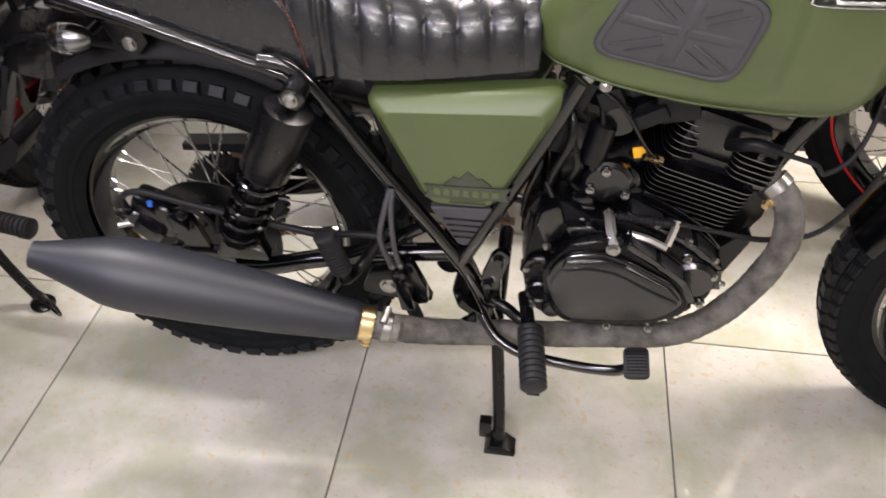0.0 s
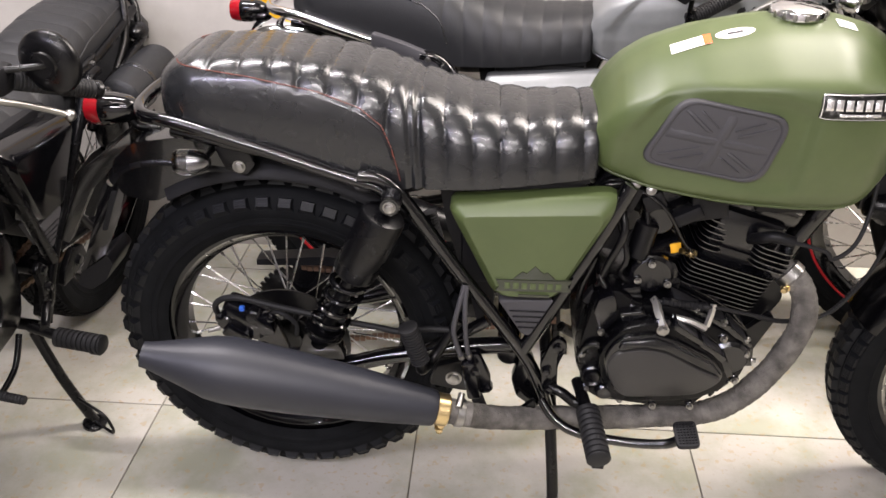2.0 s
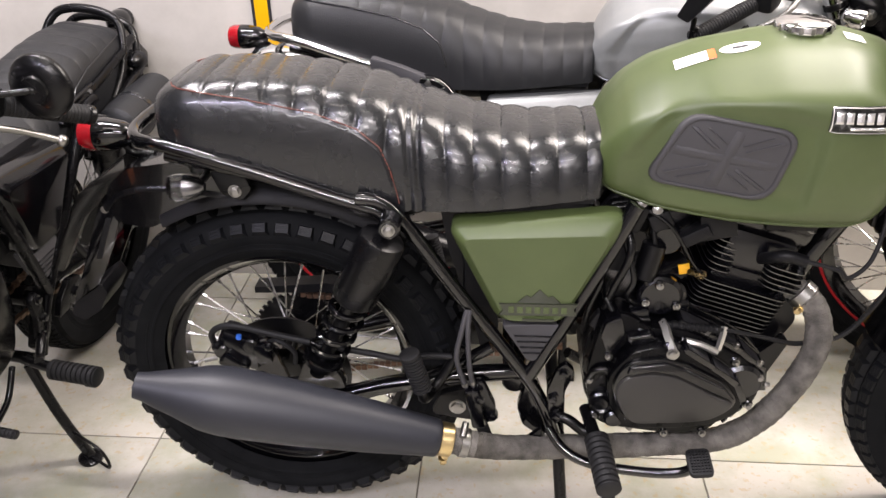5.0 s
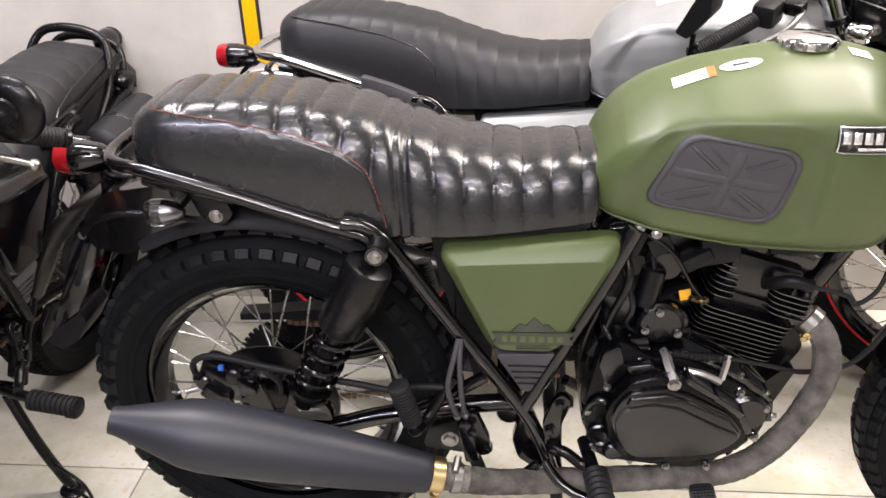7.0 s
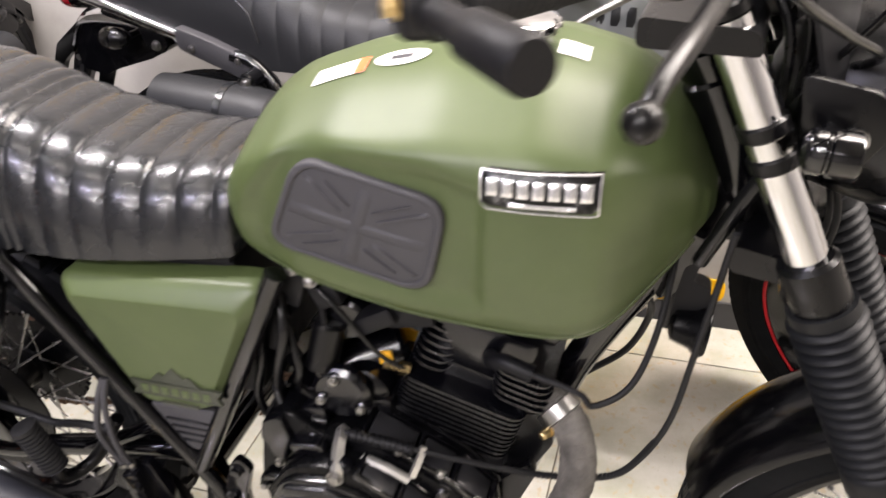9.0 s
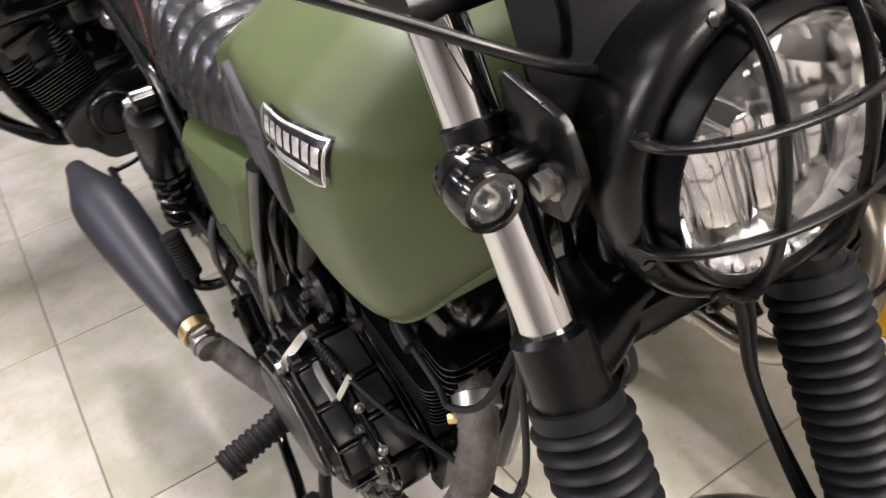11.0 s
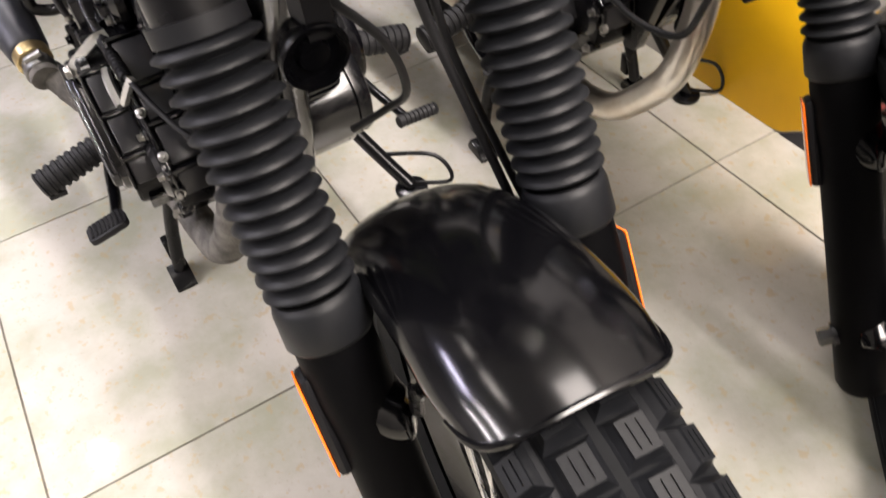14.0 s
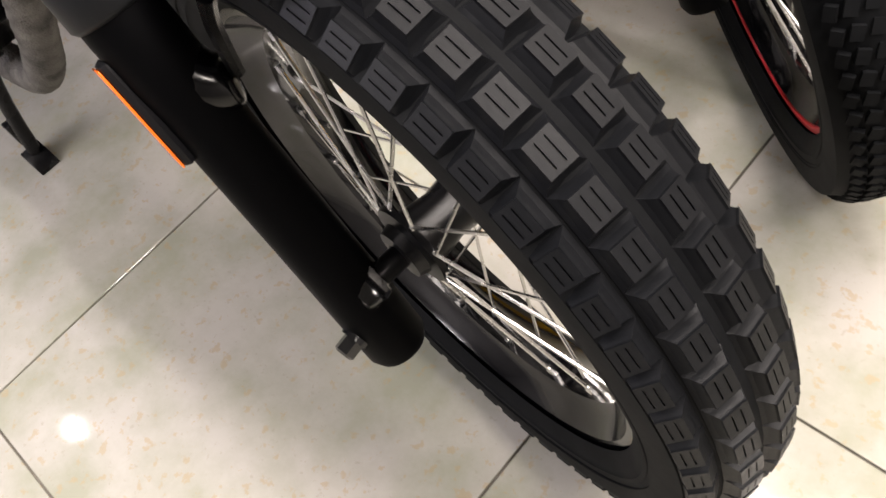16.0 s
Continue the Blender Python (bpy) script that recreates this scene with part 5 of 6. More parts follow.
    if L["wrapped"]:
        def wrap_radius(k):
            return 0.0206 + 0.0012 * ((k * 46) % 1.0) + 0.0005 * math.sin(k * 61)
        part("header_pipe", tube(pipe, 0.0225, 18, 26, radius=wrap_radius), WRAP, bike, "header pipe in grey heat wrap", smooth=25)
    else:
        part("header_pipe", tube(pipe, 0.0195, 20, 10), L["exhaust"], bike, "plain metal header pipe")
        part("heat_band", tube(pipe[8:10], 0.0222, 20, 10), L["exhaust"], bike)
    part("exhaust_flange", lathe([(0, 0.030), (0.010, 0.030), (0.012, 0.024)], (0.620, -0.036, 0.551), (0.035, -0.011, -0.007), 20), BLACK_CAST, bike)
    part("pipe_clamp", lathe([(0, 0.0245), (0.001, 0.0258), (0.017, 0.0258), (0.018, 0.0245)], (0.652, -0.047, 0.544), (0.030, -0.017, -0.022), 28), STEEL, bike, "steel clamp")
    part("bolt", bolt((0.652, -0.066, 0.522), (-0.5, -0.8, 0), 0.006, 0.016), BRASS, bike)
    f, t = Vector((0.068, -0.224, 0.354)), Vector((-0.397, -0.268, 0.476))
    muf = [(0, 0.027), (0.003, 0.030), (0.012, 0.0315), (0.06, 0.0362), (0.12, 0.0425), (0.24, 0.0515), (0.31, 0.0545), (0.345, 0.0545), (0.375, 0.051), (0.42, 0.037), (0.470, 0.0225), (0.482, 0.0205), (0.482, 0.016), (0.44, 0.015)]
    muffler = part("muffler", lathe(muf, f, t - f, 44, ends=False), L["muffler"], bike, L["muffler_label"], smooth=60)
    part("muffler_core", cyl(f.lerp(t, 0.90), f.lerp(t, 0.905), 0.018, 20), BLACK_MATT, muffler)
    d = (f - t).normalized()
    part("muffler_band", lathe([(0.000, 0.026), (0.001, 0.0275), (0.0195, 0.0275), (0.021, 0.026)], f, d, 28), BRASS, muffler, "gold coloured clamp band")
    part("bolt", bolt(f + d * 0.010 + Vector((-0.004, -0.004, -0.036)), (0, 0.1, -1), 0.006, 0.014), BRASS, muffler)
    part("bolt", cyl(f + d * 0.010 + Vector((0, -0.012, -0.026)), f + d * 0.010 + Vector((-0.004, 0.016, -0.034)), 0.006, 8), BRASS, muffler)
    part("muffler_neck", lathe([(0.02, 0.0215), (0.06, 0.0215)], f, d, 24), WRAP if L["wrapped"] else L["exhaust"], muffler)
    part("wrap_clamp", lathe([(0.034, 0.0235), (0.035, 0.0245), (0.047, 0.0245), (0.048, 0.0235)], f, d, 28), STEEL, muffler, "worm drive clamp")
    part("wrap_clamp_screw", cyl(f + d * 0.04 + Vector((0.0, -0.014, 0.022)), f + d * 0.04 + Vector((0.004, 0.012, 0.030)), 0.006, 10), STEEL, muffler)

    # foot rests, pedal, stands
    for side in (-1, 1):
        a, b = Vector((0.322, side * 0.150, 0.336 - L.get("peg_drop", 0.0))), Vector((0.338, side * 0.285, 0.313))
        peg = part("foot_rest", ridged(a.lerp(b, 0.24), b, 0.0205, 9, 0.003), RUBBER, bike, "ribbed rubber foot rest")
        part("foot_rest_pin", cyl(a + Vector((-0.01, -side * 0.03, 0.006)), a.lerp(b, 0.4), 0.011, 14), BLACK_SATIN, peg)
        part("foot_rest_arm", tube([(0.262, side * 0.134, 0.335), (0.283, side * 0.142, 0.332), (0.306, side * 0.150, 0.318), (0.324, side * 0.158, 0.318)], 0.0095, 12, 5), BLACK_SATIN, peg)
        part("foot_rest_stop", box((0.020, 0.024, 0.008), b + Vector((0, -side * 0.016, -0.018)), 0.002), RUBBER, peg)
        a, b = Vector((0.015, side * 0.140, 0.505)), Vector((0.036, side * 0.215, 0.432))
        a = Vector((0.020, side * 0.198, 0.502))
        peg = part("passenger_foot_rest", ridged(a, Vector((0.040, side * 0.190, 0.425)), 0.0165, 12), RUBBER, bike, "folded ribbed passenger foot rest")
        part("passenger_bracket", tube([(0.10, side * 0.130, 0.47), (0.06, side * 0.150, 0.405), (0.042, side * 0.188, 0.405), (0.040, side * 0.190, 0.43)], 0.009, 10, 5), BLACK_SATIN, peg)
        part("rest_plate", slab([(0.046, 0.318), (0.062, 0.362), (0.112, 0.376), (0.150, 0.345), (0.166, 0.308), (0.110, 0.306)], side * 0.108, side * 0.122, 0.004, 0.010), BLACK_SATIN, bike)
        part("bolt", bolt((0.092, side * 0.122, 0.336), (0, side, 0), 0.011, 0.008), STEEL if L["kind"] == "green" else BLACK_CAST, bike)
        if (side > 0 and L["kind"] == "green") or L["kind"] == "black":
            continue
        # stand leg
        leg = part("stand_leg", tube([(0.268, side * 0.10, 0.275), (0.282, side * 0.150, 0.12), (0.288, side * 0.172, 0.012)], 0.011, 12, 6), BLACK_SATIN, bike, "black stand leg")
        part("stand_foot", slab([(0.262, 0.0), (0.318, 0.0), (0.318, 0.006), (0.300, 0.022), (0.272, 0.024), (0.262, 0.008)], side * 0.155, side * 0.190, 0.002), BLACK_SATIN, leg)
        part("stand_tab", box((0.022, 0.02, 0.042), (0.262, side * 0.168, 0.052), 0.003), BLACK_SATIN, leg)
    part("stand_bar", cyl((0.268, -0.115, 0.275), (0.268, 0.115, 0.275), 0.013, 14), BLACK_SATIN, bike)
    part("brake_pedal", tube([(0.248, -0.155, 0.325), (0.275, -0.178, 0.298), (0.320, -0.195, 0.285), (0.40, -0.208, 0.284), (0.455, -0.220, 0.296), (0.478, -0.224, 0.312)], 0.0085, 12, 7), BLACK_GLOSS, bike, "black brake pedal")
    tread = Matrix.Translation((0.486, -0.226, 0.325)) @ Matrix.Rotation(radians(-8), 4, "Y") @ Matrix.Rotation(radians(10), 4, "X")
    part("pedal_pad", slab([(-0.019, -0.026), (0.019, -0.026), (0.019, 0.026), (-0.019, 0.026)], -0.004, 0.004, 0.002, 0.010), RUBBER, bike, "rubber pedal pad", tread @ Matrix.Rotation(radians(90), 4, "X"))
    bm = bmesh.new()
    for i in range(6):
        for j in range(8):
            box((0.0032, 0.0032, 0.003), (-0.013 + i * 0.0052, -0.0192 + j * 0.0055, 0.005), 0, bm=bm)
    part("pad_grip", bm, RUBBER, bike, "", tread)
    part("gear_lever", tube([(0.40, 0.15, 0.36), (0.46, 0.17, 0.33), (0.53, 0.18, 0.325)], 0.006, 10, 6), BLACK_SATIN, bike)
    part("gear_lever_rubber", ridged((0.53, 0.165, 0.325), (0.53, 0.225, 0.322), 0.009, 8, 0.0015), RUBBER, bike)
    foot = Vector(L["side_stand"])
    leg = part("side_stand", tube([(0.30, 0.12, 0.285), Vector((0.30, 0.12, 0.285)).lerp(foot, 0.5) + Vector((0.005, 0, 0.0)), foot + Vector((0, 0, 0.012))], 0.011, 12, 6), BLACK_SATIN, bike, "black side stand with wire loop")
    part("side_stand_foot", lathe([(0, 0.022), (0.002, 0.026), (0.008, 0.026), (0.010, 0.022)], foot, (0, 0, 1), 20), BLACK_SATIN, leg)
    up = Vector((0.30, 0.12, 0.285)) - foot
    part("side_stand_loop", tube([foot + up * 0.08, foot + Vector((0.03, 0.055, 0.015)), foot + up * 0.20 + Vector((0.035, 0.062, 0.02)), foot + up * 0.34 + Vector((0.01, 0.01, 0.0))], 0.0035, 8, 6), BLACK_SATIN, leg)
    if L["kind"] != "black":
        part("stand_spring", coil(foot + up * 0.97 + Vector((0.016, 0.0, 0)), foot + up * 0.68 + Vector((0.016, 0.0, 0)), 0.005, 0.0016, 9, 6), BLACK_SATIN, leg)

    if L["kind"] != "green":
        def roll_at(side):
            return (0.062, side * 0.190, 0.648) if L["kind"] == "white" else (-0.09, side * 0.158, 0.652)
        for side in (-1, 1):
            roll = part("tool_roll", lathe([(0, 0.002), (0.004, 0.040), (0.012, 0.050), (0.05, 0.0535), (0.20, 0.0535), (0.242, 0.050), (0.250, 0.040), (0.254, 0.002)], roll_at(side), (-1, 0, 0.06), 32), LEATHER_PLAIN, bike, "black leather tool roll")
            part("roll_strap", lathe([(0.090, 0.0535), (0.091, 0.0550), (0.104, 0.0550), (0.105, 0.0535)], roll_at(side), (-1, 0, 0.06), 32), LEATHER, roll)

    # rear brake and chain
    part("brake_caliper", box((0.085, 0.045, 0.060), (-0.275, -0.115, 0.448), 0.012, Matrix.Rotation(radians(24), 4, "Y")), BLACK_CAST, bike, "black rear brake caliper")
    for at in ((-0.305, -0.142, 0.448), (-0.255, -0.142, 0.462)):
        part("caliper_pin", cyl(at, (at[0], at[1] + 0.02, at[2]), 0.014, 16, 0.003), BLACK_CAST, bike)
    part("bleed_nipple", cyl((-0.318, -0.13, 0.43), (-0.338, -0.14, 0.43), 0.004, 8), STEEL, bike)
    part("wheel_sensor", box((0.009, 0.008, 0.009), (-0.272, -0.138, 0.480), 0.002), material("blue_plug", (0.03, 0.12, 0.5), 0.4), bike, "blue plug")
    part("brake_hose", tube([(-0.318, -0.125, 0.445), (-0.318, -0.135, 0.485), (-0.28, -0.142, 0.505), (-0.20, -0.142, 0.488), (-0.11, -0.140, 0.467), (-0.05, -0.138, 0.455), (0.0, -0.137, 0.445), (0.045, -0.137, 0.453), (0.096, -0.136, 0.452)], 0.0055, 10, 8), RUBBER, bike, "black brake hose")
    part("caliper_bracket", slab([(-0.30, 0.43), (-0.25, 0.468), (-0.222, 0.44), (-0.20, 0.372), (-0.238, 0.362), (-0.262, 0.405)], -0.118, -0.104, 0.004, 0.010), BLACK_CAST, bike)
    part("caliper_bridge", box((0.050, 0.030, 0.030), (-0.285, -0.135, 0.428), 0.006, Matrix.Rotation(radians(40), 4, "Y")), BLACK_CAST, bike)
    part("caliper_bridge", box((0.026, 0.024, 0.040), (-0.235, -0.132, 0.447), 0.005, Matrix.Rotation(radians(-15), 4, "Y")), BLACK_CAST, bike)
    for cx0, cz0 in ((-0.312, 0.462), (-0.268, 0.428), (-0.222, 0.466), (-0.240, 0.405)):
        part("bolt", bolt((cx0, -0.140, cz0), (0, -1, 0), 0.006, 0.010), BLACK_CAST, bike)
    part("brake_hose", tube([(-0.225, -0.13, 0.465), (-0.205, -0.142, 0.478), (-0.180, -0.140, 0.455), (-0.185, -0.125, 0.42)], 0.004, 8, 6), RUBBER, bike)
    part("hose_union", ridged((-0.150, -0.142, 0.474), (-0.118, -0.140, 0.463), 0.0085, 5, 0.001), BLACK_CAST, bike)
    # rear master cylinder with its hoses, push rod and plate
    cylinder = part("master_cylinder", box((0.024, 0.026, 0.080), (0, 0, 0), 0.005, Matrix.Rotation(radians(-10), 4, "Y")), BLACK_CAST, bike, "black rear master cylinder", Matrix.Translation((0.124, -0.150, 0.362)))
    part("cylinder_flange", slab([(0.112, 0.402), (0.136, 0.408), (0.158, 0.355), (0.160, 0.322), (0.138, 0.318)], -0.128, -0.142, 0.003, 0.006), BLACK_CAST, cylinder)
    for x, z in ((0.131, 0.386), (0.152, 0.334)):
        part("bolt", bolt((x, -0.163 if z > 0.36 else -0.142, z), (0, -1, 0), 0.0065, 0.006), BLACK_CAST, cylinder)
    part("push_rod_boot", ridged((0.134, -0.150, 0.324), (0.144, -0.150, 0.294), 0.011, 5, 0.002), RUBBER, cylinder)
    part("push_rod", cyl((0.143, -0.150, 0.296), (0.156, -0.150, 0.266), 0.005, 10), BLACK_SATIN, cylinder)
    part("rod_fork", slab([(0.142, 0.280), (0.160, 0.282), (0.174, 0.254), (0.162, 0.246), (0.150, 0.258)], -0.144, -0.157, 0.002, 0.004), BLACK_SATIN, cylinder)
    part("pedal_arm", slab([(0.156, 0.262), (0.166, 0.248), (0.214, 0.280), (0.240, 0.304), (0.236, 0.322), (0.208, 0.294)], -0.146, -0.155, 0.003, 0.006), BLACK_SATIN, bike, "black pedal link arm")
    part("reservoir_hose", tube([(0.108, -0.150, 0.402), (0.097, -0.155, 0.440), (0.093, -0.158, 0.475), (0.102, -0.152, 0.520), (0.109, -0.140, 0.548)], 0.0045, 10, 7), PAD_MAT, cylinder, "grey rubber hose")
    part("reservoir_hose", tube([(0.120, -0.150, 0.404), (0.115, -0.157, 0.440), (0.112, -0.158, 0.480), (0.111, -0.152, 0.520), (0.113, -0.140, 0.548)], 0.0042, 10, 7), PAD_MAT, cylinder)
    for x, z in ((0.107, 0.406), (0.119, 0.410)):
        part("hose_clip", lathe([(0, 0.0062), (0.006, 0.0062)], (x, -0.151, z), (-0.2, -0.1, 1), 14), STEEL, cylinder)
    part("swing_arm_brace", tube([(0.020, -0.114, 0.380), (0.050, -0.116, 0.398), (0.100, -0.116, 0.428), (0.150, -0.114, 0.460)], 0.0105, 12, 5), frame_mat, bike, "black brace tube")
    bm = bmesh.new()
    teeth = []
    for k in range(168):
        a = 2 * math.pi * k / 168
        r = 0.096 if k % 4 in (0, 1) else 0.089
        teeth.append((-0.22 + r * math.cos(a), 0.352 + r * math.sin(a)))
    part("sprocket", slab(teeth, 0.056, 0.062, 0.001), BLACK_SATIN, bike, "black rear sprocket")
    bm = bmesh.new()
    for z0, z1 in ((0.444, 0.405), (0.262, 0.345)):
        a, b = Vector((-0.21, 0.059, z0)), Vector((0.29, 0.059, z1))
        for k in range(42):
            p = a.lerp(b, k / 42)
            box((0.010, 0.012 if k % 2 else 0.008, 0.009), p, 0, bm=bm)
    part("chain", bm, CHAIN_MAT, bike, "oily brown chain")["kind"] = "stuff"
    part("chain_guard", slab([(-0.30, 0.462), (-0.16, 0.475), (0.10, 0.43), (0.10, 0.415), (-0.16, 0.455), (-0.30, 0.45)], 0.05, 0.085, 0.003), PLASTIC, bike)

    # wheels
    wheel(bike, "rear_wheel", (-0.222 if L["knobby"] else -0.22, 0, 0.349 if L["knobby"] else 0.322), 0.333 if L["knobby"] else 0.318, 0.118, 0.229, Matrix(), L["knobby"], BLACK_GLOSS, L["stripe"], -1)
    wheel(bike, "front_wheel", (1.122, L.get("wheel_side", 0.0), 0.318), 0.3185 if L["knobby"] else 0.314, 0.108 if L["knobby"] else 0.116, 0.232 if L["knobby"] else 0.229, S, L["knobby"], BLACK_GLOSS, L["stripe"], 1)

    # fork
    for side in (-1, 1):
        y = side * 0.098
        a, b = Vector((fork_x(1.02), y, 1.02)), Vector((fork_x(0.80), y, 0.80))
        part("fork_tube", cyl(a, b, 0.0185, 32, 0.002), CHROME, bike, "chrome fork tube", S)
        part("fork_cap", lathe([(0, 0.019), (0.008, 0.019), (0.012, 0.014)], a, a - b, 24), BLACK_SATIN, bike, "", S)
        for z in (0.932, 0.905):
            part("fork_band", cyl((fork_x(z + 0.0065), y, z + 0.0065), (fork_x(z - 0.0065), y, z - 0.0065), 0.0212, 28, 0.002), BLACK_SATIN, bike, "", S)
        c0, c1 = Vector((fork_x(0.816), y, 0.816)), Vector((fork_x(0.764), y, 0.764))
        part("fork_clamp", cyl(c0, c1, 0.0265, 32, 0.004), BLACK_SATIN, bike, "", S)
        part("fork_gaiter", bellows((fork_x(0.772), y, 0.772), (fork_x(0.565), y, 0.565), 0.0335, 0.0315, 14), L["bellows"], bike, "ribbed rubber fork gaiter", S, smooth=60)
        up = 0.0 if L["kind"] == "green" else 0.028
        low_end = 0.250 + (0.084 if L["kind"] == "white" else up)
        p0, p1 = Vector((fork_x(0.60), y, 0.60)), Vector((fork_x(low_end), y, low_end))
        leg = part("fork_leg", lathe([(0, 0.028), (0.05, 0.0295), (0.085, 0.0295), (0.112, 0.0275), (0.24, 0.0280), (0.34, 0.0290), (0.385, 0.0290), (0.394, 0.025), (0.397, 0.012)], p0, p1 - p0, 32), LEG_BLACK, bike, "satin black lower fork leg", S)
        part("axle_lug", box((0.040, 0.030, 0.036), (1.122, y * 0.92, 0.318), 0.010, Matrix.Rotation(radians(24), 4, "Y")), BLACK_GLOSS, leg, "", S)
        part("axle", cyl((1.122, side * 0.05, 0.318), (1.122, side * 0.088, 0.318), 0.011, 18), BLACK_SATIN, leg, "", S)
        part("pinch_bolt", bolt((1.128 - up * 0.45, side * 0.122, 0.282 + up), (0.1, side, -0.1), 0.010, 0.020), BLACK_CAST, leg, "", S)
        lug = [(fork_x(0.515), side * 0.094, 0.515), (fork_x(0.506) + 0.008, side * 0.086, 0.506), (fork_x(0.50) + 0.016, side * 0.076, 0.500), (fork_x(0.50) + 0.020, side * 0.068, 0.500)]
        part("mudguard_lug", tube(lug, 0.02, 18, 5, radius=lambda k: 0.027 - 0.011 * k - 0.004 * max(0.0, k - 0.85) / 0.15), GUARD_BLACK, leg, "", S)
        r0, r1 = Vector((fork_x(0.546) - 0.004, side * 0.127, 0.546)), Vector((fork_x(0.464) - 0.004, side * 0.129, 0.464))
        mid = (r0 + r1) / 2
        holder = box((0.028, 0.012, 0.090), (0, 0, 0), 0.006)
        part("reflector_holder", holder, PLASTIC, leg, "black reflector holder", S @ Matrix.Translation(mid) @ Matrix.Rotation(math.atan(0.458) * -1, 4, "Y"))
        part("side_reflector", box((0.024, 0.002, 0.085), (0, side * 0.0062, 0), 0.0009), ORANGE, leg, "orange side reflector", S @ Matrix.Translation(mid) @ Matrix.Rotation(math.atan(0.458) * -1, 4, "Y"))
    cx = fork_x(0.784)
    part("lower_yoke", slab([(cx - 0.075, 0.784), (cx + 0.000, 0.775), (cx - 0.004, 0.800), (cx - 0.075, 0.812)], -0.092, 0.092, 0.006, 0.008), BLACK_SATIN, bike, "black lower yoke", S)
    for side in (-1, 1):
        part("yoke_arm", tube([(cx - 0.004, side * 0.098, 0.786), (cx - 0.012, side * 0.072, 0.787), (cx - 0.022, side * 0.045, 0.790), (cx - 0.026, side * 0.02, 0.793)], 0.02, 20, 6, radius=lambda k: 0.0275 - 0.010 * k), BLACK_SATIN, bike, "", S)
    cx = fork_x(1.005)
    part("upper_yoke", slab([(cx - 0.07, 0.995), (cx + 0.025, 0.995), (cx + 0.02, 1.015), (cx - 0.07, 1.020)], -0.118, 0.118, 0.006, 0.008), BLACK_SATIN, bike, "black upper yoke", S)

    # front mudguard
    guard_end = L.get("guard_end", 160)
    bm, loops = bmesh.new(), []
    for k in range(37):
        a = radians(82 + (guard_end - 82) * k / 36)
        r = 0.332 - 0.003 * (k / 36)
        rad = Vector((math.cos(a), 0, math.sin(a)))
        w = 0.069 * (1 - 0.05 * (max(0, 3 - k) / 3) ** 2) * (1 - L.get("guard_point", 0.0) * max(0, (k - 24) / 12) ** 1.5)
        row = []
        for t in [-1 + j / 10 for j in range(21)]:
            lag = a + radians(7.0 * t ** 4 * (1 - k / 36))
            out = Vector((math.cos(lag), 0, math.sin(lag)))
            row.append(Vector((1.122, w * math.sin(t * 1.5) / math.sin(1.5), 0.318)) + out * (r + 0.034 * (math.cos(t * 1.5) - 1) + 0.004))
        row2 = [p - rad * 0.0025 * (1 if abs(j - 10) < 10 else 0.2) for j, p in enumerate(row)][::-1]
        loops.append(row + row2)
    rings(bm, loops)
    guard = part("front_mudguard", bm, L["front_guard"], bike, L["front_guard_label"], S, smooth=60)
    a = radians(82)
    bead = []
    for t in [-1 + j / 8 for j in range(17)]:
        lag = a + radians(7.0 * t ** 4)
        bead.append(Vector((1.122, 0.0655 * math.sin(t * 1.5) / math.sin(1.5), 0.318)) + Vector((math.cos(lag), 0, math.sin(lag))) * (0.3355 + 0.034 * (math.cos(t * 1.5) - 1)))
    part("mudguard_bead", tube(bead, 0.0026, 8, 3), L["front_guard"], guard, "", S)
    for side in (-1, 1):
        part("mudguard_stay", tube([(fork_x(0.50) + 0.020, side * 0.064, 0.505), (1.060, side * 0.064, 0.560), (1.085, side * 0.064, 0.596)], 0.006, 8, 4), BLACK_SATIN, guard, "", S)

    # head lamp, guard, screen
    hc = Vector((0.918, 0.014, 0.921))
    hd = Vector((0.999, 0, 0.03)).normalized()
    hs = Vector((0, 1, 0))
    hu = hd.cross(hs) * -1
    if hu.z < 0:
        hu = -hu
    shell = [(-0.095, 0.030), (-0.085, 0.055), (-0.06, 0.076), (-0.03, 0.086), (-0.006, 0.0930), (0.006, 0.0950), (0.013, 0.0942), (0.0175, 0.0915), (0.0205, 0.0870), (0.0215, 0.0825), (0.0195, 0.0800), (0.012, 0.0785)]
    lamp = part("head_lamp", lathe(shell, hc, hd, 56, ends=False), BLACK_SATIN, bike, "round head lamp in black housing", S, smooth=60)
    hg = hc + hd * 0.026

    def lamp_ring(prof):
        return lathe([(along, 0.935 * out) for along, out in prof], hg, hd, 56, ends=False)

    part("lamp_collar", lathe([(0.006, 0.0810), (0.020, 0.0795), (0.031, 0.0775), (0.0355, 0.0755), (0.0355, 0.0735), (0.031, 0.0712), (0.020, 0.0705)], hc, hd, 56, ends=False), BEZEL_BLACK, lamp, "matt black collar round the lamp glass", S, smooth=50)
    facet_bowl = lathe([(along, 0.935 * out) for along, out in ((-0.078, 0.010), (-0.068, 0.026), (-0.060, 0.040), (-0.046, 0.054), (-0.030, 0.0645), (-0.014, 0.071), (-0.004, 0.0755))], hg, hd, 26, ends=False)
    random.seed(11)
    for v in facet_bowl.verts:
        if (v.co - hg).dot(hd) < -0.010:
            v.co += hd * random.uniform(-0.0035, 0.0035) + hs * random.uniform(-0.002, 0.002) + hu * random.uniform(-0.002, 0.002)
    bmesh.ops.triangulate(facet_bowl, faces=list(facet_bowl.faces)[::2])
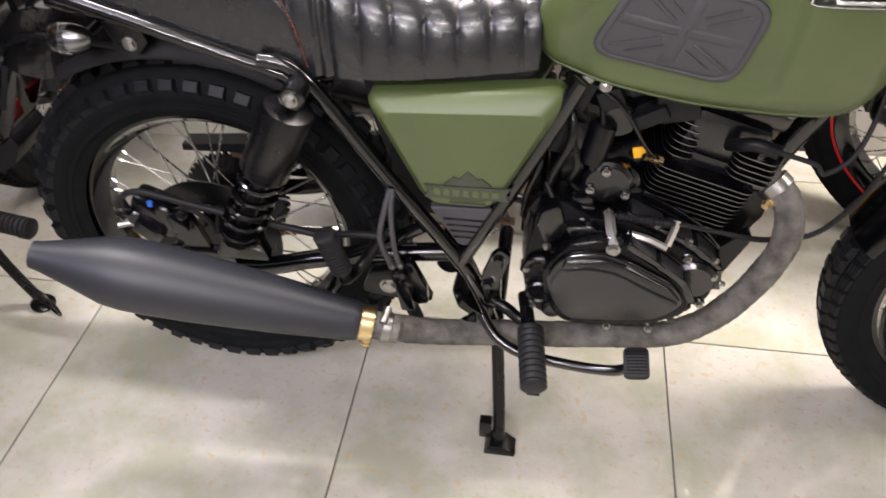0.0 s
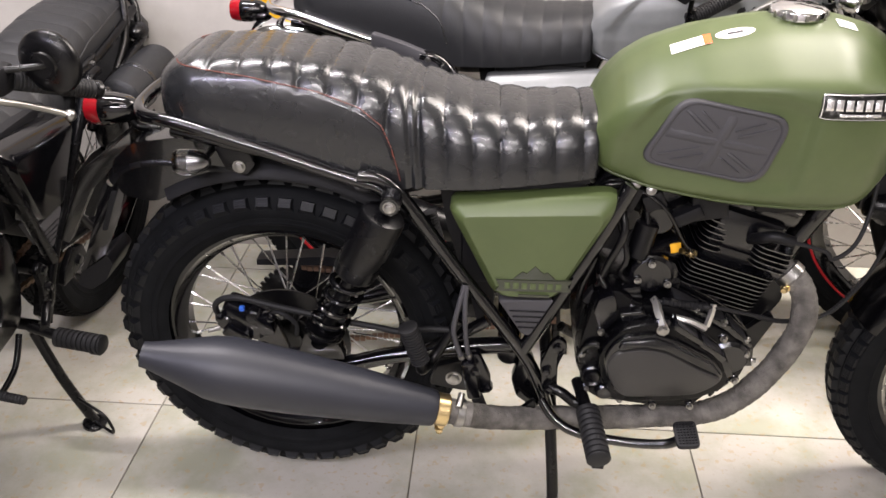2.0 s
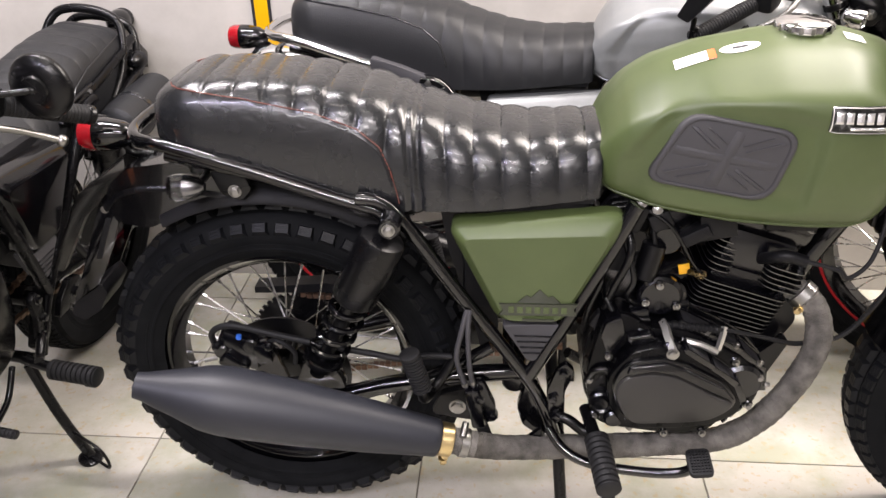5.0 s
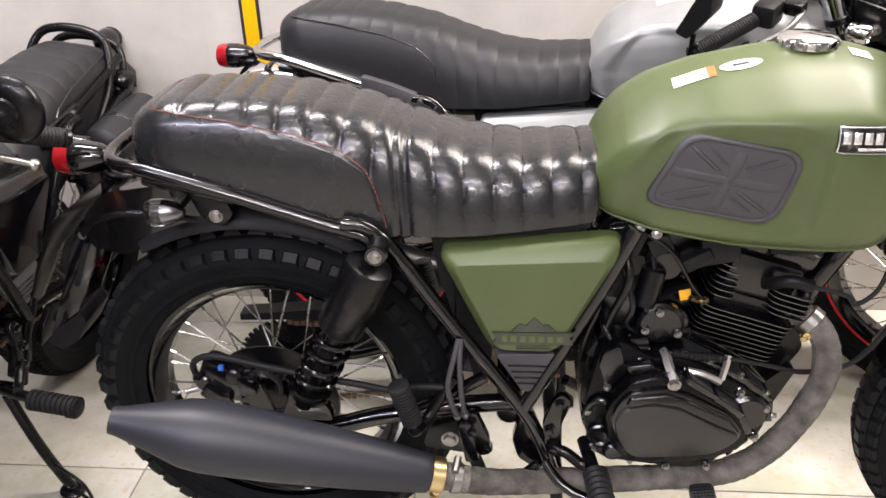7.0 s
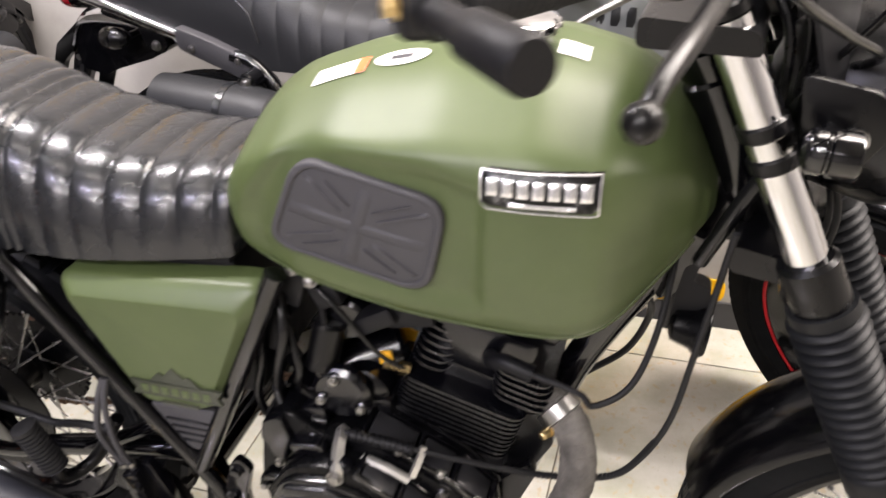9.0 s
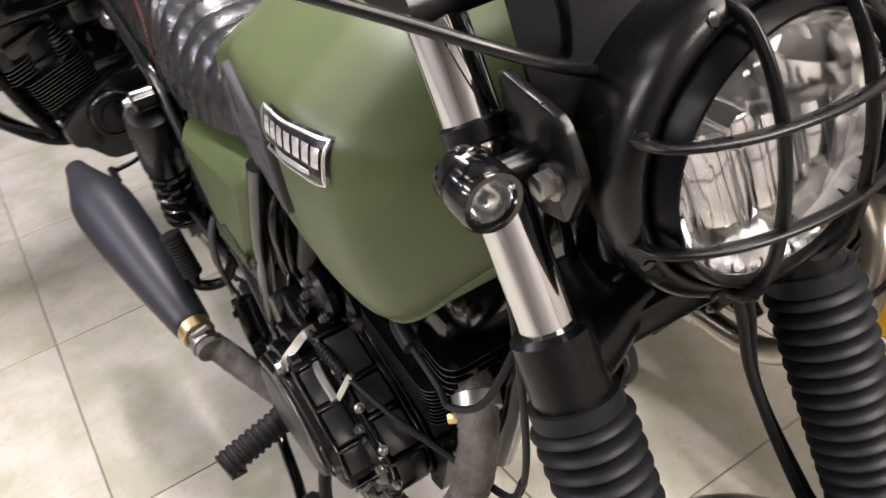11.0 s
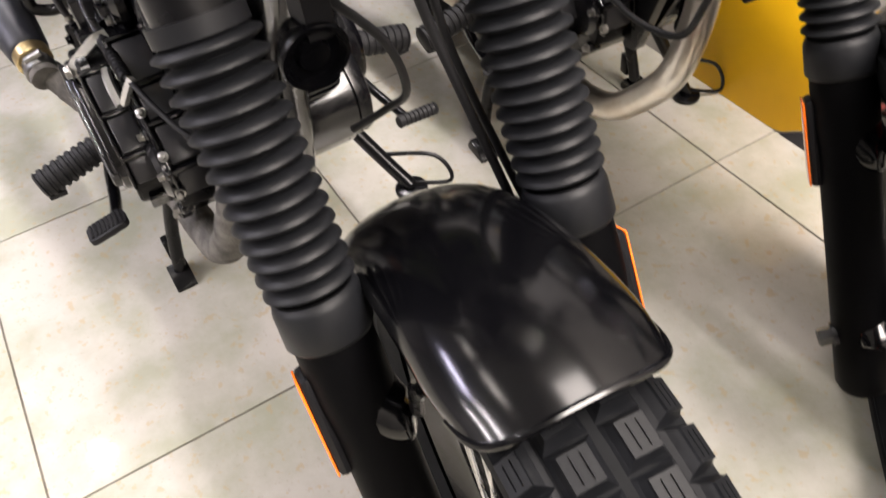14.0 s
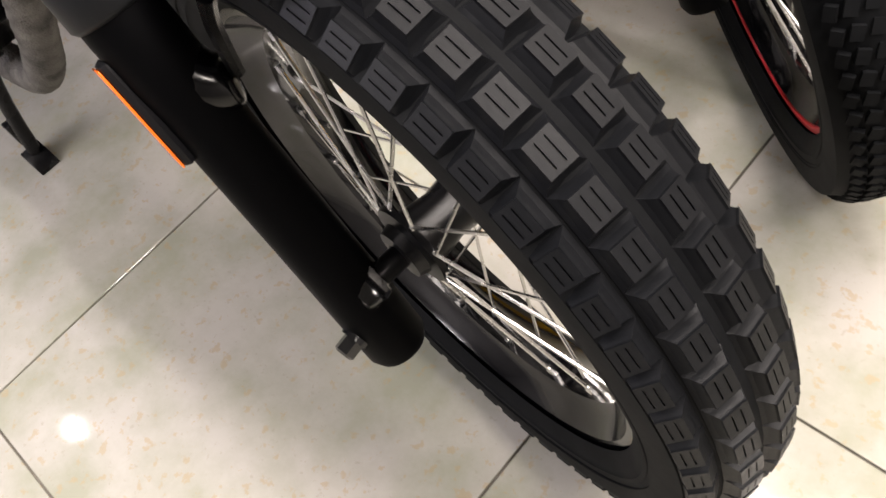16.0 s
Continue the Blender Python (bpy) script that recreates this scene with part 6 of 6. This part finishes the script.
    part("lamp_bowl", facet_bowl, REFLECTOR, lamp, "bright faceted lamp bowl", S, smooth=5)
    facets = bmesh.new()
    for k in range(9):
        y = -0.048 + k * 0.012
        half = math.sqrt(max(0.062 ** 2 - y * y, 0.0004))
        lean2 = 0.35 * math.sin(k * 2.1)
        own = box((0.003, 0.0108, half * 0.85), (0, 0, 0), 0.0012, Matrix.Rotation(lean2, 4, "Z"))
        own.transform(Matrix.Translation(hg + hd * (-0.022 - 0.10 * (0.055 ** 2 - y * y) / 0.055) + hs * y - hu * half * 0.42) @ Matrix.Rotation(radians(-18), 4, "Y"))
        merge(facets, own)
    part("lamp_facets", facets, REFLECTOR, lamp, "mirror flutes of the bowl", S)
    part("lamp_bulb", lathe([(0, 0.014), (0.02, 0.015), (0.024, 0.011), (0.044, 0.011), (0.048, 0.006)], hg - hd * 0.07, hd, 20), CHROME, lamp, "", S)
    part("lamp_ring", lamp_ring([(-0.006, 0.064), (-0.002, 0.070), (0.002, 0.0745), (0.003, 0.0765), (-0.004, 0.077)]), REFLECTOR, lamp, "", S)
    for k in range(40):
        a = 2 * math.pi * k / 40
        d = hs * math.cos(a) + hu * math.sin(a)
        part("lamp_notch", cyl(hg + d * 0.0650 - hd * 0.004, hg + d * 0.0692 + hd * 0.002, 0.0014, 6), BLACK_CAST if k % 2 else REFLECTOR, lamp, "", S)
    glass = part("lamp_glass", lamp_ring([(0.002, 0.0752), (0.006, 0.0735), (0.012, 0.063), (0.016, 0.044), (0.0185, 0.021), (0.019, 0.0005), (0.016, 0.0005), (0.0155, 0.021), (0.013, 0.044), (0.009, 0.063), (0.003, 0.0745), (0.002, 0.0752)]),
                 LENS_GLASS, lamp, "clear domed lamp glass", S, smooth=80)
    glass.visible_shadow = False
    if L["guard"]:
        def on_face(u, v, out):
            return hc + hs * u + hu * v + hd * (out * 1.02 + 0.003)
        for u in (-0.028, 0.028):
            v = math.sqrt(0.089 ** 2 - u * u)
            pts = [on_face(u, v, 0.004), on_face(u, v * 0.93, 0.028), on_face(u, v * 0.55, 0.046), on_face(u, 0, 0.052), on_face(u, -v * 0.55, 0.046), on_face(u, -v * 0.93, 0.028), on_face(u, -v, 0.004)]
            part("guard_bar", strap(pts, hd, 0.0080, 0.0030), BLACK_SATIN, lamp, "black strap of the lamp guard", S, smooth=50)
        for v in (0.036, -0.022):
            u = math.sqrt(0.090 ** 2 - v * v)
            pts = [on_face(-u, v, 0.004), on_face(-u * 0.93, v, 0.030), on_face(-u * 0.55, v, 0.049), on_face(0, v, 0.056), on_face(u * 0.55, v, 0.049), on_face(u * 0.93, v, 0.030), on_face(u, v, 0.004)]
            part("guard_bar", strap(pts, hd, 0.0080, 0.0032), BLACK_SATIN, lamp, "", S, smooth=50)
        for a in (65, 115, 155, 25, 205, -25, 245, -65):
            d = hs * math.cos(radians(a)) + hu * math.sin(radians(a))
            part("guard_bolt", bolt(hc + d * 0.0880 + hd * 0.0185, hd + d * 0.5, 0.0038, 0.0022), BLACK_CAST, lamp, "", S)
        # fly screen above the lamp
        bm, loops = bmesh.new(), []
        for k in range(13):
            v = -0.012 + 0.20 * k / 12
            w = 0.094 if v < 0.10 else 0.094 - 0.35 * (v - 0.10)
            base = hc + Vector((-0.020 - 0.30 * max(v, 0), 0, v + 0.030))
            row = [base + Vector((-0.030 * (t ** 2), w * t, 0)) for t in [-1 + j / 8 for j in range(17)]]
            loops.append(row + [p + Vector((-0.004, 0, 0)) for p in row[::-1]])
        rings(bm, loops)
        part("fly_screen", bm, PLASTIC, bike, "dark grey fly screen", S)
    for side in (-1, 1):
        part("lamp_bracket", slab([(0.845, 0.975), (0.905, 0.965), (0.920, 0.935), (0.900, 0.90), (0.868, 0.895), (0.850, 0.93)], side * 0.084, side * 0.090, 0.002, 0.008), BLACK_SATIN, bike, "", S)
        part("bolt", bolt((0.892, side * 0.090, 0.925), (0, side, 0), 0.008, 0.012), STEEL, bike, "", S)
        a = Vector((0.868, side * 0.127, 0.931)) if L["kind"] != "black" else Vector((0.655, side * 0.20, 0.785))
        aim = (1, 0, -0.05) if L["kind"] != "black" else (0.35, side, 0.0)
        at = a - Vector((0.012, 0, 0))
        ind = part("front_indicator", lathe([(-0.004, 0.008), (0.000, 0.0155), (0.004, 0.0178), (0.013, 0.0178), (0.0145, 0.0160), (0.0165, 0.0160), (0.018, 0.0188), (0.036, 0.0188), (0.0385, 0.0172), (0.0385, 0.0140), (0.0355, 0.0130), (0.030, 0.0125)], at, aim, 32, ends=False), L["indicator"], bike, "small round front indicator", S)
        part("indicator_bowl", lathe([(0.0350, 0.0129), (0.029, 0.0105), (0.024, 0.006), (0.023, 0.001)], at, aim, 28, ends=False), REFLECTOR, ind, "", S)
        part("indicator_lens", lathe([(0.0335, 0.0129), (0.0360, 0.0110), (0.0375, 0.0065), (0.0380, 0.0005)], at, aim, 28, ends=False), L["front_lens"], ind, "clear lens", S).visible_shadow = False
        part("indicator_bulb", lathe([(0.023, 0.004), (0.030, 0.0045), (0.034, 0.002)], at, aim, 14), REFLECTOR, ind, "", S)
        part("indicator_arm", cyl((0.872, side * 0.120, 0.930), (0.874, side * 0.086, 0.930), 0.0095, 16, 0.002) if L["kind"] != "black" else tube([at, (0.70, side * 0.16, 0.79), (0.80, side * 0.09, 0.80)], 0.007, 10, 4), BLACK_SATIN, ind, "", S)
        if L["kind"] == "black":
            part("indicator_lens", lathe([(0.030, 0.019), (0.040, 0.020), (0.055, 0.0175), (0.064, 0.010), (0.066, 0.001)], at, aim, 24), ORANGE_LENS, ind, "orange lens", S)

    # handlebar
    hb = L["bar"]
    for side in (-1, 1):
        bar = [(x, side * y, z) for x, y, z in hb]
        part("handlebar", tube([(hb[0][0], 0, hb[0][2])] + bar, 0.0112, 14, 8), BLACK_SATIN, bike, "black handlebar", S)
        end, before = Vector(bar[-1]), Vector(bar[-2])
        d = (end - before).normalized()
        part("grip", ridged(end - d * 0.125, end, 0.0150, 22, 0.0010), RUBBER, bike, "black rubber grip", S)
        part("grip_end", cyl(end, end + d * 0.012, 0.015, 18, 0.003), BLACK_SATIN, bike, "", S)
        root = end - d * 0.15
        part("switch_box", box((0.045, 0.05, 0.045), root, 0.010), PLASTIC, bike, "black switch box", S)
        part("lever_mount", box((0.035, 0.03, 0.025), root - d * 0.03 + Vector((0.025, 0, 0)), 0.006), BLACK_SATIN, bike, "", S)
        lev = [root - d * 0.03 + Vector((0.038, 0, -0.004)), root + d * 0.02 + Vector((0.058, 0, -0.008)), root + d * 0.08 + Vector((0.050, 0, -0.016)), root + d * 0.135 + Vector((0.052, 0, -0.024))] if L["kind"] != "green" else [Vector((0.800, side * 0.265, 1.104)), Vector((0.794, side * 0.315, 1.104)), Vector((0.788, side * 0.370, 1.102)), Vector((0.780, side * 0.408, 1.094)), Vector((0.776, side * 0.428, 1.084))]
        lever = part("lever", tube(lev, 0.0065, 10, 8, radius=lambda k: 0.0062 - 0.0015 * k), L["lever"], bike, "hand lever", S)
        ball = bmesh.new()
        bmesh.ops.create_uvsphere(ball, u_segments=14, v_segments=10, radius=0.0092)
        ball.transform(Matrix.Translation(lev[-1]))
        part("lever_ball", ball, L["lever"], lever, "", S)
        if L["mirror"]:
            stem = [root - d * 0.03 + Vector((0.01, 0, 0.015)), root - d * 0.02 + Vector((-0.005, 0, 0.07)), root + d * 0.03 + Vector((-0.015, 0, 0.11))] if L["mirror"] == "up" else [end, end + d * 0.006, end + d * 0.012] if L["mirror"] == "folded" else [Vector((0.60, side * 0.13, 0.960)), Vector((0.55, side * 0.24, 0.955)), Vector((0.517, side * 0.322, 0.966)), Vector((0.502, side * 0.324, 0.966))] if L["mirror"] == "fixed" else [end + d * 0.008, end + d * 0.02 + Vector((0.005, 0, -0.02)), end + d * 0.006 + Vector((0.0, 0, 0.040))]
            part("mirror_stem", tube(stem, 0.005, 10, 6), BLACK_SATIN, bike, "", S)
            mc = Vector(stem[-1])
            if L["mirror"] == "folded":
                # bar-end mirror folded forward along the lever
                arm = (Vector((0.060, side * 0.052, 0.002))).normalized()
                part("mirror_clamp", lathe([(-0.010, 0.008), (-0.010, 0.0115), (-0.007, 0.013), (0.007, 0.013), (0.010, 0.0115), (0.010, 0.008)], end + d * 0.012, Vector((-0.7, side * 0.6, 0.1)), 28), PLASTIC, bike, "", S)
                part("clamp_screw", bolt(end + d * 0.012 + Vector((-0.008, side * 0.008, 0.002)), Vector((-0.7, side * 0.6, 0.1)), 0.0042, 0.006), BRASS, bike, "", S)
                part("mirror", lathe([(0.004, 0.0065), (0.018, 0.0075), (0.036, 0.008), (0.042, 0.0105), (0.080, 0.0115), (0.083, 0.010), (0.083, 0.001)], end + d * 0.012, arm, 24), PLASTIC, bike, "dark folded bar-end mirror", S, smooth=35)
            elif L["mirror"] == "end":
                wedge = slab([(-0.024, -0.020), (0.000, -0.028), (0.040, 0.024), (0.042, 0.058), (0.015, 0.056)], -0.025, 0.025, 0.008, 0.006)
                part("mirror", wedge, BLACK_MATT, bike, "small black bar-end mirror", S @ Matrix.Translation(mc + Vector((0.0, 0.0, 0.028))))
                part("mirror_clamp", cyl(end + d * 0.004 + Vector((0, 0.0, -0.022)), end + d * 0.004 + Vector((0, 0, 0.022)), 0.008, 14, 0.002), BLACK_SATIN, bike, "", S)
                continue
            else:
                mir = part("mirror", lathe([(-0.016, 0.009), (-0.016, 0.019), (-0.0125, 0.021), (-0.0125, 0.024), (-0.009, 0.036), (-0.003, 0.0455), (0.004, 0.048), (0.008, 0.047)], mc, L["mirror_axis"], 36), BLACK_SATIN, bike, "round black mirror", S)
                part("mirror_glass", lathe([(0.0078, 0.0455), (0.0084, 0.0455), (0.0086, 0.001)], mc, L["mirror_axis"], 36), CHROME, mir, "mirror glass", S)
        # cables from the controls down to the steering head
        if L["kind"] == "green":
            root, d = Vector((0.769, side * 0.2965, 1.114)), Vector((-0.287, side * 0.957, -0.041))
        part("control_cable", tube([root - d * 0.02 + Vector((0.030, 0, 0)), (root + Vector((0.03, 0, 0))).lerp(Vector((0.895, side * 0.085, 0.990)), 0.33), (root + Vector((0.03, 0, 0))).lerp(Vector((0.895, side * 0.085, 0.990)), 0.66), Vector((0.895, side * 0.085, 0.990)), Vector((0.86, side * 0.02, 0.95))], 0.0035, 10, 8), CABLE_BLACK, bike, "black control cable", S)
        part("control_cable", tube([root - d * 0.05 + Vector((0.02, 0, 0.0)), root - d * 0.12 + Vector((0.05, 0, 0.01)), Vector((0.870, side * 0.150, 1.078)), Vector((0.898, side * 0.085, 1.035)), Vector((0.85, side * 0.05, 0.95))], 0.0032, 10, 8), CABLE_BLACK, bike, "", S)
    looms = ([(0.79, -0.04, 1.05), (0.830, -0.060, 1.00), (0.832, -0.058, 0.90), (0.822, -0.040, 0.79)], [(0.79, -0.05, 1.06), (0.842, -0.050, 1.01), (0.842, -0.042, 0.90), (0.812, -0.030, 0.78)],
             [(0.80, 0.06, 1.05), (0.845, 0.100, 0.99), (0.842, 0.095, 0.89), (0.815, 0.040, 0.78)], [(0.86, 0.00, 0.97), (0.845, -0.055, 0.90), (0.815, -0.062, 0.83), (0.79, -0.050, 0.76)])
    for k, way in enumerate(looms):
        part("wire_loom", tube(way, (0.0045, 0.004, 0.0045, 0.008)[k], 10, 8), CABLE_BLACK, bike, "black wire loom", S)
    part("bar_clamp", box((0.05, 0.09, 0.05), (hb[0][0], 0, hb[0][2] - 0.02), 0.008), BLACK_SATIN, bike, "", S)
    part("speedometer", lathe([(0, 0.030), (0.006, 0.040), (0.04, 0.042), (0.046, 0.040), (0.047, 0.036)], (0.845, 0, 1.035), (-0.35, 0, 0.94), 36), BLACK_SATIN, bike, "black round speedometer", S)
    part("brake_line", tube([(0.86, -0.02, 0.93), (0.905, 0.022, 0.80), (0.905, 0.045, 0.70), (0.940, 0.068, 0.58), (1.02, 0.082, 0.46), (1.05, 0.080, 0.40)], 0.0038, 10, 8), RUBBER, bike, "black front brake line", S)
    part("speed_cable", tube([(0.86, 0.0, 0.93), (0.900, 0.038, 0.79), (0.898, 0.058, 0.68), (0.935, 0.078, 0.58), (1.00, 0.090, 0.49), (1.075, 0.07, 0.36)], 0.0034, 10, 8), RUBBER, bike, "", S)
    part("front_caliper", box((0.06, 0.05, 0.075), (1.035, 0.075, 0.405), 0.012, Matrix.Rotation(radians(-24), 4, "Y")), BLACK_CAST, bike, "black front brake caliper", S)
    part("horn", lathe([(-0.034, 0.009), (-0.030, 0.019), (-0.010, 0.024), (-0.004, 0.029), (0.003, 0.0305), (0.006, 0.029), (0.006, 0.025), (-0.002, 0.023), (-0.003, 0.015), (0.002, 0.013), (0.003, 0.004)], (0.800, -0.010, 0.652), (0.99, 0.0, -0.12), 32), ENGINE_BLACK, bike, "round black horn")
    part("hose", tube([(0.74, 0.03, 0.66), (0.745, 0.075, 0.60), (0.72, 0.10, 0.52), (0.66, 0.10, 0.46), (0.62, 0.07, 0.42)], 0.0045, 10, 6), RUBBER, bike)
    part("horn_bracket", box((0.012, 0.02, 0.06), (0.765, 0.0, 0.675), 0.002), BLACK_SATIN, bike)
    part("regulator", box((0.02, 0.065, 0.05), (0.755, 0.045, 0.745), 0.004), BLACK_CAST, bike, "finned black regulator")
    for k in range(6):
        part("regulator_fin", box((0.012, 0.0025, 0.048), (0.770, 0.018 + 0.011 * k, 0.745), 0.0005, segs=1), BLACK_CAST, bike)
    return bike


GREEN_LOOK = dict(kind="green", paint=GREEN, frame=BLACK_GLOSS, tank_label="satin olive green fuel tank", ribs=0.0062, leather=LEATHER, seat_label="black ribbed leatherette seat with red stitching",
                  cover_label="satin olive green side cover", rail=BLACK_GLOSS, rail_label="gloss black grab rail", rail_plate=BLACK_SATIN, mudguard=BLACK_SATIN, mudguard_label="black rear mudguard", rear_lens=LENS_GLASS,
                  engine_label="black single-cylinder engine", wrapped=True, exhaust=WARM_STEEL, muffler=MUFFLER_MAT, muffler_label="matt black tapered muffler", side_stand=(0.47, 0.195, 0.135), knobby=True, stripe=False,
                  bellows=BELLOWS_MAT, front_guard=GUARD_BLACK, front_guard_label="gloss black front mudguard", guard=True, indicator=BLACK_GLOSS, front_lens=LENS_GLASS, lever=BLACK_SATIN, mirror="folded", mirror_axis=(-1, 0, 0),
                  bar=[(0.800, 0.05, 1.045), (0.800, 0.12, 1.060), (0.786, 0.20, 1.098), (0.752, 0.30, 1.116), (0.690, 0.420, 1.124)])
WHITE_LOOK = dict(GREEN_LOOK, kind="white", paint=WHITE_PAINT, tank_label="silver-white fuel tank with black lettering bars", ribs=0.0032, leather=LEATHER_PLAIN, seat_label="matt black seat with faint ribs", cover_label="silver-white side cover", rail=CHROME,
                  rail_label="chrome grab rail", rail_plate=PAD_MAT, mudguard=CHROME, mudguard_label="chrome rear mudguard", wrapped=False, muffler=BLACK_SATIN, muffler_label="black muffler", knobby=False, stripe=True, guard=False,
                  side_stand=(0.36, 0.24, 0.0), wheel_side=-0.016, piping=GREY_PIPING, lever=STEEL, mirror="end", bar=[(0.80, 0.05, 1.035), (0.795, 0.11, 1.025), (0.768, 0.19, 1.002), (0.730, 0.26, 0.983), (0.672, 0.362, 0.953)], seat_end=-0.36, indicator=CHROME)
BLACK_LOOK = dict(GREEN_LOOK, kind="black", paint=DEEP_BLACK, frame=ENGINE_BLACK, tank_label="gloss black fuel tank", ribs=0.0025, leather=LEATHER_PLAIN, seat_label="matt black ribbed seat", cover_label="gloss black side cover", rail=BLACK_SATIN, rail_label="black grab rail",
                  wrapped=False, knobby=False, side_stand=(0.285, 0.221, 0.031), bar=[(0.72, 0.05, 1.005), (0.70, 0.11, 1.0), (0.62, 0.19, 0.975), (0.54, 0.25, 0.945), (0.425, 0.350, 0.902)], piping=LOGO_BLACK, lever=STEEL, mirror="fixed", mirror_axis=(-1.0, 0.1, 0.05), guard=False, front_lens=ORANGE_LENS, rear_lens=PLASTIC, front_guard=PLASTIC, exhaust=BLACK_SATIN,
                  front_guard_label="black plastic front mudguard", seat_drop=-0.085, slim=0.84, guard_end=188, guard_point=0.85, peg_drop=0.034, tail_lens=PLASTIC)

motorcycle(GREEN_LOOK, "olive green retro motorcycle with black engine on its centre stand", pose(0, -0.135, 0), -6)
motorcycle(WHITE_LOOK, "silver-white motorcycle with chrome trim and red rim stripes beside the wall", pose(0.05, 0.475, 0, 0, 0, -4.8), -37)
motorcycle(BLACK_LOOK, "black motorcycle parked with its tail to the wall", pose(-0.95, 0.21, 0, -8, 0, -90), 0)


# floor tiles
def tile_mesh(w, d):
    bm = box((w - 0.003, d - 0.003, 0.008), (0, 0, -0.004), 0.0008, segs=1)
    for f in bm.faces:
        f.smooth = False
    data = bpy.data.meshes.new("tile")
    bm.to_mesh(data)
    bm.free()
    data.materials.append(TILE)
    return data


FULL, CUT = tile_mesh(TILE_W, TILE_W), tile_mesh(TILE_W, WALL_Y - TILE_W)
for i in range(-7, 7):
    for j in range(-8, 2):
        last = j == 1
        t = new("tile", CUT if last else FULL)
        t.parent = floor
        t.location = ((i + 0.5) * TILE_W, (TILE_W + WALL_Y) / 2 if last else (j + 0.5) * TILE_W, 0)
